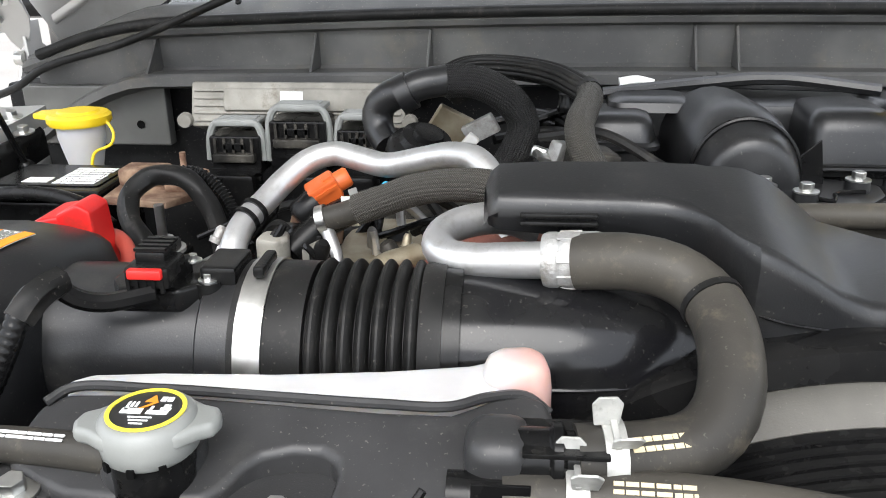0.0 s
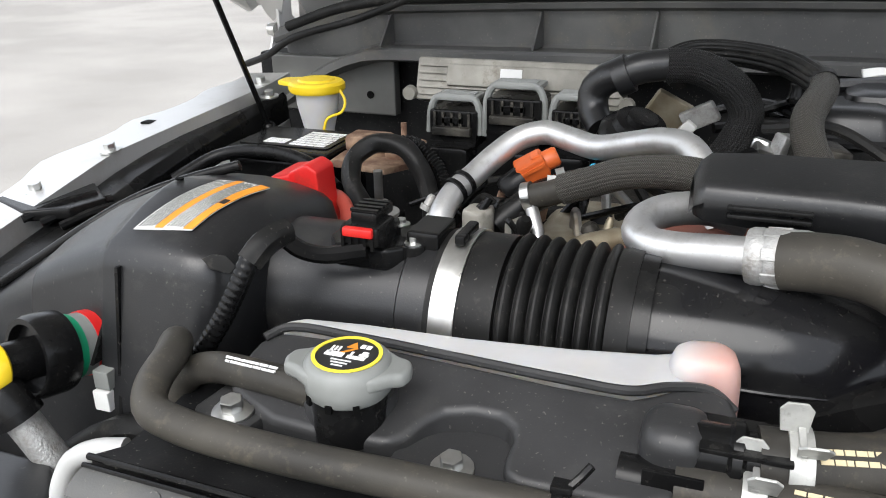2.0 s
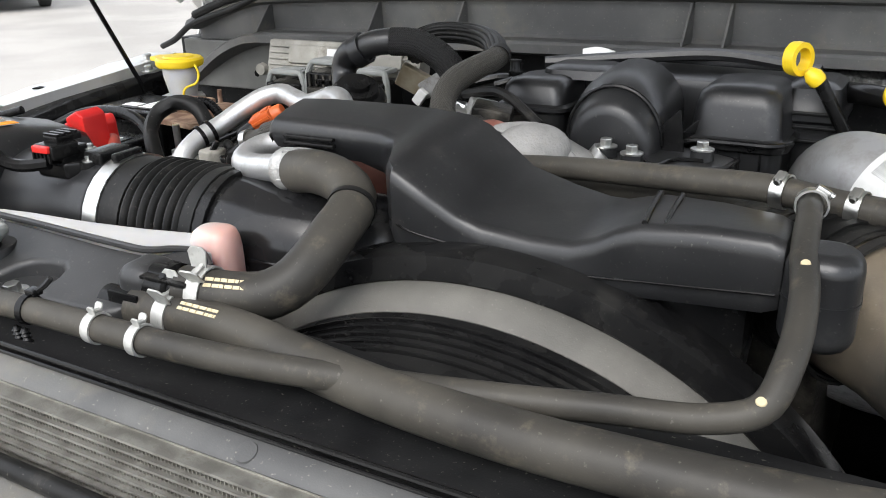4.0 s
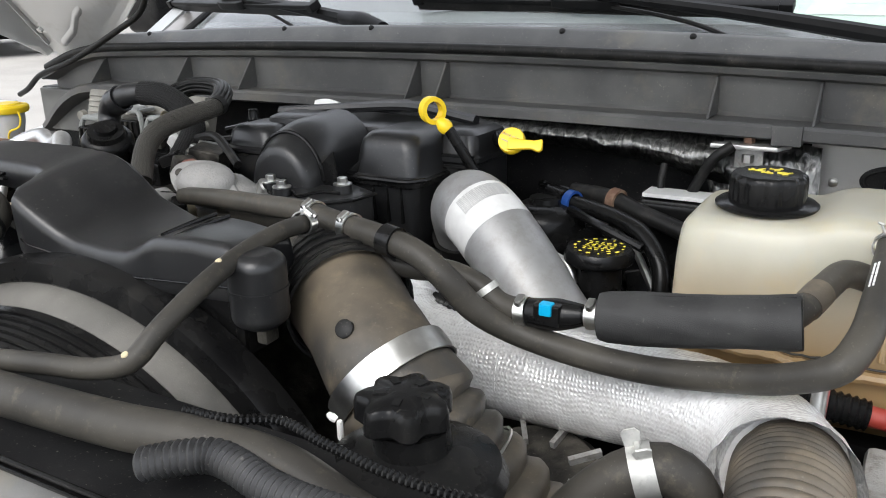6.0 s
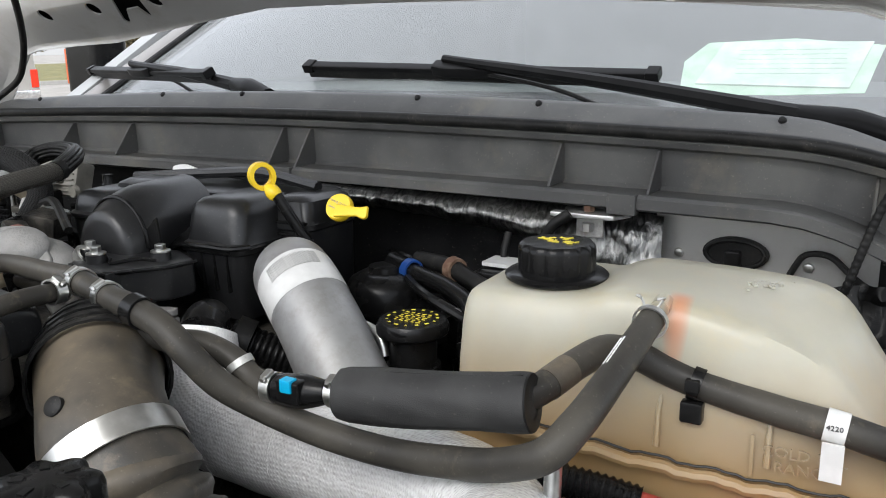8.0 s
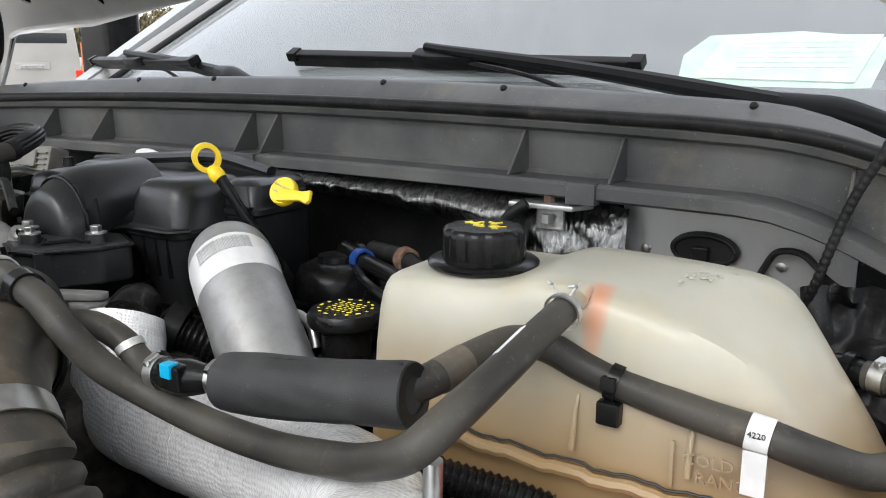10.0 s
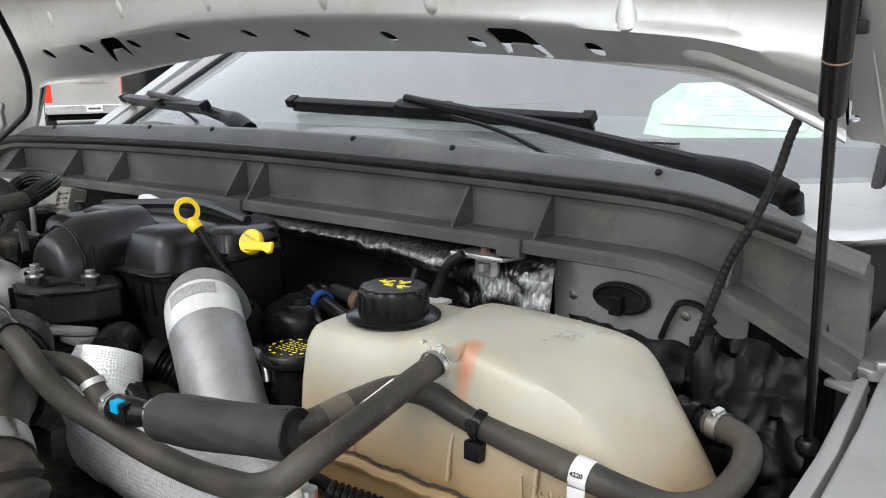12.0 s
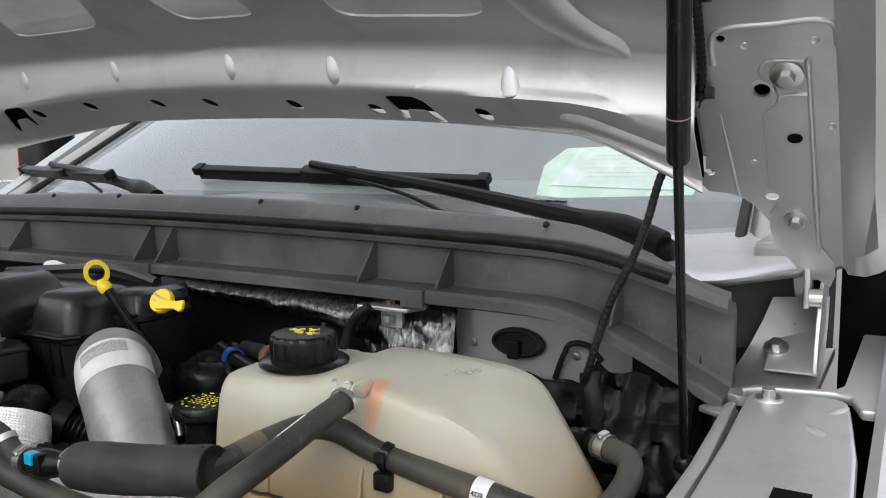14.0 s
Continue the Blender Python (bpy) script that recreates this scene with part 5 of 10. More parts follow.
wash = thing("washer_bottle", (-0.482, 0.842, 1.22), "white washer fluid filler neck with a yellow flip cap", "washer bottle")
part("neck", L([(0, 0), (0.0165, 0), (0.0165, 0.060), (0.0175, 0.080), (0.0215, 0.098), (0.0245, 0.112), (0.0252, 0.128), (0, 0.128)], Matrix.Translation((-0.482, 0.842, 1.22)), 28), MILKY, wash)
cap = part("flip_cap", L([(0, 0), (0.031, 0), (0.033, 0.003), (0.033, 0.009), (0.030, 0.012), (0.022, 0.0125), (0.020, 0.0145), (0, 0.0145)], Matrix.Translation((-0.482, 0.842, 1.346)), 32), YELLOW, wash, "yellow ribbed flip cap")
part("thumb_tab", prism(bmesh.new(), [(-0.528, 0.832), (-0.505, 0.824), (-0.505, 0.860), (-0.528, 0.852)], 1.352, 1.358), YELLOW, wash, bevel=0.0015)
part("tether", T([(-0.452, 0.838, 1.352), (-0.443, 0.835, 1.338), (-0.446, 0.832, 1.326), (-0.462, 0.826, 1.318), (-0.468, 0.824, 1.30)], 0.0016, seg=8), YELLOW, wash)


def battery(lo, hi, label, seed):
    e = thing("battery", ((lo[0] + hi[0]) / 2, (lo[1] + hi[1]) / 2, lo[2]), label, "battery", "batteries")
    part("case", B(lo, (hi[0], hi[1], hi[2] - 0.012)), PLASTIC, e, bevel=0.004)
    part("lid", B((lo[0] - 0.002, lo[1] - 0.002, hi[2] - 0.012), (hi[0] + 0.002, hi[1] + 0.002, hi[2])), SATIN, e, bevel=0.004)
    w, d = hi[0] - lo[0], hi[1] - lo[1]
    m = Matrix.Translation(((lo[0] + hi[0]) / 2, (lo[1] + hi[1]) / 2, hi[2]))
    part("lid_label", prism(bmesh.new(), rrect(w * 0.9, d * 0.72, 0.005), 0.0003, 0.0012, m), SATIN, e)
    part("printed_block", print_bars(m @ Matrix.Translation((w * 0.22, 0.0, 0.0013)), w * 0.36, d * 0.62, 7, seed, gap=0.3), INK_WHITE, e, "white warning print", smooth=False)
    part("printed_block", print_bars(m @ Matrix.Translation((-w * 0.12, -d * 0.18, 0.0013)), w * 0.22, d * 0.2, 4, seed + 1, gap=0.35), INK_WHITE, e, "white warning print", smooth=False)
    return e


battery((-0.530, 0.722, 1.11), (-0.410, 0.815, 1.308), "black car battery with white printed warnings on its lid", 11)
battery((-0.530, 0.540, 1.09), (-0.376, 0.672, 1.296), "front black battery, dusty lid with a white warning label", 14)
hold = thing("battery_strap", (-0.46, 0.69, 1.28), "black plastic strap holding the batteries down", "strap")
part("strap_bar", T([(-0.555, 0.66, 1.285), (-0.52, 0.695, 1.305), (-0.46, 0.70, 1.312), (-0.41, 0.69, 1.306), (-0.375, 0.675, 1.29)], 0.007, seg=10), PLASTIC, hold)
lug = thing("battery_terminal_cover", (-0.365, 0.575, 1.29), "bright red plastic cover over the battery terminal", "terminal cover")
bm = bmesh.new()
loft(bm, [[Vector(p) for p in r] for r in ([(-0.405, 0.55, 1.30), (-0.405, 0.60, 1.30), (-0.39, 0.60, 1.315), (-0.39, 0.55, 1.315)], [(-0.372, 0.545, 1.29), (-0.372, 0.605, 1.29), (-0.370, 0.60, 1.338), (-0.370, 0.552, 1.338)],
                                           [(-0.345, 0.548, 1.27), (-0.345, 0.60, 1.27), (-0.346, 0.598, 1.342), (-0.346, 0.555, 1.342)], [(-0.336, 0.55, 1.26), (-0.336, 0.595, 1.26), (-0.339, 0.594, 1.335), (-0.339, 0.556, 1.335)])])
part("cover_shell", bm, RED, lug, bevel=0.003)
part("cover_flank", prism(bmesh.new(), [(-0.340, 1.350), (-0.322, 1.359), (-0.313, 1.354), (-0.309, 1.300), (-0.322, 1.296), (-0.330, 1.325)], -0.560, -0.530, Matrix(((1, 0, 0, 0), (0, 0, -1, 0), (0, 1, 0, 0), (0, 0, 0, 1)))), RED, lug, "red side skirt", bevel=0.003)
hose("battery_cable", [(-0.338, 0.575, 1.315), (-0.318, 0.568, 1.322), (-0.298, 0.548, 1.318), (-0.288, 0.515, 1.30), (-0.288, 0.50, 1.26)], 0.0058, DULLRED, "thick dull red battery cable in a curve")

# grounded fuse posts beside the battery
post = thing("junction_bracket", (-0.34, 0.73, 1.25), "rusty steel cable bracket with a threaded stud", "bracket")
part("plate", prism(bmesh.new(), [(-0.395, 0.70), (-0.33, 0.69), (-0.305, 0.73), (-0.32, 0.775), (-0.40, 0.78)], 1.302, 1.309), RUSTY, post, bevel=0.002)
part("clamp_block", B((-0.395, 0.735, 1.309), (-0.35, 0.765, 1.326)), RUSTY, post, bevel=0.004)
part("clamp_block", B((-0.345, 0.72, 1.305), (-0.312, 0.765, 1.322)), RUSTY, post, bevel=0.006)
bm = bmesh.new()
rod(bm, (-0.337, 0.757, 1.32), (-0.337, 0.757, 1.338), 0.003)
part("stud", bm, RUSTY, post)
post2 = thing("ground_stud", (-0.325, 0.665, 1.24), "dull steel ground stud with a wide washer", "stud")
part("washer", L([(0, 0), (0.019, 0), (0.019, 0.003), (0.009, 0.006), (0.009, 0.013), (0, 0.013)], Matrix.Translation((-0.325, 0.665, 1.272)), 20), CAST, post2)
bm = bmesh.new()
rod(bm, (-0.325, 0.665, 1.28), (-0.325, 0.665, 1.315), 0.0042)
part("stud", bm, STEEL, post2)
part("pillar", B((-0.345, 0.65, 1.12), (-0.305, 0.68, 1.272)), DARK, post2)

hose("wiring_loom", [(-0.295, 0.60, 1.255), (-0.315, 0.62, 1.285), (-0.34, 0.64, 1.312), (-0.345, 0.66, 1.328), (-0.33, 0.675, 1.338), (-0.305, 0.68, 1.335), (-0.285, 0.675, 1.315), (-0.272, 0.665, 1.285), (-0.265, 0.65, 1.25)], 0.0088, BLACK_RUBBER, "taped black wiring loom arched beside the battery", wobble=0.002)
hose("convoluted_loom", [(-0.325, 0.688, 1.336), (-0.30, 0.695, 1.336), (-0.275, 0.69, 1.318), (-0.258, 0.675, 1.29), (-0.25, 0.66, 1.255)], 0.006, SATIN, "thin ribbed black wiring conduit", ripple=(0.0035, 0.0012, 1), seg=12)

# ---- engine control module with its three plugs ----
pcm = thing("engine_control_module", (-0.26, 0.93, 1.30), "dusty aluminium engine control module on the firewall", "control module")
m = Matrix.Translation((-0.265, 0.935, 1.352)) @ Euler((radians(-18), 0, 0)).to_matrix().to_4x4()
part("housing", B((-0.125, -0.012, -0.03), (0.125, 0.02, 0.022), m), DUSTYCAST, pcm, bevel=0.004)
part("raised_cover", B((-0.085, -0.018, -0.012), (0.10, -0.01, 0.014), m), DUSTYCAST, pcm, bevel=0.003)
for k in range(5):
    part("cooling_rib", B((-0.12, -0.0155, -0.024 + k * 0.0085), (0.12, -0.011, -0.0215 + k * 0.0085), m), DUSTYCAST, pcm, bevel=0.0006)
part("paper_label", B((-0.018, -0.0192, -0.001), (0.008, -0.018, 0.010), m), LABEL, pcm)
for k in range(2):
    part("mount_boss", L([(0, 0), (0.009, 0), (0.008, 0.008), (0, 0.008)], axis((0, -1, 0), m @ Vector((-0.13 + 0.26 * k, -0.012, -0.022))), 14), DUSTYCAST, pcm)
for k, (cx, w, zt) in enumerate(((-0.323, 0.062, 1.340), (-0.252, 0.068, 1.357), (-0.186, 0.050, 1.348))):
    plug = part("plug", B((cx - w * 0.46, 0.865, 1.285), (cx + w * 0.46, 0.915, zt - 0.012)), PLASTIC, pcm, "black wiring plug, dusty brown on its face", bevel=0.003)
    for j in range(5):
        part("face_rib", B((cx - w * 0.36 + j * w * 0.165, 0.8615, zt - 0.030), (cx - w * 0.36 + j * w * 0.165 + 0.003, 0.8655, zt - 0.014)), ENGINE, plug)
    bm = bmesh.new()
    tube(bm, [(cx - w / 2, 0.872, 1.30), (cx - w / 2 + 0.002, 0.874, zt - 0.012), (cx - w * 0.36, 0.876, zt), (cx, 0.877, zt + 0.001), (cx + w * 0.36, 0.876, zt), (cx + w / 2 - 0.002, 0.874, zt - 0.012), (cx + w / 2, 0.872, 1.30)], 0.0042, seg=8, step=0.004)
    part("lever", bm, GREYPLASTIC, plug, "light grey locking lever")
    part("lever_top", B((cx - w * 0.42, 0.872, zt - 0.003), (cx + w * 0.42, 0.908, zt + 0.003)), GREYPLASTIC, plug, "light grey locking lever", bevel=0.002)
    for j in range(4):
        part("grip_rib", B((cx - w * 0.33, 0.879 + j * 0.006, zt + 0.002), (cx + w * 0.33, 0.882 + j * 0.006, zt + 0.0045)), GREYPLASTIC, plug, bevel=0.0006)
    part("dusty_ledge", B((cx - w * 0.38, 0.857, zt - 0.040), (cx + w * 0.38, 0.870, zt - 0.030)), ENGINE, plug, bevel=0.002)
    for j in range(3):
        part("plug_rib", B((cx - w * 0.44, 0.8625, zt - 0.052 - j * 0.009), (cx + w * 0.44, 0.866, zt - 0.048 - j * 0.009)), PLASTIC, plug)
    part("slot", B((cx - w * 0.2, 0.8615, zt - 0.027), (cx + w * 0.2, 0.866, zt - 0.019)), SATIN, plug, bevel=0.001)
    part("backshell", B((cx - w * 0.4, 0.845, 1.23), (cx + w * 0.4, 0.885, 1.29)), SATIN, pcm, bevel=0.008)
for k in range(3):
    hose("plug_harness", [(-0.32 + 0.066 * k, 0.862, 1.245), (-0.315 + 0.066 * k, 0.84, 1.215), (-0.29 + 0.06 * k, 0.80, 1.19), (-0.25 + 0.04 * k, 0.74, 1.18)], 0.013, BLACK_RUBBER, "taped black harness leaving a control module plug", wobble=0.001)

# ---- air filter box, sensor tube, bellows ----
ab = thing("air_filter_box", (-0.40, 0.45, 1.10), "large black moulded air filter box with a warning label", "air filter box")
# stations along the lid: x, front y, front edge z, crown z, back y, back z
LID = [(-0.285, 0.405, 1.322, 1.338, 0.51, 1.322), (-0.289, 0.390, 1.336, 1.350, 0.52, 1.331), (-0.296, 0.379, 1.346, 1.357, 0.528, 1.338), (-0.306, 0.373, 1.350, 1.362, 0.533, 1.342), (-0.32, 0.371, 1.352, 1.366, 0.536, 1.344), (-0.35, 0.370, 1.353, 1.368, 0.54, 1.346),
       (-0.373, 0.370, 1.352, 1.368, 0.542, 1.345), (-0.377, 0.371, 1.351, 1.367, 0.542, 1.345), (-0.383, 0.379, 1.345, 1.362, 0.543, 1.341), (-0.40, 0.381, 1.339, 1.355, 0.545, 1.335), (-0.43, 0.382, 1.328, 1.342, 0.545, 1.322), (-0.455, 0.383, 1.317, 1.327, 0.535, 1.308),
       (-0.460, 0.389, 1.309, 1.322, 0.53, 1.304), (-0.50, 0.398, 1.289, 1.299, 0.515, 1.284), (-0.55, 0.41, 1.262, 1.270, 0.49, 1.258), (-0.60, 0.42, 1.235, 1.242, 0.48, 1.23)]


def lid_z(x, y):
    """Height of the lid's top at a place on it."""
    for p, q in zip(LID, LID[1:]):
        if q[0] <= x <= p[0]:
            k = (x - p[0]) / (q[0] - p[0])
            yf, zf, zm = (p[i] + (q[i] - p[i]) * k for i in (1, 2, 3))
            s = min(1.0, max(0.0, (y - yf - 0.014) / (0.45 - yf - 0.014)))
            return zf + (zm - zf) * (1 - (1 - s) ** 2)


rows = []
for x, yf, zf, zm, yb, zb in LID:
    crown = [(yf + 0.014 + (0.45 - yf - 0.014) * s, zf + (zm - zf) * (1 - (1 - s) ** 2)) for s in (0.33, 0.66, 1.0)]
    rows.append([Vector((x, y, z)) for y, z in [(yf - 0.048, 1.10), (yf - 0.022, zf - 0.09), (yf - 0.005, zf - 0.018), (yf - 0.001, zf - 0.009), (yf + 0.005, zf - 0.003), (yf + 0.014, zf)] + crown + [(yb - 0.022, zb + 0.005), (yb - 0.007, zb - 0.003), (yb, zb - 0.018), (yb, 1.10)]])
part("lid", loft(bmesh.new(), rows), RESIN, ab)
part("lid_rim", T([(-0.36, 0.50, 1.3635), (-0.40, 0.485, 1.3525), (-0.43, 0.465, 1.3415), (-0.457, 0.44, 1.325), (-0.50, 0.425, 1.297), (-0.55, 0.42, 1.267)], 0.004, seg=10), PLASTIC, ab)
for x, z0, z1 in ((-0.362, 1.24, 1.337), (-0.378, 1.275, 1.30)):
    bm = bmesh.new()
    y0, y1 = 0.349, 0.3655
    loft(bm, [[Vector((x + dx, y, z)) for y, z in ((y0 - 0.005, z0), (y1 - 0.0032, z1), (y1 + 0.004, z1), (y0 + 0.006, z0))] for dx in (-0.0012, 0.0012)])
    part("lid_rib", bm, PLASTIC, ab)
part("tape_flap", prism(bmesh.new(), [(-0.011, 0.002), (-0.006, -0.004), (0.006, -0.007), (0.010, -0.002), (0.004, 0.004), (-0.004, 0.005)], 0, 0.0012, axis((0.25, -0.93, 0.25), (-0.292, 0.3725, 1.346))), BLACK_RUBBER, ab, "loose end of black tape", bevel=0.0004)
part("dowel_hole", L([(0, 0), (0.003, 0), (0.003, 0.001), (0, 0.001)], Matrix.Translation((-0.372, 0.445, lid_z(-0.372, 0.445))), 12), DARK, ab)


def on_lid(u, v, lift):
    """Place on the label: u across, v along, both 0 to 1."""
    c = [Vector(p) for p in ((-0.364, 0.385, 0), (-0.324, 0.391, 0), (-0.3085, 0.458, 0), (-0.343, 0.450, 0))]
    p = c[0].lerp(c[1], u).lerp(c[3].lerp(c[2], u), v)
    return Vector((p.x, p.y, lid_z(p.x, p.y) + lift))


def lid_patch(bm, u0, u1, v0, v1, lift, n=12):
    rows = []
    for i in range(n + 1):
        v = v0 + (v1 - v0) * i / n
        rows.append([on_lid(u0, v, lift - 0.0006), on_lid(u1, v, lift - 0.0006), on_lid(u1, v, lift), on_lid((u0 + u1) / 2, v, lift), on_lid(u0, v, lift)])
    return loft(bm, rows)


lab = part("warning_label", lid_patch(bmesh.new(), 0, 1, 0, 1, 0.0014, 16), LABEL, ab, "white and orange warning label")
for u0, u1 in ((0.36, 0.50), (0.84, 1.0)):
    part("orange_band", lid_patch(bmesh.new(), u0, u1, 0.005, 0.995, 0.0018, 16), INK_ORANGE, lab, "orange band")
rnd = random.Random(20)
for ua, ub in ((0.04, 0.33), (0.53, 0.81)):
    bm = bmesh.new()
    for k in range(6):
        u = ua + (ub - ua) * k / 5
        v = 0.03
        while v < 0.94:
            w = rnd.uniform(0.02, 0.09)
            lid_patch(bm, u, u + 0.022, v, min(v + w, 0.97), 0.0019, 1)
            v += w + 0.015
    tagged(part("fine_print", bm, GREYPLASTIC, lab, smooth=False), kind="stuff")
part("alert_sign", lid_patch(bmesh.new(), 0.87, 0.97, 0.42, 0.50, 0.0022, 1), INK_BLACK, lab)

AY, AZ = 0.452, 1.2965
TUBE_R = 0.049
X = Vector((1, 0, 0))


def ax_at(x):
    return axis(X, (x, AY, AZ))


maf = thing("air_sensor_tube", (-0.22, AY, AZ - TUBE_R), "smooth black intake tube with an airflow sensor on top", "intake tube")
part("tube_wall", L([(0, -0.30), (TUBE_R, -0.30), (TUBE_R, -0.196), (TUBE_R + 0.003, -0.194), (TUBE_R + 0.003, -0.176), (TUBE_R - 0.002, -0.176), (0, -0.176)], axis(X, (0, AY, AZ)), 48), RESIN, maf)
part("sensor_pad", prism(bmesh.new(), [(-0.250, 0.432), (-0.24, 0.418), (-0.205, 0.418), (-0.192, 0.432), (-0.195, 0.465), (-0.25, 0.465)], 1.332, 1.3475), SATIN, maf, bevel=0.003)
sens = part("airflow_sensor", B((-0.236, 0.420, 1.346), (-0.207, 0.448, 1.358)), PLASTIC, maf, bevel=0.002)
part("plug_body", B((-0.232, 0.410, 1.350), (-0.206, 0.438, 1.3635)), PLASTIC, sens, bevel=0.003)
part("red_lock", B((-0.229, 0.4075, 1.357), (-0.209, 0.413, 1.363)), RED, sens, "red locking tab", bevel=0.0015)
for k in range(5):
    part("plug_rib", B((-0.230 + k * 0.0048, 0.4085, 1.349), (-0.228 + k * 0.0048, 0.4105, 1.357)), PLASTIC, sens)
for k in range(4):
    part("hood_rib", B((-0.229, 0.421 + k * 0.006, 1.3688), (-0.211, 0.424 + k * 0.006, 1.3705)), PLASTIC, sens)
part("plug_hood", B((-0.229, 0.420, 1.362), (-0.211, 0.446, 1.369)), PLASTIC, sens, bevel=0.002)
part("boss", L([(0, 0), (0.0095, 0), (0.0085, 0.022), (0, 0.022)], Matrix.Translation((-0.193, 0.434, 1.325)), 16), SATIN, maf)
part("sensor_arm", T([(-0.261, 0.394, 1.358), (-0.252, 0.397, 1.350), (-0.240, 0.402, 1.346), (-0.215, 0.412, 1.348)], 0.0055, seg=8), PLASTIC, maf)
bolt((-0.193, 0.434, 1.347), (0, 0, 1), 0.55)
bolt((-0.207, 0.448, 1.353), (0, 0, 1), 0.5)
hose("taped_harness", [(-0.262, 0.392, 1.362), (-0.268, 0.374, 1.356), (-0.274, 0.363, 1.338), (-0.283, 0.356, 1.318), (-0.295, 0.350, 1.298), (-0.312, 0.344, 1.272), (-0.335, 0.338, 1.245)], 0.0064, SATIN, "black taped wiring harness running down from the sensor", ripple=(0.0042, 0.0003, 1), seg=14)
part("tape_wrap", T([(-0.259, 0.396, 1.3615), (-0.265, 0.380, 1.359), (-0.270, 0.370, 1.350)], 0.0078, seg=14, wobble=0.0025), BLACK_RUBBER, thing("harness_tape", (-0.265, 0.38, 1.35), "wrinkled black tape round the harness end", "tape"))

bel = thing("intake_bellows", (-0.11, AY, AZ - 0.05), "black rubber intake bellows with deep rings", "bellows")
part("collar", L([(0.044, -0.176), (TUBE_R + 0.004, -0.176), (TUBE_R + 0.004, -0.134), (0.044, -0.134)], axis(X, (0, AY, AZ)), 48), BLACK_RUBBER, bel)
part("inner_sleeve", L([(0.040, -0.135), (0.0465, -0.135), (0.0465, -0.067), (0.040, -0.067)], axis(X, (0, AY, AZ)), 48), BLACK_RUBBER, bel)
for i in range(7):
    x0 = -0.133 + i * 0.0093
    prof = [(0.044, x0 - 0.0005)] + [(0.0475 + 0.0075 * math.sin(math.pi * k / 7) ** 0.7, x0 + 0.0093 * k / 7 * 0.92) for k in range(8)] + [(0.044, x0 + 0.0090)]
    part("ring", L(prof, axis(X, (0, AY, AZ)), 48), BLACK_RUBBER, bel)
part("end_cuff", L([(0.043, -0.069), (TUBE_R + 0.004, -0.069), (TUBE_R + 0.005, -0.064), (TUBE_R + 0.005, -0.056), (0.043, -0.056)], axis(X, (0, AY, AZ)), 48), BLACK_RUBBER, bel)
bc = thing("intake_clamp", (-0.15, AY, AZ + 0.05), "wide polished steel band clamp round the intake tube", "clamp")
part("band", ring_band((-0.164, AY, AZ), X, TUBE_R + 0.0045, 0.0155), STEEL, bc)
part("screw_housing", B((-0.167, AY - 0.018, AZ + TUBE_R + 0.003), (-0.160, AY + 0.012, AZ + TUBE_R + 0.010)), PLASTIC, bc, bevel=0.002)
part("retainer_tab", B((-0.198, AY - 0.02, AZ + TUBE_R - 0.003), (-0.176, AY + 0.014, AZ + TUBE_R + 0.010)), SATIN, maf, bevel=0.003)
duct = thing("intake_duct", (0.02, AY, AZ - 0.05), "glossy black intake duct leading under the resonator", "duct")
part("duct_ring", ring_band((-0.051, AY, AZ), X, TUBE_R - 0.002, 0.010, 0.006), SATIN, duct)
part("duct_wall", T([(-0.046, AY, AZ), (0.0, AY, AZ), (0.04, AY + 0.004, AZ - 0.002), (0.08, AY + 0.02, AZ - 0.008), (0.12, AY + 0.05, AZ - 0.016), (0.16, AY + 0.09, AZ - 0.025)], 0.049, seg=32, radii=[(0, 0.049), (0.4, 0.050), (1, 0.046)]), GLOSSY, duct)
part("mould_seam", T([(-0.035, AY - 0.0487, AZ + 0.004), (0.02, AY - 0.0487, AZ + 0.004), (0.06, AY - 0.04, AZ + 0.003), (0.09, AY - 0.026, AZ)], 0.0012, seg=6), GLOSSY, duct)

# ---- coolant bottle with its black shield and pressure cap ----
cb = thing("coolant_bottle", (-0.12, 0.38, 1.20), "milky white coolant bottle with a pink-stained end behind a black shield", "coolant bottle")
plan = [(-0.248, 0.362), (-0.236, 0.372), (-0.200, 0.3765), (-0.14, 0.3795), (-0.083, 0.3865), (-0.040, 0.395), (-0.02, 0.405), (-0.004, 0.400), (-0.004, 0.372), (-0.03, 0.366), (-0.046, 0.3555), (-0.081, 0.3555), (-0.136, 0.3585), (-0.195, 0.3615), (-0.239, 0.359)]
part("bottle_body", prism(bmesh.new(), plan, 1.20, 1.3195), MILKY, cb, bevel=0.004, segs=3)
rows = []
for z, g in ((1.203, 1.0), (1.29, 1.0), (1.315, 0.98), (1.323, 0.93), (1.328, 0.82), (1.3305, 0.64), (1.3315, 0.35)):
    turn = Matrix.Translation((-0.0145, 0.385, 0)) @ Matrix.Rotation(0.2, 4, "Z")
    rows.append([turn @ Vector((px * g, py * g, z)) for px, py in rrect(0.036, 0.030, 0.012, 6)])
part("filler_end", loft(bmesh.new(), rows), PINK, cb, "rounded end, white running into pink")
sh = thing("bottle_shield", (-0.12, 0.32, 1.24), "black moulded plastic shield over the coolant bottle with a bolt pocket", "shield")
def slope(bm, lo=1.28):
    """Tilts a slab's top so that it falls towards the front."""
    for v in bm.verts:
        if v.co.z > lo:
            v.co.z += (v.co.y - 0.355) * 0.26
    return bm


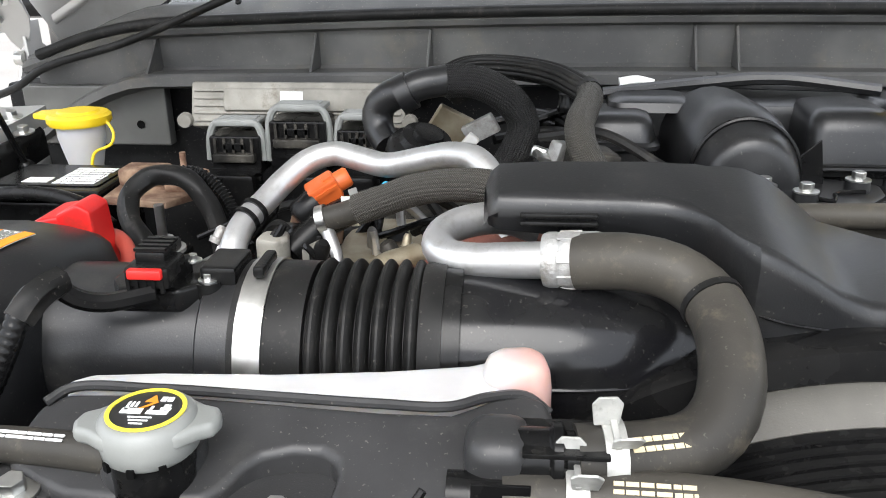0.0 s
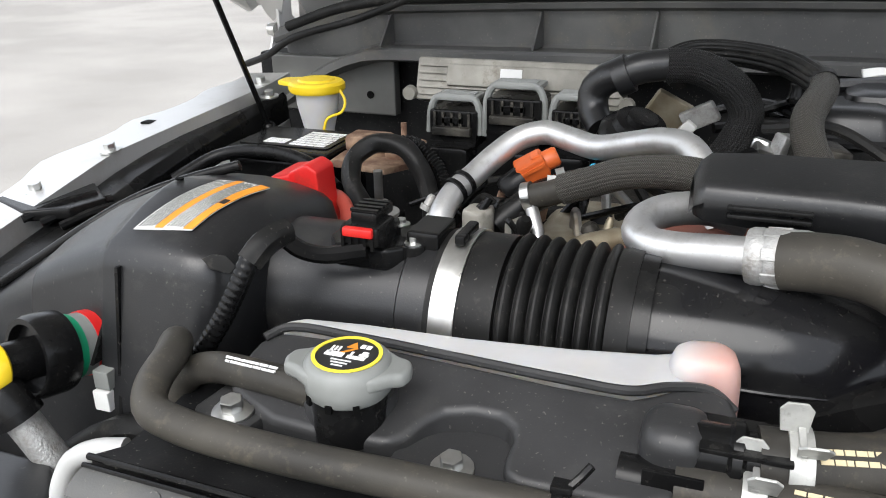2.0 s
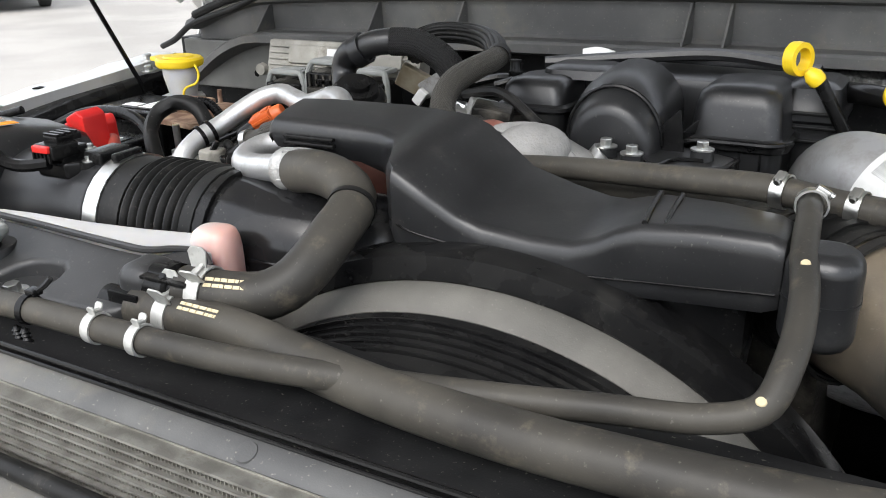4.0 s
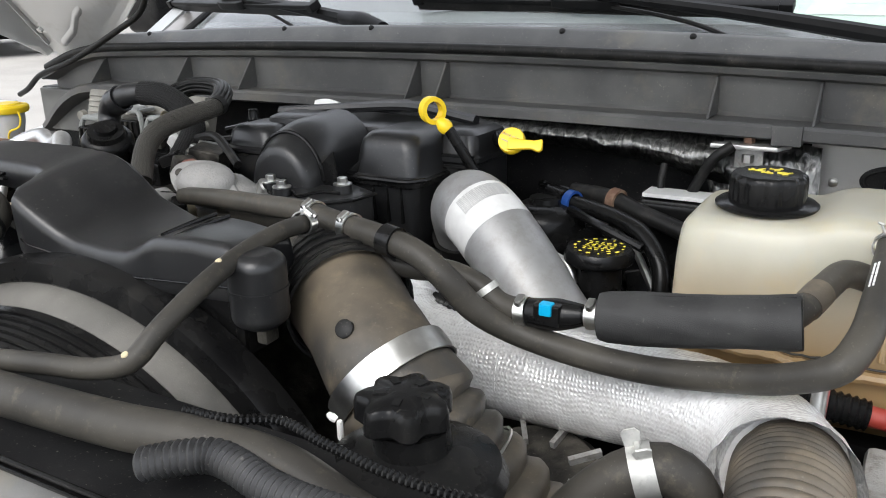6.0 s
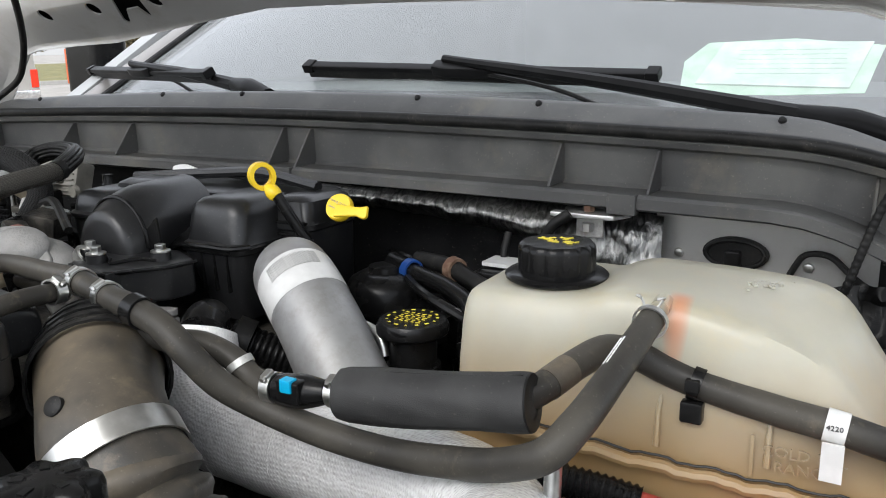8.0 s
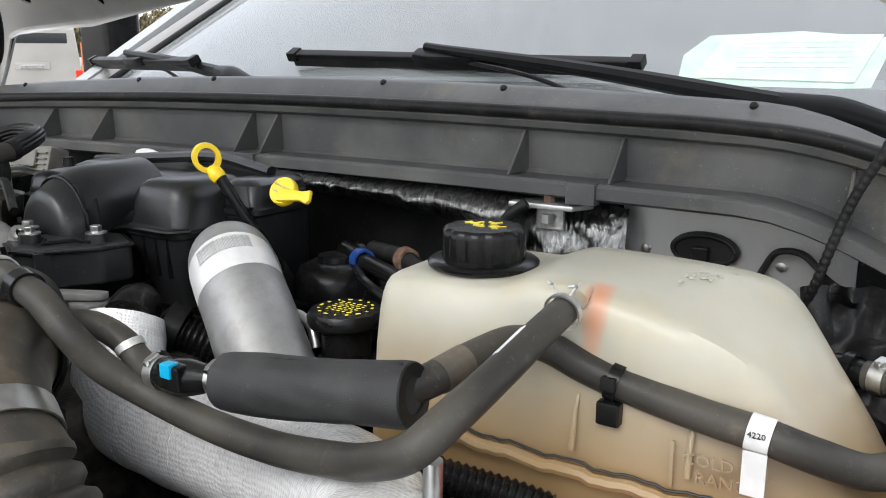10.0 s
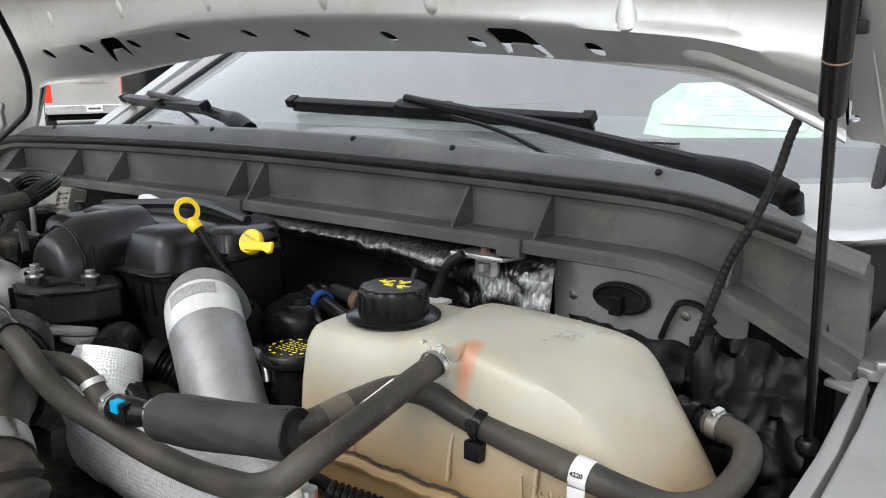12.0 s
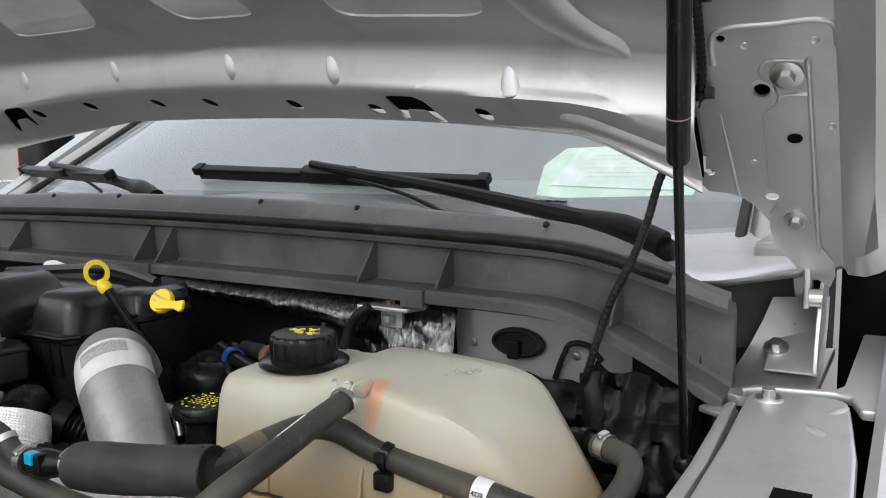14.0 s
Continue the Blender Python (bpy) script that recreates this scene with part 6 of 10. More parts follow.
plan = [(-0.2535, 0.318), (-0.251, 0.345), (-0.241, 0.3545), (-0.195, 0.357), (-0.136, 0.354), (-0.081, 0.351), (-0.046, 0.351), (-0.036, 0.356), (-0.027, 0.3615), (-0.010, 0.3655), (0.000, 0.362), (0.004, 0.35), (0.000, 0.335), (-0.010, 0.316), (-0.020, 0.298), (-0.030, 0.292), (-0.045, 0.2905), (-0.070, 0.290), (-0.086, 0.290), (-0.094, 0.2935), (-0.0955, 0.302), (-0.0945, 0.312), (-0.0965, 0.320), (-0.104, 0.325), (-0.118, 0.325), (-0.132, 0.3205), (-0.139, 0.313), (-0.1445, 0.302), (-0.152, 0.2955), (-0.188, 0.2935), (-0.215, 0.295), (-0.232, 0.301), (-0.246, 0.308)]
part("shield_body", slope(prism(bmesh.new(), plan, 1.235, 1.3185)), SHIELDING, sh, bevel=0.0062, segs=4)
rimpts = [(-0.2475, 0.345, 1.3175), (-0.239, 0.3545, 1.3205), (-0.195, 0.357, 1.3205), (-0.136, 0.354, 1.3205), (-0.081, 0.351, 1.3205), (-0.046, 0.351, 1.3205), (-0.029, 0.3605, 1.3205), (-0.010, 0.3655, 1.319), (0.002, 0.36, 1.313)]
part("edge_bead", T(rimpts, 0.0026, seg=8), SHIELDING, sh)
part("pocket_floor", B((-0.15, 0.284, 1.26), (-0.088, 0.330, 1.2975)), SHIELDING, sh, bevel=0.003)
bolt((-0.118, 0.2935, 1.2975), (0, -0.1, 1), 0.95)
bolt((-0.238, 0.2965, 1.301), (0, -0.1, 1), 1.0)
part("left_ear", prism(bmesh.new(), [(-0.262, 0.296), (-0.254, 0.285), (-0.225, 0.284), (-0.215, 0.325), (-0.258, 0.325)], 1.27, 1.3005), SHIELDING, sh, bevel=0.003)
part("outlet", L([(0.0, 0), (0.014, 0), (0.014, 0.018), (0.0165, 0.02), (0.0165, 0.024), (0.013, 0.026), (0.013, 0.05), (0, 0.05)], axis(X, (-0.018, 0.325, 1.312)), 20), SATIN, sh)
part("outlet_bulge", B((-0.038, 0.310, 1.285), (-0.006, 0.345, 1.3265)), SHIELDING, sh, bevel=0.0115, segs=5)
for k in range(3):
    part("outlet_rib", B((-0.012, 0.3105, 1.299 + 0.011 * k), (0.026, 0.3395, 1.3015 + 0.011 * k)), PLASTIC, sh, bevel=0.0006)
part("lower_outlet", L([(0.0, 0), (0.0115, 0), (0.0115, 0.045), (0, 0.045)], axis(X, (-0.045, 0.312, 1.299)), 20), SATIN, sh)
for k in range(2):
    part("outlet_rib", B((-0.034, 0.302 + 0.019 * k, 1.304), (-0.008, 0.304 + 0.019 * k, 1.3125)), PLASTIC, sh, bevel=0.0005)
part("neck_seat", L([(0, 0), (0.0195, 0), (0.0190, 0.010), (0.0188, 0.013), (0.0185, 0.027), (0, 0.027)], Matrix.Translation((-0.177, 0.309, 1.297)), 28), PLASTIC, sh)

part("cap_mound", L([(0, 0), (0.0245, 0), (0.0245, 0.012), (0.0225, 0.0165), (0.019, 0.018), (0, 0.018)], Matrix.Translation((-0.181, 0.3185, 1.2975)), 32), SHIELDING, sh)
pc = thing("pressure_cap", (-0.175, 0.308, 1.322), "grey two-eared pressure cap with a yellow-ringed warning label", "cap")
part("cap_body", L([(0, -0.009), (0.0192, -0.009), (0.0212, -0.007), (0.0220, -0.001), (0.0222, 0.004), (0.0212, 0.0078), (0.0192, 0.0098), (0.0172, 0.0104), (0, 0.0104)], Matrix.Translation((-0.177, 0.309, 1.3285)), 48), GREYPLASTIC, pc)
ears = [(0.0325, 0.0), (0.0305, 0.0075), (0.024, 0.010), (0.016, 0.0165), (0.0, 0.019), (-0.016, 0.0165), (-0.024, 0.010), (-0.0305, 0.0075), (-0.0325, 0.0), (-0.0305, -0.0075), (-0.024, -0.010), (-0.016, -0.0165), (0.0, -0.019), (0.016, -0.0165), (0.024, -0.010), (0.0305, -0.0075)]
part("finger_ear", prism(bmesh.new(), ears, -0.001, 0.0072, Matrix.Translation((-0.177, 0.309, 1.3285)) @ Matrix.Rotation(radians(8), 4, "Z")), GREYPLASTIC, pc, bevel=0.003, segs=3)
for k in range(3):
    a = radians(-125 + 35 * k)
    part("skirt_notch", B((0.0208, -0.0016, -0.0095), (0.0226, 0.0016, -0.0055), Matrix.Translation((-0.177, 0.309, 1.3285)) @ Matrix.Rotation(a, 4, "Z")), DARK, pc)
cm = Matrix.Translation((-0.177, 0.309, 1.3386)) @ Matrix.Diagonal((0.87, 0.87, 1, 1))
lbl = part("label_disc", L([(0, 0), (0.0198, 0), (0.0198, 0.0006), (0, 0.0006)], cm, 40), INK_BLACK, pc, "black round warning label")
part("yellow_ring", L([(0.0178, 0.0005), (0.0200, 0.0005), (0.0200, 0.0011), (0.0178, 0.0011), (0.0178, 0.0005)], cm, 40), INK_YELLOW, lbl, "yellow ring")
bm = bmesh.new()
prism(bm, [(-0.0035, 0.007), (0.0035, 0.007), (0.0, 0.0135)], 0.0006, 0.001, cm)
part("warning_triangle", bm, INK_ORANGE, lbl)
for x0, y0, x1, y1 in ((-0.0115, 0.002, -0.0103, 0.0065), (-0.0093, 0.002, -0.0081, 0.0065), (-0.0071, 0.002, -0.0059, 0.0065), (-0.0125, -0.004, -0.0015, 0.0005), (-0.0115, -0.0015, -0.0095, 0.0015), (0.001, -0.004, 0.012, -0.001), (0.0018, -0.001, 0.0032, 0.003), (0.007, 0.0, 0.0125, 0.002), (0.008, 0.002, 0.0115, 0.0048), (0.004, 0.0082, 0.0068, 0.012), (0.0076, 0.0082, 0.0104, 0.012)):
    part("pictogram", B((x0, y0, 0.0006), (x1, y1, 0.001), cm), INK_WHITE, lbl, smooth=False)
for k in range(3):
    part("text_line", print_bars(cm @ Matrix.Translation((0, -0.0072 - 0.0028 * k, 0.0006)), 0.013 - 0.003 * k, 0.0016, 1, 33 + k), INK_WHITE, lbl, smooth=False)
part("red_cross", prism(bmesh.new(), [(-0.004, 0.0), (-0.002, 0.0), (0.004, 0.006), (0.002, 0.006)], 0.0011, 0.0014, cm), INK_ORANGE, lbl)

hose("overflow_hose", [(-0.198, 0.312, 1.312), (-0.235, 0.316, 1.312), (-0.265, 0.320, 1.309), (-0.284, 0.322, 1.300), (-0.292, 0.325, 1.285), (-0.298, 0.33, 1.25)], 0.0088, RUBBER, "short grey rubber overflow hose below the pressure cap", bars=[(0.28, (0, -0.4, 1), 0.035, 31)], barmat=INK_WHITE)
FRONT = [(-0.330, 0.345, 1.25), (-0.306, 0.336, 1.295), (-0.292, 0.325, 1.317), (-0.283, 0.308, 1.319), (-0.281, 0.290, 1.313), (-0.272, 0.276, 1.309), (-0.25, 0.269, 1.308), (-0.19, 0.266, 1.307), (-0.13, 0.266, 1.308), (-0.06, 0.266, 1.309), (0.0, 0.266, 1.309), (0.05, 0.267, 1.309),
         (0.10, 0.270, 1.309), (0.18, 0.280, 1.311), (0.24, 0.288, 1.314), (0.30, 0.297, 1.318), (0.345, 0.304, 1.321), (0.366, 0.311, 1.328), (0.373, 0.329, 1.343), (0.374, 0.365, 1.357), (0.369, 0.414, 1.365), (0.367, 0.461, 1.368), (0.365, 0.501, 1.364)]
fch = hose("front_coolant_hose", FRONT, 0.0082, RUBBER, "long grey-brown rubber coolant hose along the radiator top", radii=[(0, 0.0094), (0.25, 0.0088), (0.55, 0.0082), (0.75, 0.0072), (1, 0.0072)])
for u in (0.10, 0.795, 0.89):
    p, d = along(FRONT, u)
    part("paint_dab", L([(0, 0), (0.0026, 0), (0.0022, 0.0008), (0, 0.001)], axis((0, -0.5, 0.86), p + Vector((0, -0.0036, 0.0063))), 9), INK_TAN, fch, "small tan paint dab")
for x in (-0.003, 0.033):
    spring_clamp((x, 0.2662, 1.309), X, 0.0088, (0.0, 0.1, 1), 0.0064, 0.6)
part("joiner", L([(0.0, -0.012), (0.0078, -0.012), (0.0078, 0.012), (0, 0.012)], axis(X, (0.015, 0.2662, 1.309)), 16), SATIN, thing("hose_joiner", (0.015, 0.266, 1.301), "black plastic joiner between two hose ends", "joiner"))
tie = thing("hose_clip", (-0.063, 0.266, 1.288), "black plastic push-in hose clip", "clip")
part("loop", ring_band((-0.063, 0.266, 1.309), (1, 0.12, 0), 0.0086, 0.0046, 0.0013), SATIN, tie)
part("head", B((-0.0665, 0.267, 1.3172), (-0.0575, 0.2745, 1.3215)), SATIN, tie, bevel=0.001)
for k in range(2):
    part("push_pin", L([(0, 0), (0.0017, 0)] + [(r, 0.0028 * j + o) for j in range(5) for r, o in ((0.0017, 0.0006), (0.0031, 0.0009), (0.0017, 0.0024))] + [(0.0012, 0.0145), (0, 0.0145)], axis((0, -0.15, 1), (-0.067 + 0.0075 * k, 0.2590, 1.2865)), 10), SATIN, tie)
part("tail", T([(-0.059, 0.271, 1.320), (-0.055, 0.2745, 1.3235), (-0.0515, 0.277, 1.328)], 0.0019, seg=6), SATIN, tie)
SIDE = "left"
BIGS = [(0.018, 0.444, 1.360), (0.045, 0.436, 1.364), (0.066, 0.430, 1.362), (0.080, 0.424, 1.356), (0.088, 0.408, 1.350), (0.090, 0.386, 1.343), (0.088, 0.364, 1.331), (0.081, 0.349, 1.320), (0.068, 0.339, 1.313), (0.050, 0.333, 1.311), (0.028, 0.327, 1.312), (0.012, 0.325, 1.312)]
hose("radiator_hose", BIGS, 0.0160, RUBBER, "thick grey-brown S-shaped rubber coolant hose", seg=24, bars=[(0.86, (0, -0.6, 0.8), 0.03, 33)])
p, d = along(BIGS, 0.36)
hc = thing("hose_joint_ring", p, "moulded seam ring on the thick coolant hose", "ring")
part("ring", ring_band(p, d, 0.0159, 0.004, 0.0012), BLACK_RUBBER, hc)
spring_clamp((0.028, 0.3275, 1.312), (1, 0.1, 0), 0.0164, (-0.1, -0.4, 1), 0.010, 1.35)
FAT = [(-0.02, 0.312, 1.299), (0.01, 0.312, 1.300), (0.035, 0.310, 1.302), (0.065, 0.306, 1.304), (0.10, 0.298, 1.3055), (0.14, 0.288, 1.306), (0.20, 0.277, 1.307), (0.27, 0.271, 1.308), (0.33, 0.271, 1.309), (0.40, 0.274, 1.310), (0.45, 0.280, 1.311), (0.50, 0.285, 1.306), (0.545, 0.283, 1.292), (0.59, 0.295, 1.268), (0.62, 0.325, 1.245), (0.632, 0.365, 1.232), (0.634, 0.40, 1.232)]
hose("lower_coolant_hose", FAT, 0.0134, RUBBER, "thick dark rubber coolant hose crossing behind the radiator", seg=24, bars=[(0.09, (0, -0.5, 0.85), 0.035, 35)])
spring_clamp((0.012, 0.312, 1.300), (1, 0.0, 0), 0.0138, (-0.2, -0.2, 1), 0.010, 1.35)

SIDE = "left"
# ---- refrigerant pipes ----
ac = thing("refrigerant_pipe", (-0.23, 0.56, 1.22), "bright bent aluminium refrigerant pipe with a black clip", "pipe")
ACP = [(-0.226, 0.548, 1.24), (-0.229, 0.558, 1.28), (-0.230, 0.575, 1.308), (-0.227, 0.598, 1.323), (-0.217, 0.622, 1.333), (-0.204, 0.643, 1.346), (-0.187, 0.660, 1.358), (-0.166, 0.665, 1.363), (-0.145, 0.657, 1.361), (-0.120, 0.645, 1.359), (-0.092, 0.632, 1.367), (-0.065, 0.615, 1.376), (-0.045, 0.60, 1.376), (-0.03, 0.58, 1.36), (-0.02, 0.56, 1.33)]
part("pipe_wall", T(ACP, 0.0102, seg=20), ALU, ac)
p, d = along(ACP, 0.27)
for o in (-0.006, 0.006):
    part("clip_ring", ring_band(p + d * o, d, 0.0102, 0.004, 0.0018), SATIN, ac)
sp = thing("suction_pipe", (-0.03, 0.46, 1.33), "polished aluminium pipe bend crimped onto a rubber hose", "pipe")
SPP = [(0.0, 0.520, 1.352), (-0.022, 0.522, 1.358), (-0.045, 0.515, 1.3585), (-0.060, 0.502, 1.356), (-0.064, 0.486, 1.352), (-0.056, 0.472, 1.350), (-0.040, 0.464, 1.351), (-0.018, 0.456, 1.355), (0.0, 0.450, 1.358), (0.012, 0.447, 1.3595)]
part("pipe_wall", T(SPP, 0.0108, seg=20, step=0.004), ALU, sp)
part("crimp_sleeve", L([(0.011, 0), (0.0150, 0.0), (0.0162, 0.003), (0.0162, 0.008), (0.0150, 0.010), (0.0162, 0.012), (0.0162, 0.018), (0.0150, 0.020), (0.0162, 0.022), (0.0162, 0.030), (0.0155, 0.033), (0.0135, 0.033)], axis((1, -0.17, 0.10), (0.0, 0.4505, 1.358)), 24), CAST, sp, "dull stained crimp sleeve")
for k in range(7):
    part("crimp_dent", B((0.0152, -0.0035, 0.009), (0.0168, 0.0035, 0.022), axis((1, -0.17, 0.10), (0.0, 0.4505, 1.358)) @ Matrix.Rotation(2 * math.pi * k / 7, 4, "Z")), CAST, sp, bevel=0.0006)
br = thing("braided_hose", (-0.15, 0.60, 1.29), "hose in a dusty braided sleeve with a bent metal end", "hose")
BRP = [(-0.138, 0.602, 1.335), (-0.115, 0.600, 1.344), (-0.091, 0.592, 1.355), (-0.058, 0.577, 1.364), (-0.030, 0.564, 1.366), (0.0, 0.555, 1.357)]
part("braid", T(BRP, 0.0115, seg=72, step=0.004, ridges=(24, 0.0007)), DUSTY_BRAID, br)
part("rubber_end", T([(-0.168, 0.604, 1.325), (-0.15, 0.604, 1.330), (-0.13, 0.602, 1.338)], 0.0098, seg=16), RUBBER, br)
part("bent_tube", T([(-0.150, 0.575, 1.27), (-0.152, 0.585, 1.30), (-0.160, 0.598, 1.316), (-0.166, 0.606, 1.325), (-0.160, 0.604, 1.328)], 0.0055, seg=12), ALU, br)
part("ferrule", ring_band((-0.165, 0.604, 1.326), (1, 0, 0.3), 0.0098, 0.007, 0.0018), STEEL, br)

# ---- injector wiring, orange plug, castings between the pipes ----
op = thing("orange_connector", (-0.178, 0.645, 1.31), "orange high-voltage style plug with a black socket", "connector")
m = Matrix.Translation((-0.171, 0.640, 1.339)) @ Euler((radians(10), radians(-28), radians(20))).to_matrix().to_4x4()
part("plug_shell", B((-0.014, -0.011, -0.0095), (0.012, 0.011, 0.0095), m), ORANGE, op, bevel=0.003)
part("plug_nose", L([(0, 0), (0.0085, 0), (0.0085, 0.010), (0.007, 0.012), (0, 0.012)], axis((0.88, 0.3, 0.45), m @ Vector((0.011, 0, 0))), 16), ORANGE, op)
part("plug_rib", B((-0.013, -0.013, 0.002), (0.010, -0.010, 0.005), m), ORANGE, op)
part("yellow_pin", B((0.002, -0.006, 0.007), (0.010, 0.004, 0.011), m), ORANGE, op, bevel=0.001)
part("socket", L([(0, 0), (0.013, 0), (0.013, 0.016), (0.010, 0.020), (0, 0.02)], axis((-0.7, -0.5, -0.55), m @ Vector((-0.012, -0.004, -0.004))), 16), PLASTIC, op)
SIDE = "across"
eng = thing("engine_block", (0.05, 0.62, 1.0), "grimy engine castings, brackets and rails between the pipes", "engine")
part("block", B((-0.20, 0.56, 1.0), (0.42, 0.90, 1.255)), ENGINE, eng, bevel=0.02)
part("valve_cover", B((-0.17, 0.60, 1.24), (0.02, 0.74, 1.285)), TAN_METAL, eng, "tan stained casting", bevel=0.015, segs=3)
part("rail", T([(-0.20, 0.585, 1.262), (-0.12, 0.585, 1.27), (-0.06, 0.575, 1.285), (-0.02, 0.57, 1.29)], 0.016, seg=14), TAN_METAL, eng, "tan stained pipe")
part("red_manifold", T([(-0.08, 0.56, 1.28), (-0.05, 0.56, 1.30), (-0.02, 0.57, 1.315), (0.02, 0.585, 1.315)], 0.026, seg=16), DARKRED, eng, "dull red casting")
part("cross_tube", T([(-0.125, 0.555, 1.28), (-0.12, 0.575, 1.295), (-0.09, 0.60, 1.30)], 0.010, seg=12), TAN_METAL, eng)
part("bracket", prism(bmesh.new(), [(-0.214, 0.580), (-0.196, 0.574), (-0.188, 0.585), (-0.192, 0.602), (-0.212, 0.60)], 1.25, 1.318), DUSTYCAST, eng, bevel=0.004)
part("bracket", prism(bmesh.new(), [(-0.178, 0.578), (-0.166, 0.575), (-0.160, 0.59), (-0.168, 0.602)], 1.24, 1.312), DUSTYCAST, eng, bevel=0.003)
part("coil_pack", B((-0.205, 0.598, 1.27), (-0.165, 0.63, 1.315)), PLASTIC, eng, bevel=0.004)
part("taped_wire", T([(-0.19, 0.60, 1.30), (-0.165, 0.615, 1.32), (-0.14, 0.625, 1.33), (-0.11, 0.64, 1.335)], 0.012, seg=12), PLASTIC, eng)
part("white_tag", B((-0.152, 0.612, 1.333), (-0.140, 0.614, 1.342)), LABEL, eng)
part("blue_dot", L([(0, 0), (0.004, 0), (0.004, 0.006), (0, 0.006)], axis((0.2, -1, 0.4), (-0.122, 0.648, 1.340)), 12), BLUE, eng)
part("ring_clamp", ring_band((-0.142, 0.628, 1.33), (1, 0.3, 0.3), 0.0125, 0.007, 0.002), GREYPLASTIC, eng)
rnd = random.Random(57)
for k in range(46):
    c = Vector((rnd.uniform(-0.26, -0.02), rnd.uniform(0.565, 0.70), rnd.uniform(1.275, 1.312)))
    if abs(c.x + 0.10) < 0.05 and c.y < 0.60:
        continue
    q = rnd.random()
    mm = Matrix.Translation(c) @ Euler((rnd.uniform(-0.5, 0.5), rnd.uniform(-0.5, 0.5), rnd.uniform(0, 3))).to_matrix().to_4x4()
    mt = rnd.choice((PLASTIC, PLASTIC, SATIN, DUSTYCAST, CAST, TAN_METAL, RUSTY, ENGINE))
    h = rnd.uniform(0.012, 0.026)
    r0 = rnd.uniform(0.004, 0.009)
    if q < 0.4:
        part("fitting", L([(0, 0), (r0, 0), (r0 * 1.1, h * 0.3), (r0 * 0.8, h * 0.35), (r0 * 0.8, h * 0.8), (r0 * 0.5, h), (0, h)], mm, 12), mt, eng)
    elif q < 0.7:
        part("fitting", prism(bmesh.new(), rrect(r0 * 2.4, r0 * 1.7, r0 * 0.5), 0, h * 0.8, mm), mt, eng, bevel=0.0015)
    else:
        part("wire", T([c, c + Vector((rnd.uniform(-0.03, 0.03), rnd.uniform(-0.02, 0.03), 0.018)), c + Vector((rnd.uniform(-0.06, 0.06), rnd.uniform(-0.02, 0.05), -0.01))], rnd.uniform(0.002, 0.005), seg=8), rnd.choice((BLACK_RUBBER, BLACK_RUBBER, SATIN, ALU)), eng)
rnd = random.Random(7)
for k in range(26):
    c = Vector((rnd.uniform(-0.30, -0.05), rnd.uniform(0.62, 0.82), rnd.uniform(1.19, 1.275)))
    s = Vector((rnd.uniform(0.008, 0.022), rnd.uniform(0.008, 0.022), rnd.uniform(0.008, 0.02)))
    mm = Matrix.Translation(c) @ Euler((rnd.uniform(-0.5, 0.5), rnd.uniform(-0.5, 0.5), rnd.uniform(0, 3))).to_matrix().to_4x4()
    part("bracket", B(-s, s, mm), rnd.choice((PLASTIC, PLASTIC, ENGINE, CAST)), eng, bevel=0.003)
for k in range(9):
    a = Vector((rnd.uniform(-0.3, -0.15), rnd.uniform(0.6, 0.8), rnd.uniform(1.2, 1.28)))
    part("wire", T([a, a + Vector((0.05, rnd.uniform(-0.03, 0.03), rnd.uniform(0.0, 0.035))), a + Vector((0.11, rnd.uniform(-0.04, 0.04), rnd.uniform(-0.02, 0.02)))], rnd.uniform(0.003, 0.007), seg=8), BLACK_RUBBER, eng)

SIDE = "left"
# ---- large crankcase hoses at the back ----
vent = thing("vent_hose", (-0.13, 0.75, 1.33), "fat black vent hose in a woven sleeve arching to the firewall", "hose")
VH = [(-0.082, 0.756, 1.408), (-0.058, 0.762, 1.407), (-0.036, 0.766, 1.398), (-0.018, 0.768, 1.383), (-0.010, 0.766, 1.365), (-0.016, 0.758, 1.345), (-0.026, 0.752, 1.328)]
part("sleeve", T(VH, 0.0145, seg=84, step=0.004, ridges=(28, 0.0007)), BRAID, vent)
part("smooth_cuff", T([(-0.122, 0.749, 1.396), (-0.105, 0.750, 1.405), (-0.078, 0.757, 1.409)], 0.0140, seg=20), RESIN, vent)
part("cuff_ring", ring_band((-0.118, 0.7495, 1.398), (1, 0.05, 0.5), 0.0146, 0.014, 0.003), RESIN, vent)
part("elbow", T([(-0.118, 0.7495, 1.400), (-0.133, 0.752, 1.394), (-0.144, 0.755, 1.381), (-0.143, 0.75, 1.365), (-0.132, 0.735, 1.352)], 0.0140, seg=18, radii=[(0, 0.0145), (0.5, 0.0145), (1, 0.013)]), RESIN, vent)
oilsep = thing("oil_separator", (-0.10, 0.74, 1.27), "black round oil separator with a ribbed body", "oil separator")
part("bowl", L([(0, 0), (0.026, 0), (0.029, 0.008), (0.029, 0.024), (0.032, 0.026), (0.032, 0.032), (0.028, 0.038), (0.024, 0.040), (0.022, 0.046), (0.014, 0.047), (0.013, 0.052), (0, 0.053)], axis((0.35, -0.35, 1), (-0.1071, 0.7150, 1.3277)), 24), PLASTIC, oilsep)
for k in range(10):
    a = 2 * math.pi * k / 10
    part("rib", B((0.026, -0.002, 0.004), (0.032, 0.002, 0.026), axis((0.35, -0.35, 1), (-0.1071, 0.7150, 1.3277)) @ Matrix.Rotation(a, 4, "Z")), PLASTIC, oilsep)
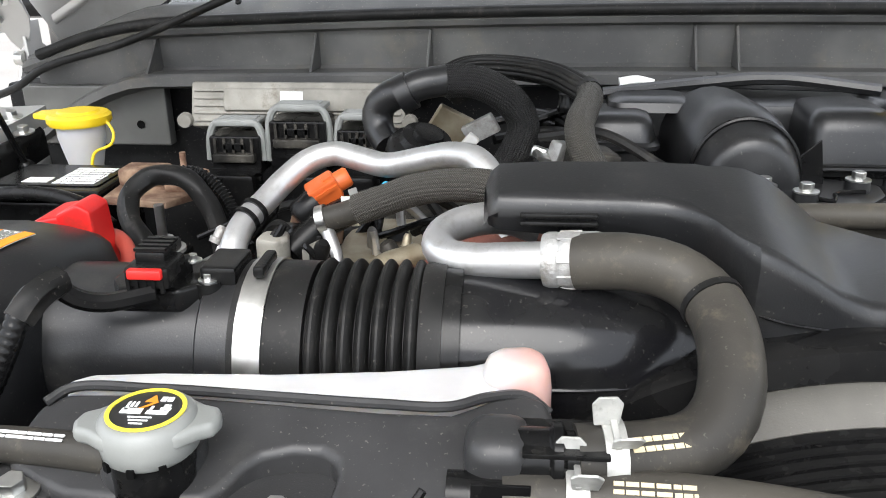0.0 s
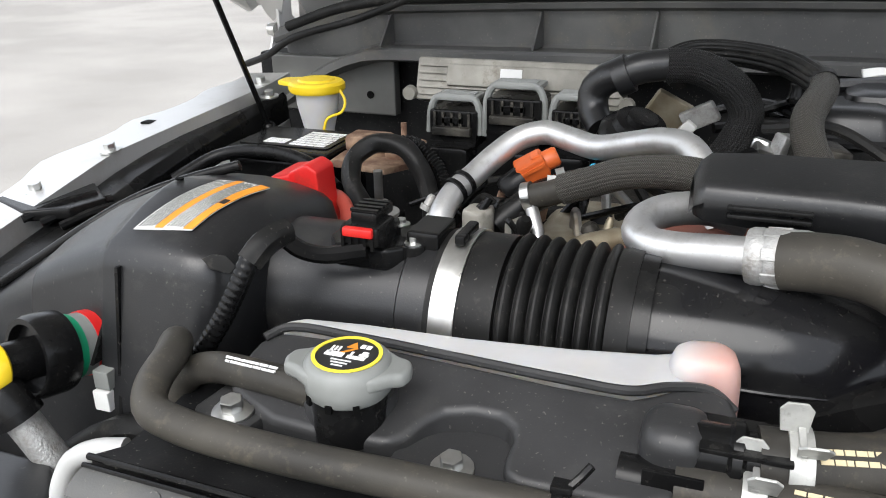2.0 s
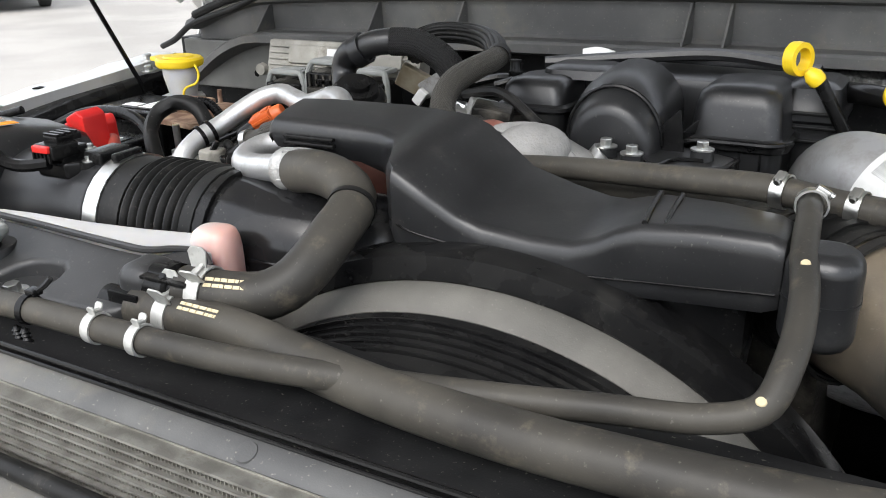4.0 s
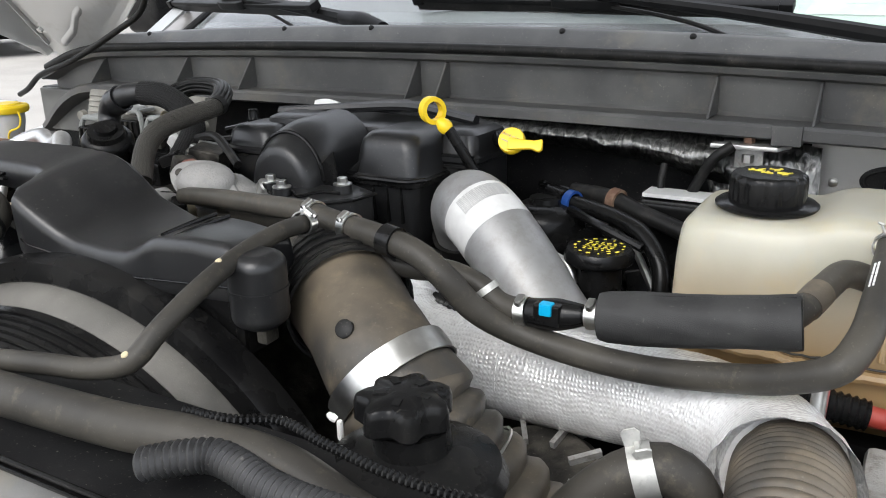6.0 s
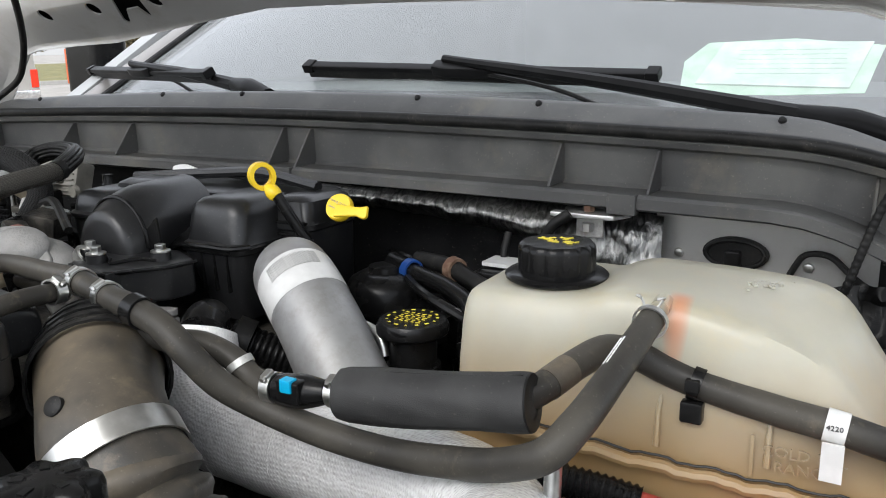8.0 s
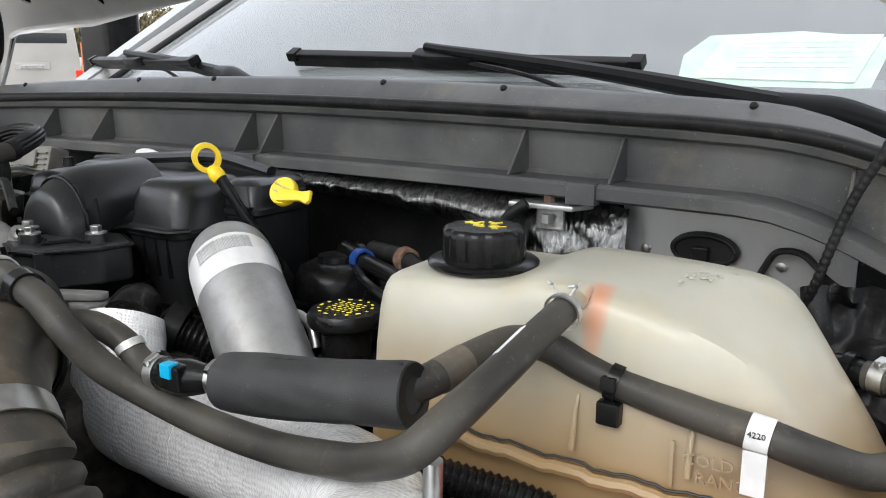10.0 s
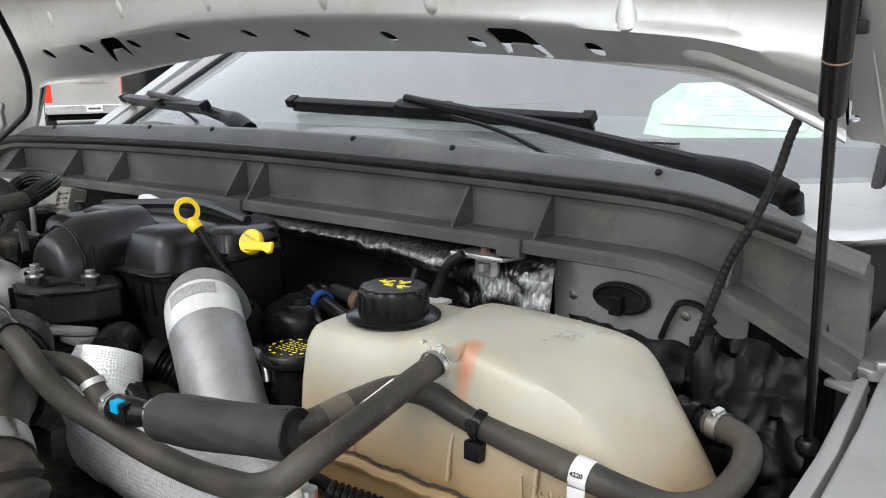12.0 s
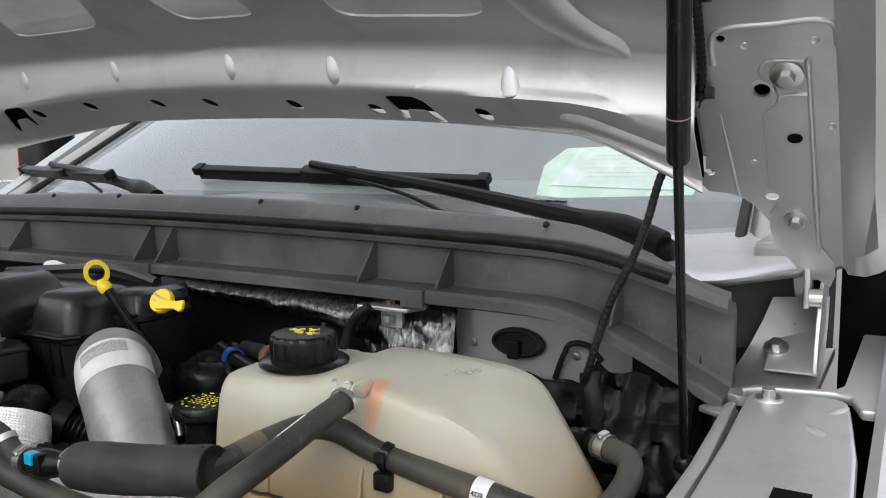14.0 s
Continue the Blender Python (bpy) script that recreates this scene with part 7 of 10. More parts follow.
LP = [(-0.085, 0.818, 1.400), (-0.07, 0.832, 1.407), (-0.050, 0.835, 1.409), (-0.015, 0.825, 1.409), (0.021, 0.792, 1.407), (0.046, 0.752, 1.400)]
loop = thing("loop_hose", (0.04, 0.63, 1.33), "long black hose looping back with a dusty woven lower end", "hose")
part("sleeve", T([(-0.07, 0.79, 1.39)] + LP, 0.0105, seg=72, step=0.004, ridges=(12, 0.0016)), BLACK_RUBBER, loop)
part("lower_sleeve", T([(0.046, 0.754, 1.400), (0.047, 0.735, 1.398), (0.041, 0.705, 1.394), (0.034, 0.672, 1.386), (0.036, 0.648, 1.374), (0.048, 0.625, 1.355), (0.06, 0.61, 1.34)], 0.0112, seg=60, step=0.005, radii=[(0, 0.0108), (0.4, 0.0118), (0.8, 0.0116), (1, 0.011)], ridges=(20, 0.0004)), DUSTY_BRAID, loop, "dusty woven lower end")
part("tape_band", ring_band((0.0465, 0.752, 1.400), (0.2, -0.95, -0.2), 0.0112, 0.010, 0.001), BLACK_RUBBER, loop)

sc = thing("bare_bracket", (-0.0794, 0.8000, 1.3588), "stained bare metal bracket below the vent hose", "bracket")
part("plate", B((-0.020, -0.005, -0.016), (0.020, 0.005, 0.014), Matrix.Translation((-0.0794, 0.8000, 1.3588)) @ Euler((0.3, 0.5, 0.3)).to_matrix().to_4x4()), TAN_METAL, sc, bevel=0.003)
part("tab", B((-0.016, -0.004, -0.010), (0.018, 0.004, 0.010), Matrix.Translation((-0.0514, 0.7900, 1.3561)) @ Euler((0.2, -0.5, -0.2)).to_matrix().to_4x4()), CAST, sc, bevel=0.002)
part("clip", B((-0.006, -0.004, -0.010), (0.006, 0.004, 0.010), Matrix.Translation((-0.0618, 0.7800, 1.3445)) @ Euler((0.1, 0.7, 0)).to_matrix().to_4x4()), LABEL, sc, bevel=0.002)
part("pad", T([(0.091, 0.8930, 1.3835), (0.109, 0.8940, 1.3865), (0.126, 0.8940, 1.3830)], 0.006, seg=10, wobble=0.002), WHITE, thing("white_pad", (0.109, 0.894, 1.381), "small crumpled white pad on the cowl edge", "pad"))


# ---- resonator box in the middle ----
res = thing("intake_resonator", (0.18, 0.52, 1.28), "large black moulded intake resonator box with stepped top", "resonator")


def res_row(x, yf, zf, yb, zb, zbot):
    return [Vector((x, y, z)) for y, z in ((yf + 0.018, zbot), (yf + 0.005, zbot + 0.004), (yf + 0.0005, zbot + 0.013), (yf - 0.001, zf - 0.011), (yf + 0.0008, zf - 0.0045), (yf + 0.004, zf - 0.001), (yf + 0.009, zf + 0.0005), ((yf + yb) / 2, (zf + zb) / 2 + 0.001), (yb - 0.008, zb), (yb - 0.002, zb - 0.004), (yb, zb - 0.011), (yb, zbot))]


RES = [(-0.036, 0.486, 1.377, 0.513, 1.384, 1.369), (-0.033, 0.479, 1.385, 0.521, 1.392, 1.363), (-0.027, 0.4755, 1.389, 0.527, 1.396, 1.361), (0.0, 0.4755, 1.389, 0.530, 1.397, 1.359), (0.05, 0.477, 1.388, 0.532, 1.397, 1.356), (0.070, 0.477, 1.387, 0.533, 1.397, 1.350), (0.085, 0.470, 1.385, 0.533, 1.396, 1.340), (0.095, 0.452, 1.383, 0.533, 1.396, 1.330), (0.103, 0.432, 1.381, 0.532, 1.395, 1.321), (0.112, 0.422, 1.379, 0.532, 1.395, 1.316),
       (0.125, 0.420, 1.373, 0.531, 1.394, 1.313), (0.140, 0.421, 1.364, 0.531, 1.388, 1.311), (0.158, 0.424, 1.352, 0.531, 1.374, 1.309), (0.175, 0.425, 1.3455, 0.531, 1.360, 1.308), (0.210, 0.423, 1.343, 0.525, 1.352, 1.307), (0.238, 0.421, 1.3445, 0.515, 1.350, 1.307), (0.253, 0.420, 1.350, 0.508, 1.352, 1.308), (0.266, 0.419, 1.358, 0.503, 1.357, 1.310), (0.280, 0.418, 1.3635, 0.500, 1.361, 1.313), (0.317, 0.414, 1.3685, 0.492, 1.363, 1.317), (0.352, 0.410, 1.370, 0.485, 1.362, 1.321), (0.360, 0.411, 1.367, 0.482, 1.359, 1.324), (0.364, 0.416, 1.358, 0.478, 1.352, 1.330)]
part("main_chamber", loft(bmesh.new(), [res_row(*s) for s in RES]), RESIN, res)
part("mould_seam", T([(x, yf - 0.0008, zs) for x, yf, zs in ((0.108, 0.4265, 1.341), (0.125, 0.4195, 1.338), (0.158, 0.4235, 1.331), (0.19, 0.4245, 1.326), (0.24, 0.4205, 1.326), (0.29, 0.417, 1.331), (0.33, 0.4125, 1.336), (0.358, 0.4105, 1.339))], 0.0008, seg=6), PLASTIC, res)
part("handle_bar", B((-0.014, 0.4715, 1.3755), (0.032, 0.478, 1.3785)), PLASTIC, res, bevel=0.001)
part("handle_bar", B((-0.014, 0.4715, 1.3705), (0.032, 0.478, 1.3735)), PLASTIC, res, bevel=0.001)
for k in range(2):
    part("top_rib", T([(0.282 + 0.012 * k, 0.425, 1.3640), (0.279 + 0.013 * k, 0.455, 1.3640), (0.276 + 0.014 * k, 0.49, 1.3625)], 0.0020, seg=8), SATIN, res)
part("lower_arm", B((0.23, 0.435, 1.265), (0.345, 0.475, 1.325)), PLASTIC, res, bevel=0.010)
can = thing("vacuum_canister", (0.380, 0.415, 1.316), "small rounded black plastic canister beside the resonator", "canister")
part("body", prism(bmesh.new(), rrect(0.039, 0.040, 0.0165, 8), 1.312, 1.368, Matrix.Translation((0.380, 0.416, 0))), RESIN, can, bevel=0.0105, segs=6)
part("weld_seam", prism(bmesh.new(), rrect(0.0402, 0.0412, 0.017, 8), 1.3405, 1.3423, Matrix.Translation((0.380, 0.416, 0))), RESIN, can)
part("bracket", B((0.365, 0.425, 1.29), (0.375, 0.440, 1.335)), ENGINE, can, bevel=0.002)

# ---- radiator top, fan shroud, condenser ----
rad = thing("radiator_top_cover", (0.2, 0.30, 1.25), "black plastic radiator cover strip, scuffed and dusty", "radiator cover")
RX0, RX1 = -0.285, 0.74


def bar(prof, x0=RX0, x1=RX1, n=10):
    """A bar of the given (y, z) section along the radiator's top edge, which runs slightly nearer towards the right."""
    rows = []
    for i in range(n + 1):
        x = x0 + (x1 - x0) * i / n
        rows.append([Vector((x, y - 0.02 * x, z)) for y, z in prof])
    return loft(bmesh.new(), rows)


part("cover_strip", bar(((0.345, 1.24), (0.345, 1.288), (0.325, 1.291), (0.290, 1.2885), (0.262, 1.2885), (0.2435, 1.2965), (0.2405, 1.2965), (0.2405, 1.26))), SCUFFED, rad)
for y, z, r in ((0.2390, 1.2985, 0.0017), (0.2350, 1.2965, 0.0012)):
    part("front_bead", bar([(y + r * math.cos(a), z + r * math.sin(a)) for a in [math.pi * j / 4 for j in range(8)]]), SATIN, rad)
grip = thing("dusty_seal_strip", (0.2, 0.22, 1.27), "dusty grey plastic seal strip above the condenser with push clips", "seal strip")
part("strip", bar(((0.2345, 1.2955), (0.230, 1.2950), (0.2230, 1.2915), (0.2212, 1.2885), (0.224, 1.285), (0.2345, 1.287))), GRAINED, grip)
for x in (-0.24, -0.061, 0.144, 0.302, 0.50):
    part("push_clip", L([(0, 0), (0.0062, 0), (0.0058, 0.001), (0.003, 0.0014), (0, 0.0014)], axis((0, -0.42, 0.9), (x, 0.2265 - 0.02 * x, 1.2930)), 18), GRAINED, grip)
cond = thing("condenser", (0.2, 0.22, 0.85), "finned aluminium condenser behind the grille", "condenser")
part("core_back", bar(((0.2262, 0.90), (0.2382, 0.90), (0.2382, 1.284), (0.2262, 1.284))), FINS, cond)
for k in range(16):
    z = 1.2810 - k * 0.0066
    part("flat_tube", bar(((0.2165, z - 0.0009), (0.228, z - 0.0009), (0.228, z + 0.0007), (0.2165, z + 0.0007))), FINS, cond, smooth=False)
bm = bmesh.new()
for k in range(380):
    x = RX0 + 0.003 + k * 0.0027
    box(bm, (x, 0.2190 - 0.02 * x, 1.17), (x + 0.0005, 0.2268 - 0.02 * x, 1.2805))
tagged(part("fin_row", bm, FINS, cond, smooth=False), kind="stuff")
gs = thing("grille_seal", (0.2, 0.17, 1.20), "black rubber edge seal in front of the condenser", "seal")
part("seal", bar([(0.2055 + 0.006 * math.cos(a), 1.2415 + 0.006 * math.sin(a)) for a in [math.pi * j / 5 for j in range(10)]]), BLACK_RUBBER, gs)
part("apron", bar(((0.08, 1.15), (0.205, 1.15), (0.205, 1.236), (0.13, 1.214), (0.08, 1.21))), GRAINED, gs, "dusty grey grille apron", bevel=0.004)

shd = thing("fan_shroud", (0.22, 0.40, 0.9), "round fan shroud with a dusty grey rim", "fan shroud")
FC = Vector((0.185, 0.0, 1.05))


def arc_band(prof, a0, a1, n=64):
    """Sweeps (radius, y) pairs round the fan's axis."""
    rows = []
    for i in range(n + 1):
        a = radians(a0 + (a1 - a0) * i / n)
        rows.append([Vector((FC.x + r * math.sin(a), y, FC.z + r * math.cos(a))) for r, y in prof])
    return loft(bmesh.new(), rows)


part("dusty_rim", arc_band([(0.254, 0.375), (0.262, 0.384), (0.2665, 0.398), (0.264, 0.412), (0.25, 0.412), (0.246, 0.378)], -80, 80), SHROUD, shd, "dusty grey plastic rim")
part("front_ring", arc_band([(0.226, 0.330), (0.238, 0.328), (0.244, 0.342), (0.2535, 0.3748), (0.243, 0.377), (0.230, 0.338)], -80, 80), PLASTIC, shd)
part("front_bead", arc_band([(0.231, 0.3245), (0.236, 0.3245), (0.236, 0.3290), (0.231, 0.3290)], -80, 80), SATIN, shd)
part("outer_flange", arc_band([(0.2645, 0.399), (0.268, 0.396), (0.283, 0.399), (0.286, 0.405), (0.284, 0.43), (0.2645, 0.43)], -80, 80), PLASTIC, shd)
for k in range(5):
    part("ring_rib", arc_band([(0.2425 + 0.0021 * k, 0.3400 + 0.0065 * k), (0.2450 + 0.0021 * k, 0.3400 + 0.0065 * k), (0.2450 + 0.0021 * k, 0.3420 + 0.0065 * k), (0.2425 + 0.0021 * k, 0.3420 + 0.0065 * k)], -80, 80), SATIN, shd)
# plate in the void black fills the fan opening
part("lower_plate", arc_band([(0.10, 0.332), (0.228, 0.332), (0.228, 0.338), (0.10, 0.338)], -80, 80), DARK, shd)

SIDE = "right"
# ---- upper engine cover and intake manifold ----
man = thing("intake_manifold", (0.23, 0.75, 1.28), "black plastic upper intake manifold with a humped duct", "manifold")
part("left_chamber", pod([(1.30, 0.090, 0.150, 0.742, 0.80, 0.010), (1.352, 0.086, 0.153, 0.738, 0.81, 0.012), (1.355, 0.082, 0.157, 0.734, 0.814, 0.014), (1.3585, 0.082, 0.157, 0.734, 0.814, 0.014), (1.361, 0.086, 0.153, 0.739, 0.81, 0.012), (1.376, 0.088, 0.151, 0.742, 0.81, 0.013), (1.3815, 0.092, 0.147, 0.747, 0.807, 0.013), (1.384, 0.102, 0.138, 0.757, 0.80, 0.012)]), RESIN, man)
part("left_lid", pod([(1.380, 0.112, 0.190, 0.775, 0.83, 0.014), (1.388, 0.114, 0.188, 0.778, 0.83, 0.014), (1.392, 0.122, 0.18, 0.786, 0.825, 0.012)]), RESIN, man)
part("port", L([(0, 0), (0.007, 0), (0.0075, 0.004), (0.006, 0.006), (0.006, 0.016), (0, 0.016)], Matrix.Translation((0.075, 0.80, 1.376)), 14), SATIN, man)
rows = []
for k in range(9):
    t = k / 8
    y = 0.80 - 0.115 * t
    z = 1.393 - 0.001 * t - 0.016 * max(0, t - 0.55) ** 2 / 0.45 ** 2
    x = 0.206 + 0.014 * t
    w = 0.045 - 0.006 * max(0, t - 0.6) ** 2 / 0.16
    rows.append([Vector((x + w * math.cos(a), y, z - 0.040 + 0.047 * math.sin(a))) for a in [math.pi * j / 12 for j in range(13)]] + [Vector((x - w, y, 1.28)), Vector((x + w, y, 1.28))])
for g, o in ((0.97, 0.004), (0.90, 0.0075), (0.75, 0.0095)):
    mid = Vector((x, 0, z - 0.045))
    rows.append([Vector((mid.x + (v.x - mid.x) * g, v.y - o, mid.z + (v.z - mid.z) * g if v.z > 1.285 else v.z)) for v in rows[8]])
part("hump_duct", loft(bmesh.new(), rows), RESIN, man)
part("duct_edge", T([r + Vector((0, -0.001, 0)) for r in rows[7][:13]], 0.0022, seg=8, step=0.005), SATIN, man)
part("right_chamber", pod([(1.345, 0.270, 0.352, 0.727, 0.825, 0.012), (1.348, 0.273, 0.349, 0.731, 0.825, 0.012), (1.372, 0.275, 0.346, 0.735, 0.825, 0.014), (1.382, 0.277, 0.344, 0.738, 0.823, 0.015), (1.3875, 0.282, 0.338, 0.744, 0.82, 0.015), (1.390, 0.292, 0.328, 0.756, 0.812, 0.014)]), RESIN, man)
part("chamber_rim", pod([(1.337, 0.270, 0.352, 0.727, 0.828, 0.012), (1.339, 0.2665, 0.3555, 0.7235, 0.83, 0.014), (1.3435, 0.2665, 0.3555, 0.7235, 0.83, 0.014), (1.3455, 0.270, 0.352, 0.727, 0.828, 0.012)]), SATIN, man)
part("right_skirt", pod([(1.27, 0.302, 0.346, 0.738, 0.80, 0.008), (1.30, 0.292, 0.348, 0.732, 0.80, 0.010), (1.325, 0.278, 0.350, 0.729, 0.82, 0.012), (1.338, 0.271, 0.351, 0.728, 0.825, 0.012)]), RESIN, man)
part("rim_strap", T([(0.262, 0.716, 1.335), (0.276, 0.721, 1.344), (0.31, 0.7225, 1.3455), (0.345, 0.7245, 1.3455), (0.357, 0.738, 1.346)], 0.0026, seg=8), SATIN, man)
part("far_chamber", pod([(1.27, 0.338, 0.384, 0.795, 0.87, 0.010), (1.352, 0.336, 0.386, 0.79, 0.87, 0.010), (1.355, 0.333, 0.389, 0.787, 0.87, 0.012), (1.360, 0.333, 0.389, 0.787, 0.87, 0.012), (1.363, 0.336, 0.386, 0.79, 0.87, 0.010), (1.382, 0.338, 0.383, 0.793, 0.868, 0.012), (1.387, 0.345, 0.376, 0.80, 0.86, 0.010)]), RESIN, man)
for k in range(3):
    part("skirt_rib", B((0.300 + 0.017 * k, 0.727, 1.30), (0.302 + 0.017 * k, 0.735, 1.337)), SATIN, man, bevel=0.0008)
for k in range(3):
    part("far_rib", B((0.334, 0.786, 1.336 + 0.012 * k), (0.384, 0.792, 1.339 + 0.012 * k)), SATIN, man, bevel=0.0008)
part("corner_web", prism(bmesh.new(), [(0.0, 0.0), (0.036, 0.0), (0.030, 0.040), (0.0, 0.012)], -0.0015, 0.0015, Matrix.Translation((0.244, 0.70, 1.335)) @ Matrix.Rotation(math.pi / 2, 4, "X")), SATIN, man, bevel=0.0006)
part("corner_web", prism(bmesh.new(), [(0.0, 0.0), (0.050, 0.0), (0.046, 0.045), (0.0, 0.008)], -0.0015, 0.0015, Matrix.Translation((0.262, 0.725, 1.335)) @ Matrix.Rotation(0.5, 4, "Z") @ Matrix.Rotation(math.pi / 2, 4, "X")), SATIN, man, bevel=0.0006)
part("flange_rib", T([(0.226, 0.650, 1.3415), (0.245, 0.642, 1.3415), (0.252, 0.660, 1.3415), (0.272, 0.644, 1.3415), (0.280, 0.668, 1.3415), (0.302, 0.672, 1.3415)], 0.0016, seg=6, step=0.01), SATIN, man)
part("flange_lip", prism(bmesh.new(), [(0.219, 0.637), (0.262, 0.619), (0.287, 0.625), (0.321, 0.671), (0.325, 0.701), (0.28, 0.723), (0.222, 0.702)], 1.3355, 1.3385), SATIN, man, bevel=0.0008)
part("rear_deck", B((0.10, 0.80, 1.33), (0.35, 0.90, 1.384)), RESIN, man, bevel=0.010)
part("deck_ridge", T([(0.10, 0.82, 1.388), (0.2, 0.845, 1.395), (0.27, 0.85, 1.399), (0.36, 0.84, 1.390)], 0.006, seg=8), RESIN, man)
part("deck_strap", prism(bmesh.new(), [(0.20, 0.86), (0.33, 0.84), (0.335, 0.855), (0.21, 0.89)], 1.388, 1.396), RESIN, man, bevel=0.002)
part("flange", prism(bmesh.new(), [(0.222, 0.638), (0.262, 0.622), (0.285, 0.628), (0.318, 0.672), (0.322, 0.70), (0.28, 0.72), (0.225, 0.70)], 1.305, 1.340), RESIN, man, bevel=0.004)
part("cast_foot", B((0.300, 0.640, 1.288), (0.338, 0.664, 1.296)), DIECAST, man, bevel=0.003)
part("support_bar", prism(bmesh.new(), softened([(0.236, 0.618), (0.290, 0.626), (0.335, 0.650), (0.340, 0.662), (0.330, 0.664), (0.284, 0.640), (0.234, 0.632)]), 1.297, 1.304), DIECAST, man, "bare cast support bar", bevel=0.002)
part("bar_boss", L([(0, 0), (0.0085, 0), (0.0085, 0.013), (0.0065, 0.015), (0, 0.015)], Matrix.Translation((0.286, 0.630, 1.294)), 16), DIECAST, man)
for x, y in ((0.252, 0.646), (0.2985, 0.681), (0.2255, 0.660)):
    part("boss", L([(0, 0), (0.010, 0), (0.009, 0.012), (0, 0.012)], Matrix.Translation((x, y, 1.336)), 14), RESIN, man)
    bolt((x, y, 1.348), (0, 0, 1), 0.85)
for x in (0.236, 0.25, 0.29):
    part("web", B((x, 0.625, 1.31), (x + 0.003, 0.64, 1.338)), RESIN, man)
thro = thing("throttle_casting", (0.20, 0.62, 1.28), "rough cast aluminium inlet elbow", "casting")
part("elbow", T([(0.145, 0.650, 1.325), (0.165, 0.640, 1.332), (0.19, 0.638, 1.331), (0.212, 0.642, 1.314), (0.22, 0.648, 1.28)], 0.03, seg=20, radii=[(0, 0.016), (0.3, 0.026), (0.6, 0.028), (1, 0.024)]), DIECAST, thro)
tm = axis((0.25, -0.70, 0.66), (0.180, 0.618, 1.3475), up=(0, 0, 1))
for u, v in ((-0.030, 0.012), (0.030, -0.014)):
    part("hole", L([(0, 0), (0.0042, 0), (0.0042, 0.0012), (0.0026, 0.0014), (0, 0.0004)], tm @ Matrix.Translation((u, v, 0.0045)), 14), ENGINE, thro)
part("flange_plate", prism(bmesh.new(), softened([(-0.039, 0.022), (-0.022, 0.028), (0.012, 0.027), (0.028, 0.004), (0.040, -0.010), (0.036, -0.024), (0.018, -0.026), (-0.020, -0.018), (-0.042, 0.006)]), -0.004, 0.0045, tm), DIECAST, thro, bevel=0.003)
part("dome", L([(0.031, 0.003), (0.030, 0.006), (0.0265, 0.0105), (0.020, 0.0140), (0.011, 0.0160), (0, 0.0165)], tm @ Matrix.Translation((-0.001, 0.003, 0)) @ Matrix.Diagonal((1.0, 0.72, 1.0, 1)), 32), DIECAST, thro, "rough cast dome")
part("red_pipe", T([(0.10, 0.665, 1.34), (0.125, 0.65, 1.352), (0.15, 0.642, 1.348)], 0.012, seg=12), DARKRED, thro, "dull red pipe stub")
part("steel_collar", ring_band((0.225, 0.655, 1.338), (0.6, 0.2, 0.8), 0.010, 0.012, 0.004), STEEL, thro)
rnd = random.Random(21)
for k in range(22):
    c = Vector((rnd.uniform(0.02, 0.12), rnd.uniform(0.66, 0.86), rnd.uniform(1.27, 1.355)))
    s = Vector((rnd.uniform(0.006, 0.02), rnd.uniform(0.006, 0.02), rnd.uniform(0.005, 0.015)))
    mm = Matrix.Translation(c) @ Euler((rnd.uniform(-0.4, 0.4), rnd.uniform(-0.4, 0.4), rnd.uniform(0, 3))).to_matrix().to_4x4()
    part("fitting", B(-s, s, mm), rnd.choice((PLASTIC, PLASTIC, CAST, ENGINE, STEEL)), eng, bevel=0.003)
for k in range(10):
    a = Vector((rnd.uniform(-0.02, 0.06), rnd.uniform(0.7, 0.88), rnd.uniform(1.3, 1.37)))
    part("wire", T([a, a + Vector((0.05, rnd.uniform(-0.03, 0.03), rnd.uniform(0.0, 0.02))), a + Vector((0.10, rnd.uniform(-0.04, 0.04), rnd.uniform(-0.02, 0.01)))], rnd.uniform(0.003, 0.006), seg=8), rnd.choice((BLACK_RUBBER, BLACK_RUBBER, SATIN)), eng)

# ---- vacuum and coolant hoses on the right ----
TEE = [(0.165, 0.602, 1.340), (0.205, 0.590, 1.346), (0.25, 0.576, 1.352), (0.316, 0.556, 1.359), (0.373, 0.541, 1.364), (0.413, 0.531, 1.362), (0.454, 0.521, 1.361), (0.490, 0.516, 1.355), (0.513, 0.516, 1.340), (0.527, 0.527, 1.318), (0.548, 0.541, 1.301), (0.596, 0.546, 1.291), (0.647, 0.546, 1.290), (0.69, 0.540, 1.298), (0.730, 0.530, 1.311), (0.757, 0.527, 1.325), (0.766, 0.543, 1.336), (0.769, 0.585, 1.346), (0.770, 0.630, 1.356), (0.770, 0.660, 1.361)]
hose("degas_hose", TEE, 0.0085, RUBBER, "long rubber hose curving across to the coolant tank", radii=[(0, 0.0085), (0.25, 0.009), (0.5, 0.0095), (0.85, 0.0093), (1, 0.0084)], bars=[(0.93, (-0.5, -0.75, 0.6), 0.03, 41)], barmat=INK_WHITE)
for u, r in ((0.288, 0.0098), (0.345, 0.0098)):
    p, d = along(TEE, u)
    clamp(p, d, r, (0.2, -0.6, 1), 0.008)
p, d = along(TEE, 0.40)
tp = thing("hose_clip", p, "black plastic clip round a rubber hose", "clip")
part("loop", ring_band(p, d, 0.0095, 0.012, 0.0018), SATIN, tp)
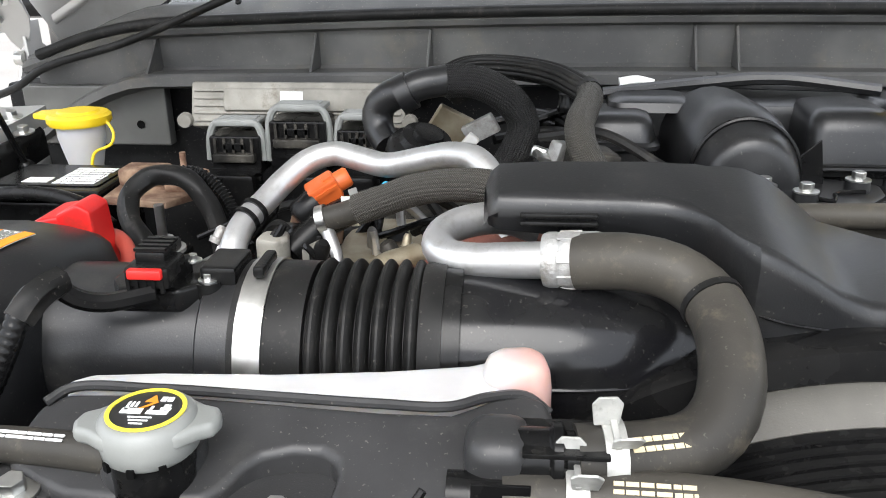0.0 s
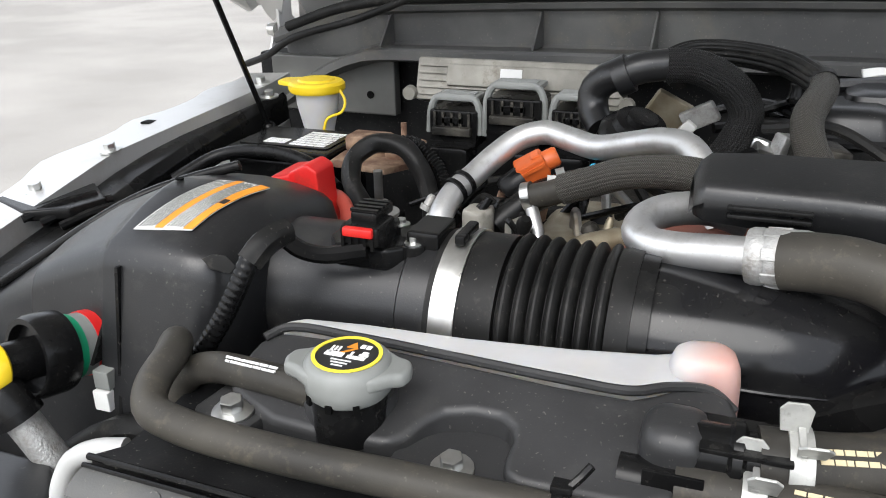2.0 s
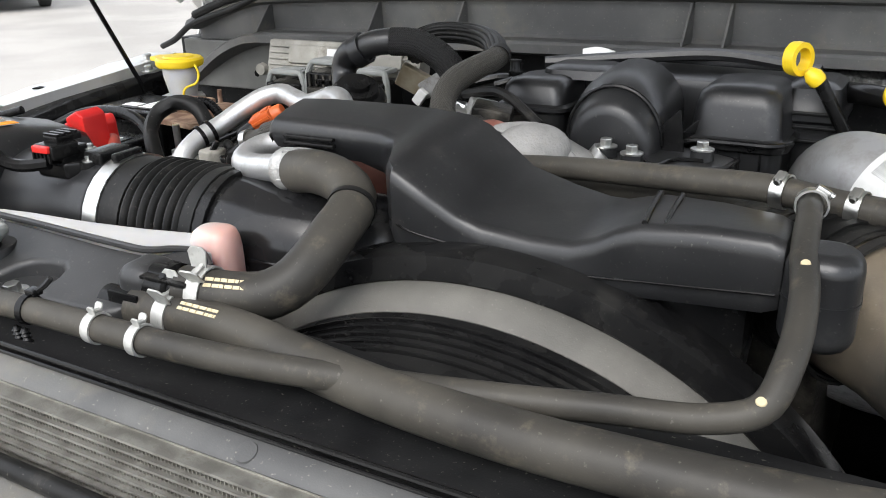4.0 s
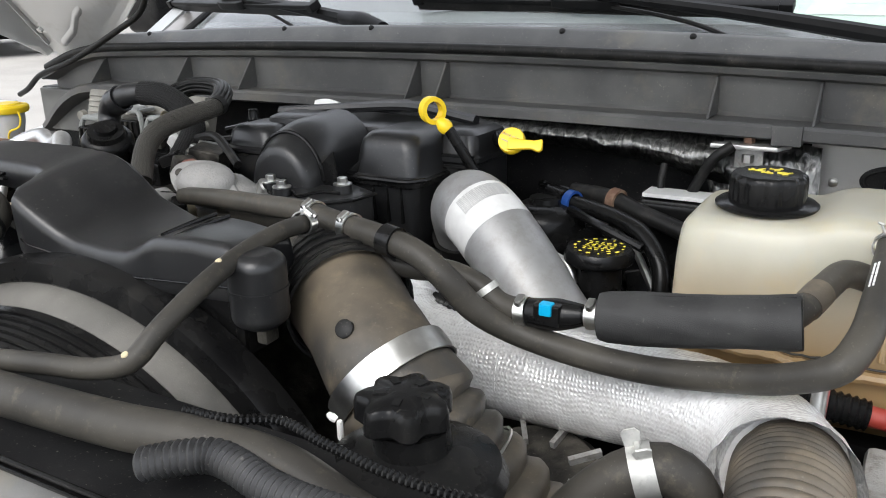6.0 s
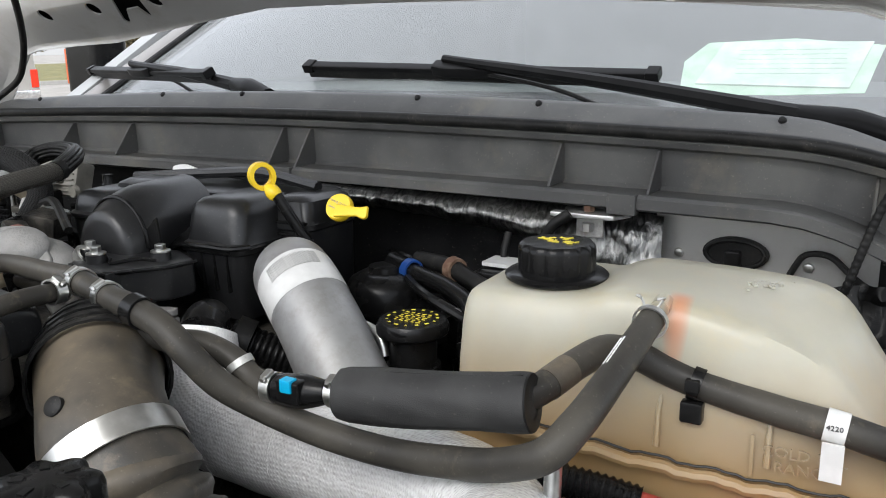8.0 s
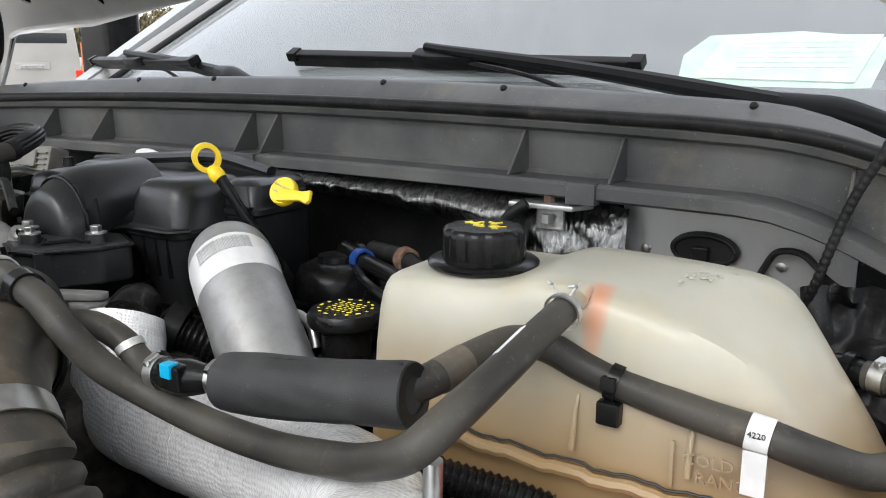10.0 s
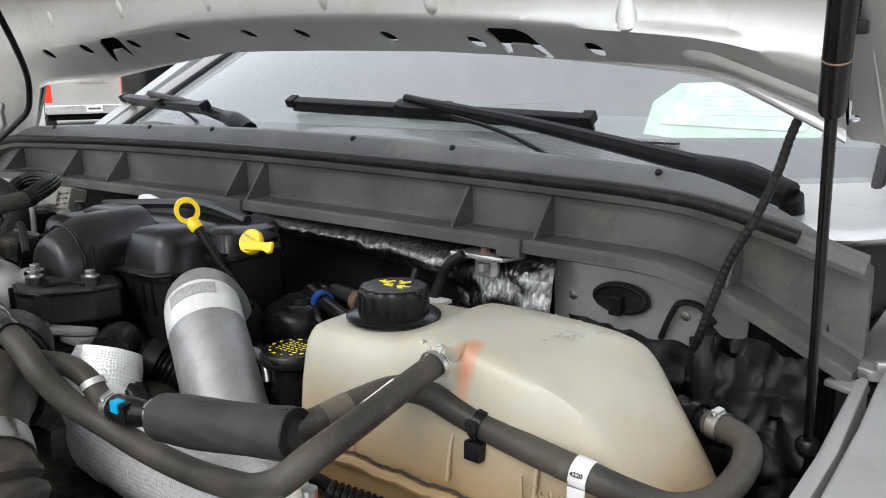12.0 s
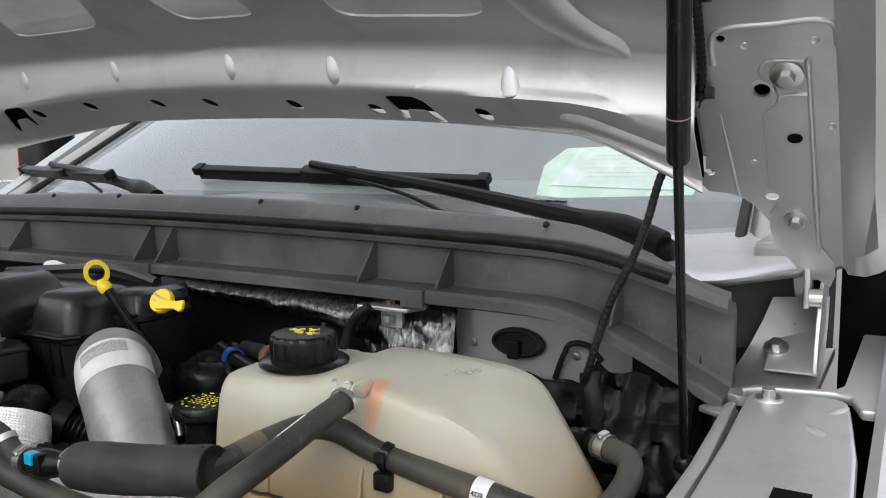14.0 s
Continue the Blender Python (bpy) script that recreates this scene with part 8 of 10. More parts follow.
hose("parallel_hose", [(0.165, 0.625, 1.318), (0.25, 0.597, 1.33), (0.32, 0.575, 1.338), (0.40, 0.545, 1.341), (0.44, 0.532, 1.340), (0.475, 0.535, 1.336), (0.497, 0.545, 1.334), (0.522, 0.548, 1.326), (0.538, 0.547, 1.316), (0.556, 0.546, 1.314)], 0.0085, RUBBER, "second rubber hose running beside the first")
p = Vector((0.527, 0.548, 1.324))
part("tag_band", ring_band(p, (0.6, 0, -0.7), 0.0086, 0.005, 0.0008), ZINC, thing("hose_tag", p, "pale band round the second hose", "tag"))
p, d = along(FRONT, 0.985)
clamp((0.402, 0.503, 1.369), (-0.1, 1, -0.05), 0.0080, (0.6, 0, 1), 0.008)
qc = thing("quick_connector", (0.579, 0.546, 1.30), "black quick connector with a bright blue release tab", "connector")
part("body", T([(0.562, 0.546, 1.3145), (0.575, 0.546, 1.3155), (0.592, 0.547, 1.3175), (0.60, 0.548, 1.3185)], 0.0105, seg=16, radii=[(0, 0.010), (0.5, 0.0115), (0.8, 0.0095), (1, 0.0075)]), SATIN, qc)
part("blue_tab", B((0.574, 0.5325, 1.319), (0.583, 0.540, 1.3278)), BLUE, qc, "blue release tab", bevel=0.001)
part("tab_frame", B((0.569, 0.534, 1.311), (0.588, 0.545, 1.3265)), SATIN, qc, bevel=0.002)
part("nozzle", T([(0.598, 0.548, 1.318), (0.617, 0.549, 1.3205)], 0.0068, seg=12), SATIN, qc)
clamp((0.557, 0.546, 1.314), (1, 0, 0.1), 0.0092, (0, -0.4, 1), 0.008)
clamp((0.607, 0.549, 1.3195), (1, 0, 0.1), 0.0086, (0, -0.4, 1), 0.008)
fs = thing("foam_sleeve", (0.67, 0.56, 1.30), "thick black foam sleeve over a coolant hose", "sleeve")
part("foam", T([(0.612, 0.549, 1.320), (0.65, 0.553, 1.3235), (0.69, 0.558, 1.328), (0.732, 0.564, 1.3335)], 0.0205, seg=32, step=0.005, wobble=0.0008, radii=[(0, 0.0160), (0.04, 0.0172), (0.3, 0.0178), (0.7, 0.0168), (0.95, 0.0176), (1, 0.0170)]), FOAM, fs)
part("end_face", L([(0.0098, 0), (0.0170, 0), (0.0164, 0.0010), (0.0098, 0.0010)], axis((0.985, 0.14, 0.13), (0.732, 0.564, 1.3335)), 28), BLACK_RUBBER, fs, "cut end of the foam")
part("seam_line", T([(0.616, 0.5465, 1.3365), (0.65, 0.5505, 1.3405), (0.69, 0.5555, 1.3445), (0.728, 0.561, 1.350)], 0.0005, seg=6), BLACK_RUBBER, fs)
HB = [(0.720, 0.562, 1.331), (0.730, 0.585, 1.335), (0.738, 0.615, 1.340), (0.746, 0.645, 1.341), (0.757, 0.662, 1.335), (0.778, 0.670, 1.324), (0.808, 0.672, 1.316), (0.846, 0.670, 1.311), (0.881, 0.666, 1.309), (0.905, 0.672, 1.302), (0.927, 0.69, 1.292), (0.943, 0.72, 1.290), (0.950, 0.75, 1.301), (0.944, 0.772, 1.308), (0.925, 0.785, 1.309), (0.912, 0.790, 1.308)]
thh = hose("tank_hose", HB, 0.0095, RUBBER, "rubber coolant hose passing along the front of the tank")
part("worn_patch", ring_band(along(HB, 0.09)[0], along(HB, 0.09)[1], 0.0094, 0.02, 0.0004), DUSTY, thh, "dusty worn stretch of hose")
p, d = along(HB, 0.367)
zt = thing("cable_tie_clip", p, "black cable tie with a push mount under the hose", "cable tie")
part("tie_band", ring_band(p, d, 0.0096, 0.007, 0.0016), SATIN, zt)
part("mount", B((p.x - 0.008, p.y - 0.010, p.z - 0.024), (p.x + 0.006, p.y + 0.002, p.z - 0.010)), SATIN, zt, bevel=0.0015)
part("tie_head", B((p.x - 0.005, p.y - 0.013, p.z - 0.002), (p.x + 0.004, p.y - 0.007, p.z + 0.006)), SATIN, zt, bevel=0.001)
p, d = along(HB, 0.56)
pt = thing("paper_tag", p, "white paper tag wrapped round the tank hose", "tag")
part("wrap", ring_band(p, d, 0.0096, 0.012, 0.0006), LABEL, pt)
part("tail", B((p.x - 0.006, p.y - 0.0105, p.z - 0.030), (p.x + 0.006, p.y - 0.0095, p.z - 0.006)), LABEL, pt)
tm = Matrix.Translation((p.x, p.y - 0.0108, p.z + 0.0035)) @ Euler((radians(90), 0, 0)).to_matrix().to_4x4()
part("tag_number", words("4220", 0.0046, tm), INK_BLACK, pt, smooth=False)
sc = thing("wire_hose_clip", (0.770, 0.652, 1.36), "thin wire spring clip at the tank hose end", "clip")
p0 = Vector((0.770, 0.655, 1.360))
part("wire_loop", ring_band(p0, (0, 1, 0.2), 0.0098, 0.004, 0.0012), STEEL, sc)
for sgn in (-1, 1):
    part("wire_ear", T([p0 + Vector((sgn * 0.004, 0, 0.0098)), p0 + Vector((sgn * 0.007, 0.002, 0.0145)), p0 + Vector((sgn * 0.0085, -0.003, 0.017)), p0 + Vector((sgn * 0.005, -0.005, 0.0165))], 0.0009, seg=6), ZINC, sc)

# ---- coolant tank ----
tank = thing("coolant_tank", (0.78, 0.72, 1.212), "cream translucent coolant tank with a brown fluid line", "coolant tank")
rows = []
for x, yf, yb, zf, zb in ((0.624, 0.690, 0.765, 1.335, 1.337), (0.627, 0.680, 0.775, 1.350, 1.352), (0.633, 0.675, 0.780, 1.357, 1.359), (0.645, 0.672, 0.785, 1.3595, 1.3605), (0.675, 0.673, 0.79, 1.360, 1.3615), (0.70, 0.674, 0.79, 1.3605, 1.362), (0.714, 0.675, 0.79, 1.3615, 1.3625), (0.724, 0.676, 0.79, 1.365, 1.3665), (0.735, 0.677, 0.79, 1.3685, 1.3702), (0.748, 0.679, 0.79, 1.3695, 1.3715), (0.775, 0.681, 0.79, 1.3675, 1.3715), (0.80, 0.682, 0.79, 1.3635, 1.371), (0.825, 0.684, 0.79, 1.3575, 1.3697), (0.847, 0.686, 0.79, 1.350, 1.3675), (0.862, 0.688, 0.79, 1.342, 1.363), (0.875, 0.690, 0.788, 1.330, 1.353), (0.895, 0.694, 0.785, 1.304, 1.325), (0.920, 0.698, 0.780, 1.272, 1.290), (0.936, 0.70, 0.775, 1.245, 1.262), (0.940, 0.71, 0.77, 1.235, 1.245)):
    u = min(1.0, max(0.0, (x - 0.74) / 0.13))
    r = 0.005 + 0.007 * u * u * (3 - 2 * u)
    h = zb - zf
    rows.append([Vector((x, y, z)) for y, z in ((yf - 0.005, 1.212), (yf - 0.016, 1.222), (yf - 0.018, 1.25), (yf - 0.0115, zf - 0.040), (yf - 0.007, zf - 0.012 - r), (yf - 0.004, zf - 0.006 - r * 0.5), (yf, zf - 0.002 - r * 0.15), (yf + 0.8 * r, zf), (yf + 2.2 * r + 0.002, zf + 0.001 + h * 0.16), (yf + 0.4 * (yb - yf), zf + 0.001 + h * 0.45), (yf + 0.7 * (yb - yf), zf + 0.001 + h * 0.8), (yb - 0.016, zb), (yb - 0.005, zb - 0.005), (yb, zb - 0.018), (yb, 1.212))])
part("tank_body", loft(bmesh.new(), eased(rows)), TANK, tank)
rnd = random.Random(77)
bm = bmesh.new()
for k in range(130):
    x, y = 0.812 + rnd.gauss(0, 0.010), 0.760 + rnd.gauss(0, 0.008)
    lathe(bm, [(0.0017, -0.001), (0.0013, 0.0002), (0, 0.0005)], Matrix.Translation((x, y, 1.3692 - (x - 0.80) * 0.05)), 6)
tagged(part("rough_patch", bm, TANK, tank, "rough raised moulding marks"), kind="stuff")
seam = [(0.630, 0.672, 1.281), (0.645, 0.652, 1.280), (0.70, 0.654, 1.275), (0.80, 0.662, 1.268), (0.90, 0.676, 1.262), (0.936, 0.688, 1.258)]
wavy = [Vector(along(seam, k / 60)[0]) + Vector((0, -0.001, 0.0010 * math.sin(k * 0.9) + 0.0007 * math.sin(k * 2.3))) for k in range(61)]
part("weld_seam", T(wavy, 0.0009, seg=8, step=0.006), INK_BLACK, tank, "dark coolant line showing along the weld")
part("weld_flange", T([Vector(p) + Vector((0, -0.002, -0.006)) for p in wavy], 0.0042, seg=8, step=0.006), TANK, tank, "moulded weld flange")
for rx in (0.655, 0.690, 0.775, 0.842):
    part("mould_rib", T([(rx, 0.6535 + (rx - 0.63) * 0.055, 1.275), (rx, 0.6575 + (rx - 0.63) * 0.06, 1.30), (rx + 0.002, 0.664 + (rx - 0.63) * 0.06, 1.318 - max(0, rx - 0.76) * 0.1)], 0.0016, seg=8, radii=[(0, 0.0022), (0.7, 0.0016), (1, 0.0004)]), TANK, tank)
part("spout", L([(0, 0), (0.006, 0), (0.006, 0.012), (0, 0.012)], axis((0, -1, -0.2), (0.770, 0.686, 1.365)), 14), TANK, tank)
tm = Matrix.Translation((0.862, 0.6675, 1.281)) @ Euler((radians(92), 0, radians(4))).to_matrix().to_4x4()
part("fill_mark", words("COLD FILL\nRANGE", 0.010, tm, 0.0008), TANK, tank, "embossed fill mark", smooth=False)
part("fill_bracket", B((-0.030, -0.014, -0.001), (-0.028, 0.014, 0.001), tm), TANK, tank)
tc = part("tank_cap", L([(0, 0), (0.030, 0), (0.030, 0.006), (0, 0.006)], Matrix.Translation((0.681, 0.718, 1.352)), 30), SATIN, tank, "black knurled cap with yellow print")
part("flange", L([(0, 0), (0.036, 0), (0.0378, 0.0015), (0.0380, 0.0035), (0.036, 0.0052), (0.029, 0.0062), (0, 0.0064)], Matrix.Translation((0.681, 0.718, 1.3622)), 40), SATIN, tc)
N = 72
bm = bmesh.new()
rows = []
for s, z in ((1.0, 0.0), (1.0, 0.021), (0.97, 0.0245), (0.90, 0.0262), (0.4, 0.0268)):
    rows.append([Vector((0.681 + (0.0284 - 0.0016 * (i % 6 < 2)) * s * math.cos(2 * math.pi * i / N), 0.718 + (0.0284 - 0.0016 * (i % 6 < 2)) * s * math.sin(2 * math.pi * i / N), 1.3630 + z)) for i in range(N)])
part("grip", loft(bm, rows), SATIN, tc)
def pictograms(at, r, shapes, parent):
    """Yellow warning marks on a cap, each a small plain shape."""
    m = Matrix.Translation(at)
    for x, y, w, h, a in shapes:
        part("printed_mark", B((-w / 2, -h / 2, 0), (w / 2, h / 2, 0.0004), m @ Matrix.Translation((x * r, y * r, 0)) @ Matrix.Rotation(a, 4, "Z")), INK_YELLOW, parent, smooth=False)


rnd = random.Random(51)
marks = []
for cx, cy in ((-0.45, 0.15), (0.1, 0.38), (-0.05, -0.15), (0.5, -0.12)):
    for k in range(9):
        marks.append((cx + rnd.uniform(-0.19, 0.19), cy + rnd.uniform(-0.15, 0.15), rnd.uniform(0.0012, 0.006), rnd.uniform(0.0008, 0.0022), rnd.choice((0, 0, 0.3, 1.57, 0.8))))
pictograms((0.681, 0.718, 1.3898), 0.0225, marks, tc)

# ---- charge pipes ----
cp = thing("charge_pipe", (0.48, 0.68, 1.18), "bare aluminium charge pipe with a white barcode label", "pipe")
CPP = [(0.392, 0.80, 1.250), (0.385, 0.782, 1.285), (0.392, 0.760, 1.312), (0.412, 0.735, 1.325), (0.440, 0.715, 1.318), (0.475, 0.697, 1.294), (0.51, 0.68, 1.262), (0.55, 0.662, 1.226), (0.59, 0.645, 1.19)]
part("pipe_wall", T(CPP, 0.0365, seg=36, step=0.006), DULLALU, cp)
p, d = along(CPP, 0.40)
p2, d2 = along(CPP, 0.47)
lb = part("barcode_label", tube(bmesh.new(), [along(CPP, 0.37)[0], along(CPP, 0.42)[0], along(CPP, 0.475)[0]], 0.0369, seg=36, step=0.004, caps=False), LABEL, cp, "white barcode label")
bm = bmesh.new()
rnd = random.Random(8)
pm, dm = along(CPP, 0.405)
t0 = Vector((0.1, -0.75, 0.65))
t0 = (t0 - dm * t0.dot(dm)).normalized()
s0 = dm.cross(t0)
for k in range(44):
    a = -0.95 + k * 0.030
    w = rnd.choice((0.4, 0.7, 1.0)) * 0.0008
    n0 = t0 * math.cos(a) + s0 * math.sin(a)
    q0 = pm + n0 * 0.0368
    mm = Matrix.Translation(q0) @ Matrix((dm.cross(n0), dm, n0)).transposed().to_4x4()
    box(bm, (-w / 2, -0.010, 0), (w / 2, 0.008, 0.0006), mm)
part("barcode", bm, PALE, lb, smooth=False)
part("lower_cuff", ring_band(along(CPP, 0.10)[0], along(CPP, 0.10)[1], 0.0368, 0.03, 0.004), BLACK_RUBBER, cp)
part("wire_clip", T([(0.455, 0.75, 1.30), (0.468, 0.745, 1.29), (0.475, 0.735, 1.275), (0.47, 0.73, 1.262)], 0.0012, seg=6), STEEL, cp)
fp = thing("foil_wrapped_pipe", (0.56, 0.6, 1.2), "charge pipe wrapped in crinkled bright foil tape", "pipe")
FPP = [(0.383, 0.646, 1.293), (0.386, 0.640, 1.282), (0.391, 0.633, 1.270), (0.400, 0.623, 1.253), (0.424, 0.615, 1.236), (0.476, 0.614, 1.229), (0.538, 0.610, 1.233), (0.597, 0.604, 1.238), (0.652, 0.591, 1.247), (0.690, 0.572, 1.253), (0.722, 0.545, 1.257), (0.738, 0.515, 1.260)]
part("foil_wrap", T(FPP, 0.0375, seg=52, step=0.003, wobble=0.0012, radii=[(0, 0.030), (0.03, 0.0330), (0.08, 0.0350), (0.2, 0.0385), (0.4, 0.0390), (0.75, 0.0375), (1, 0.0365)]), FOIL, fp)
part("inlet_neck", T([(0.368, 0.670, 1.294), (0.375, 0.658, 1.296), (0.383, 0.646, 1.291)], 0.020, seg=24), PLASTIC, fp, "black rubber neck above the foil")
part("foil_flap", T([(0.730, 0.528, 1.258), (0.738, 0.508, 1.262), (0.741, 0.492, 1.264)], 0.038, seg=34, step=0.003, wobble=0.0035, caps=False, radii=[(0, 0.0365), (0.5, 0.0385), (1, 0.0415)]), FOIL, fp, "loose torn end of the foil")
p, d = along(FPP, 0.86)
part("green_dab", L([(0, 0), (0.004, 0), (0.004, 0.001), (0, 0.001)], axis((0, -0.5, 0.86), p + Vector((0.0, -0.0185, 0.0325))), 10), GREEN, fp)
for k in range(3):
    p, d = along(FPP, 0.08 + 0.17 * k)
    part("tape_edge", ring_band(p, d, 0.0383, 0.0016, 0.0007), FOIL, fp)
ch = thing("corrugated_hose", (0.40, 0.70, 1.24), "black corrugated hose running behind the foil pipe", "hose")
part("hose_wall", T([(0.375, 0.685, 1.275), (0.398, 0.700, 1.262), (0.425, 0.715, 1.250), (0.455, 0.728, 1.240), (0.490, 0.738, 1.226)], 0.0185, seg=28, ripple=(0.0062, 0.0016, 2)), PLASTIC, ch)
part("end_cuff", ring_band((0.384, 0.691, 1.270), (0.78, 0.5, -0.4), 0.020, 0.016, 0.003), BLACK_RUBBER, ch)
bt = thing("charge_air_boot", (0.48, 0.49, 1.2), "dusty brown rubber charge air boot with ring ribs", "boot")
BTP = [(0.400, 0.538, 1.311), (0.423, 0.517, 1.312), (0.447, 0.498, 1.309), (0.474, 0.479, 1.301), (0.501, 0.463, 1.288), (0.525, 0.460, 1.268), (0.552, 0.463, 1.244)]
part("boot_wall", T(BTP[:6], 0.044, seg=40, step=0.005, radii=[(0, 0.044), (0.12, 0.0445), (0.26, 0.0425), (0.5, 0.0395), (0.75, 0.0405), (1, 0.0425)]), DUSTY, bt)
part("collar", ring_band(along(BTP[:6], 0.19)[0], along(BTP[:6], 0.19)[1], 0.0446, 0.040, 0.0012), BLACK_RUBBER, bt)
for u in (0.06, 0.13, 0.20, 0.27, 0.33):
    p, d = along(BTP[:6], u)
    part("collar_rib", ring_band(p, d, 0.0456, 0.0055, 0.0020), BLACK_RUBBER, bt)
p, d = along(BTP[:6], 0.66)
part("button", L([(0, -0.004), (0.0062, -0.004), (0.0062, 0.002), (0.0045, 0.003), (0, 0.0032)], axis((0.1, -0.75, 0.55), p + Vector((0.1, -0.75, 0.55)).normalized() * 0.0395 + Vector((-0.004, 0, 0.004))), 18), BLACK_RUBBER, bt)
cl = thing("boot_clamp", (0.495, 0.495, 1.27), "wide polished steel band round the charge air boot", "clamp")
p, d = along(BTP, 0.68)
part("band", ring_band(p, d, 0.0436, 0.017, 0.0014), STEEL, cl)
rb = thing("ribbed_boot", (0.56, 0.51, 1.18), "black rubber bellows below the steel band", "bellows")
RBP = [along(BTP, 0.72)[0], (0.521, 0.458, 1.266), (0.539, 0.458, 1.245), (0.561, 0.462, 1.222), (0.592, 0.467, 1.19)]
part("bellows_wall", T(RBP, 0.0465, seg=44, ripple=(0.0215, 0.0058, 2)), DUSTY, rb)
for u in (0.28, 0.55):
    p, d = along(RBP, u)
    part("wire_ring", ring_band(p, d, 0.0438, 0.0015, 0.0016), STEEL, rb)
cf = thing("turbo_outlet", (0.385, 0.56, 1.29), "rough cast aluminium outlet with a bolt", "casting")
part("neck", L([(0, 0), (0.040, 0), (0.040, 0.012), (0.036, 0.016), (0.034, 0.04), (0, 0.04)], axis((-0.75, 0.6, 0.1), (0.388, 0.545, 1.312)), 32), ENGINE, cf)
part("lug", B((0.338, 0.532, 1.300), (0.368, 0.556, 1.334)), DIECAST, cf, bevel=0.006)
bolt((0.352, 0.531, 1.322), (-0.1, -0.8, 0.6), 0.9)

# ---- fluid reservoir with the star cap ----
ps = thing("steering_reservoir", (0.575, 0.378, 1.22), "fluid reservoir with a black lid and pale body", "reservoir")
part("body", L([(0, 0), (0.034, 0), (0.040, 0.01), (0.043, 0.05), (0.043, 0.056), (0, 0.056)], Matrix.Translation((0.572, 0.380, 1.226)), 32), TANK, ps)
part("lid", L([(0, 0), (0.050, 0), (0.051, 0.004), (0.047, 0.012), (0.030, 0.020), (0.021, 0.022), (0.020, 0.034), (0, 0.034)], Matrix.Translation((0.572, 0.380, 1.280)), 36), PLASTIC, ps)
st = thing("star_cap", (0.575, 0.378, 1.31), "black lobed screw cap on the fluid reservoir", "cap")
bm = bmesh.new()
N = 72
rows = []
for s, z in ((0.86, 0.0), (1.0, 0.003), (1.0, 0.012), (0.95, 0.016), (0.82, 0.018), (0.3, 0.0185)):
    rows.append([Vector((0.569 + s * (0.0235 + 0.0030 * math.cos(7 * 2 * math.pi * i / N)) * math.cos(2 * math.pi * i / N), 0.378 + s * (0.0235 + 0.0030 * math.cos(7 * 2 * math.pi * i / N)) * math.sin(2 * math.pi * i / N), 1.315 + z)) for i in range(N)])
part("lobed_grip", loft(bm, rows), PLASTIC, st)
for k in range(5):
    a = 2 * math.pi * k / 5
    part("raised_mark", B((-0.0035, -0.0022, 0), (0.0035, 0.0022, 0.0006), Matrix.Translation((0.569 + 0.0125 * math.cos(a), 0.378 + 0.0125 * math.sin(a), 1.3334)) @ Matrix.Rotation(a, 4, "Z")), PLASTIC, st, bevel=0.0002)
wc = thing("white_fitting", (0.499, 0.40, 1.28), "small white plastic fitting", "fitting")
part("tip", L([(0, 0), (0.0022, 0), (0.0026, 0.003), (0.0018, 0.006), (0, 0.007)], axis((-0.8, -0.2, 0.5), (0.505, 0.40, 1.288)), 12), WHITE, wc)
part("stem", B((0.5055, 0.398, 1.275), (0.5095, 0.402, 1.289)), WHITE, wc, bevel=0.002)
SIDE = "left"
hose("loom_conduit", [(0.433, 0.2510, 1.3090), (0.455, 0.2610, 1.3140), (0.470, 0.2675, 1.3150), (0.486, 0.2665, 1.3140), (0.506, 0.2625, 1.3120), (0.53, 0.2600, 1.3110), (0.58, 0.2630, 1.3100), (0.615, 0.2680, 1.3090), (0.66, 0.2800, 1.3040), (0.70, 0.2960, 1.2940)], 0.0098, SHIELDING, "fat ribbed black wiring conduit over the radiator", ripple=(0.0040, 0.0016, 1), seg=24)
hose("toothed_strap", [(0.430, 0.287, 1.3225), (0.462, 0.289, 1.3235), (0.486, 0.301, 1.3225), (0.52, 0.294, 1.322), (0.576, 0.285, 1.321), (0.630, 0.291, 1.318), (0.665, 0.305, 1.312)], 0.0032, SATIN, "black toothed edge strip along the hose", ripple=(0.0034, 0.0014, 2), seg=8)
SIDE = "right"
hose("elbow_hose", [(0.636, 0.425, 1.245), (0.655, 0.436, 1.268), (0.672, 0.443, 1.281), (0.686, 0.449, 1.284), (0.698, 0.453, 1.276), (0.704, 0.455, 1.262), (0.706, 0.455, 1.23)], 0.0140, RUBBER, "short dusty rubber elbow hose", seg=20)
spring_clamp((0.676, 0.445, 1.282), (0.85, 0.35, 0.25), 0.0143, (-0.2, -0.4, 1), 0.013)
hose("second_boot", [(0.741, 0.510, 1.263), (0.745, 0.480, 1.269), (0.749, 0.450, 1.269), (0.752, 0.410, 1.256), (0.753, 0.36, 1.22)], 0.0325, DUSTY, "dusty brown ribbed rubber boot on the foil-wrapped pipe", seg=36, ripple=(0.0055, 0.0014, 2))
alt = thing("alternator", (0.60, 0.58, 1.1), "grimy alternator housing with cooling slots", "alternator")
part("housing", L([(0, 0), (0.05, 0), (0.058, 0.01), (0.058, 0.05), (0.05, 0.06), (0, 0.06)], axis((0, -0.3, 1), (0.565, 0.56, 1.13)), 28), ENGINE, alt)
for k in range(9):
    a = 2 * math.pi * k / 18
    part("vent_fin", B((0.03, -0.002, 0.058), (0.055, 0.002, 0.066), axis((0, -0.3, 1), (0.565, 0.56, 1.13)) @ Matrix.Rotation(a * 2, 4, "Z")), CAST, alt)
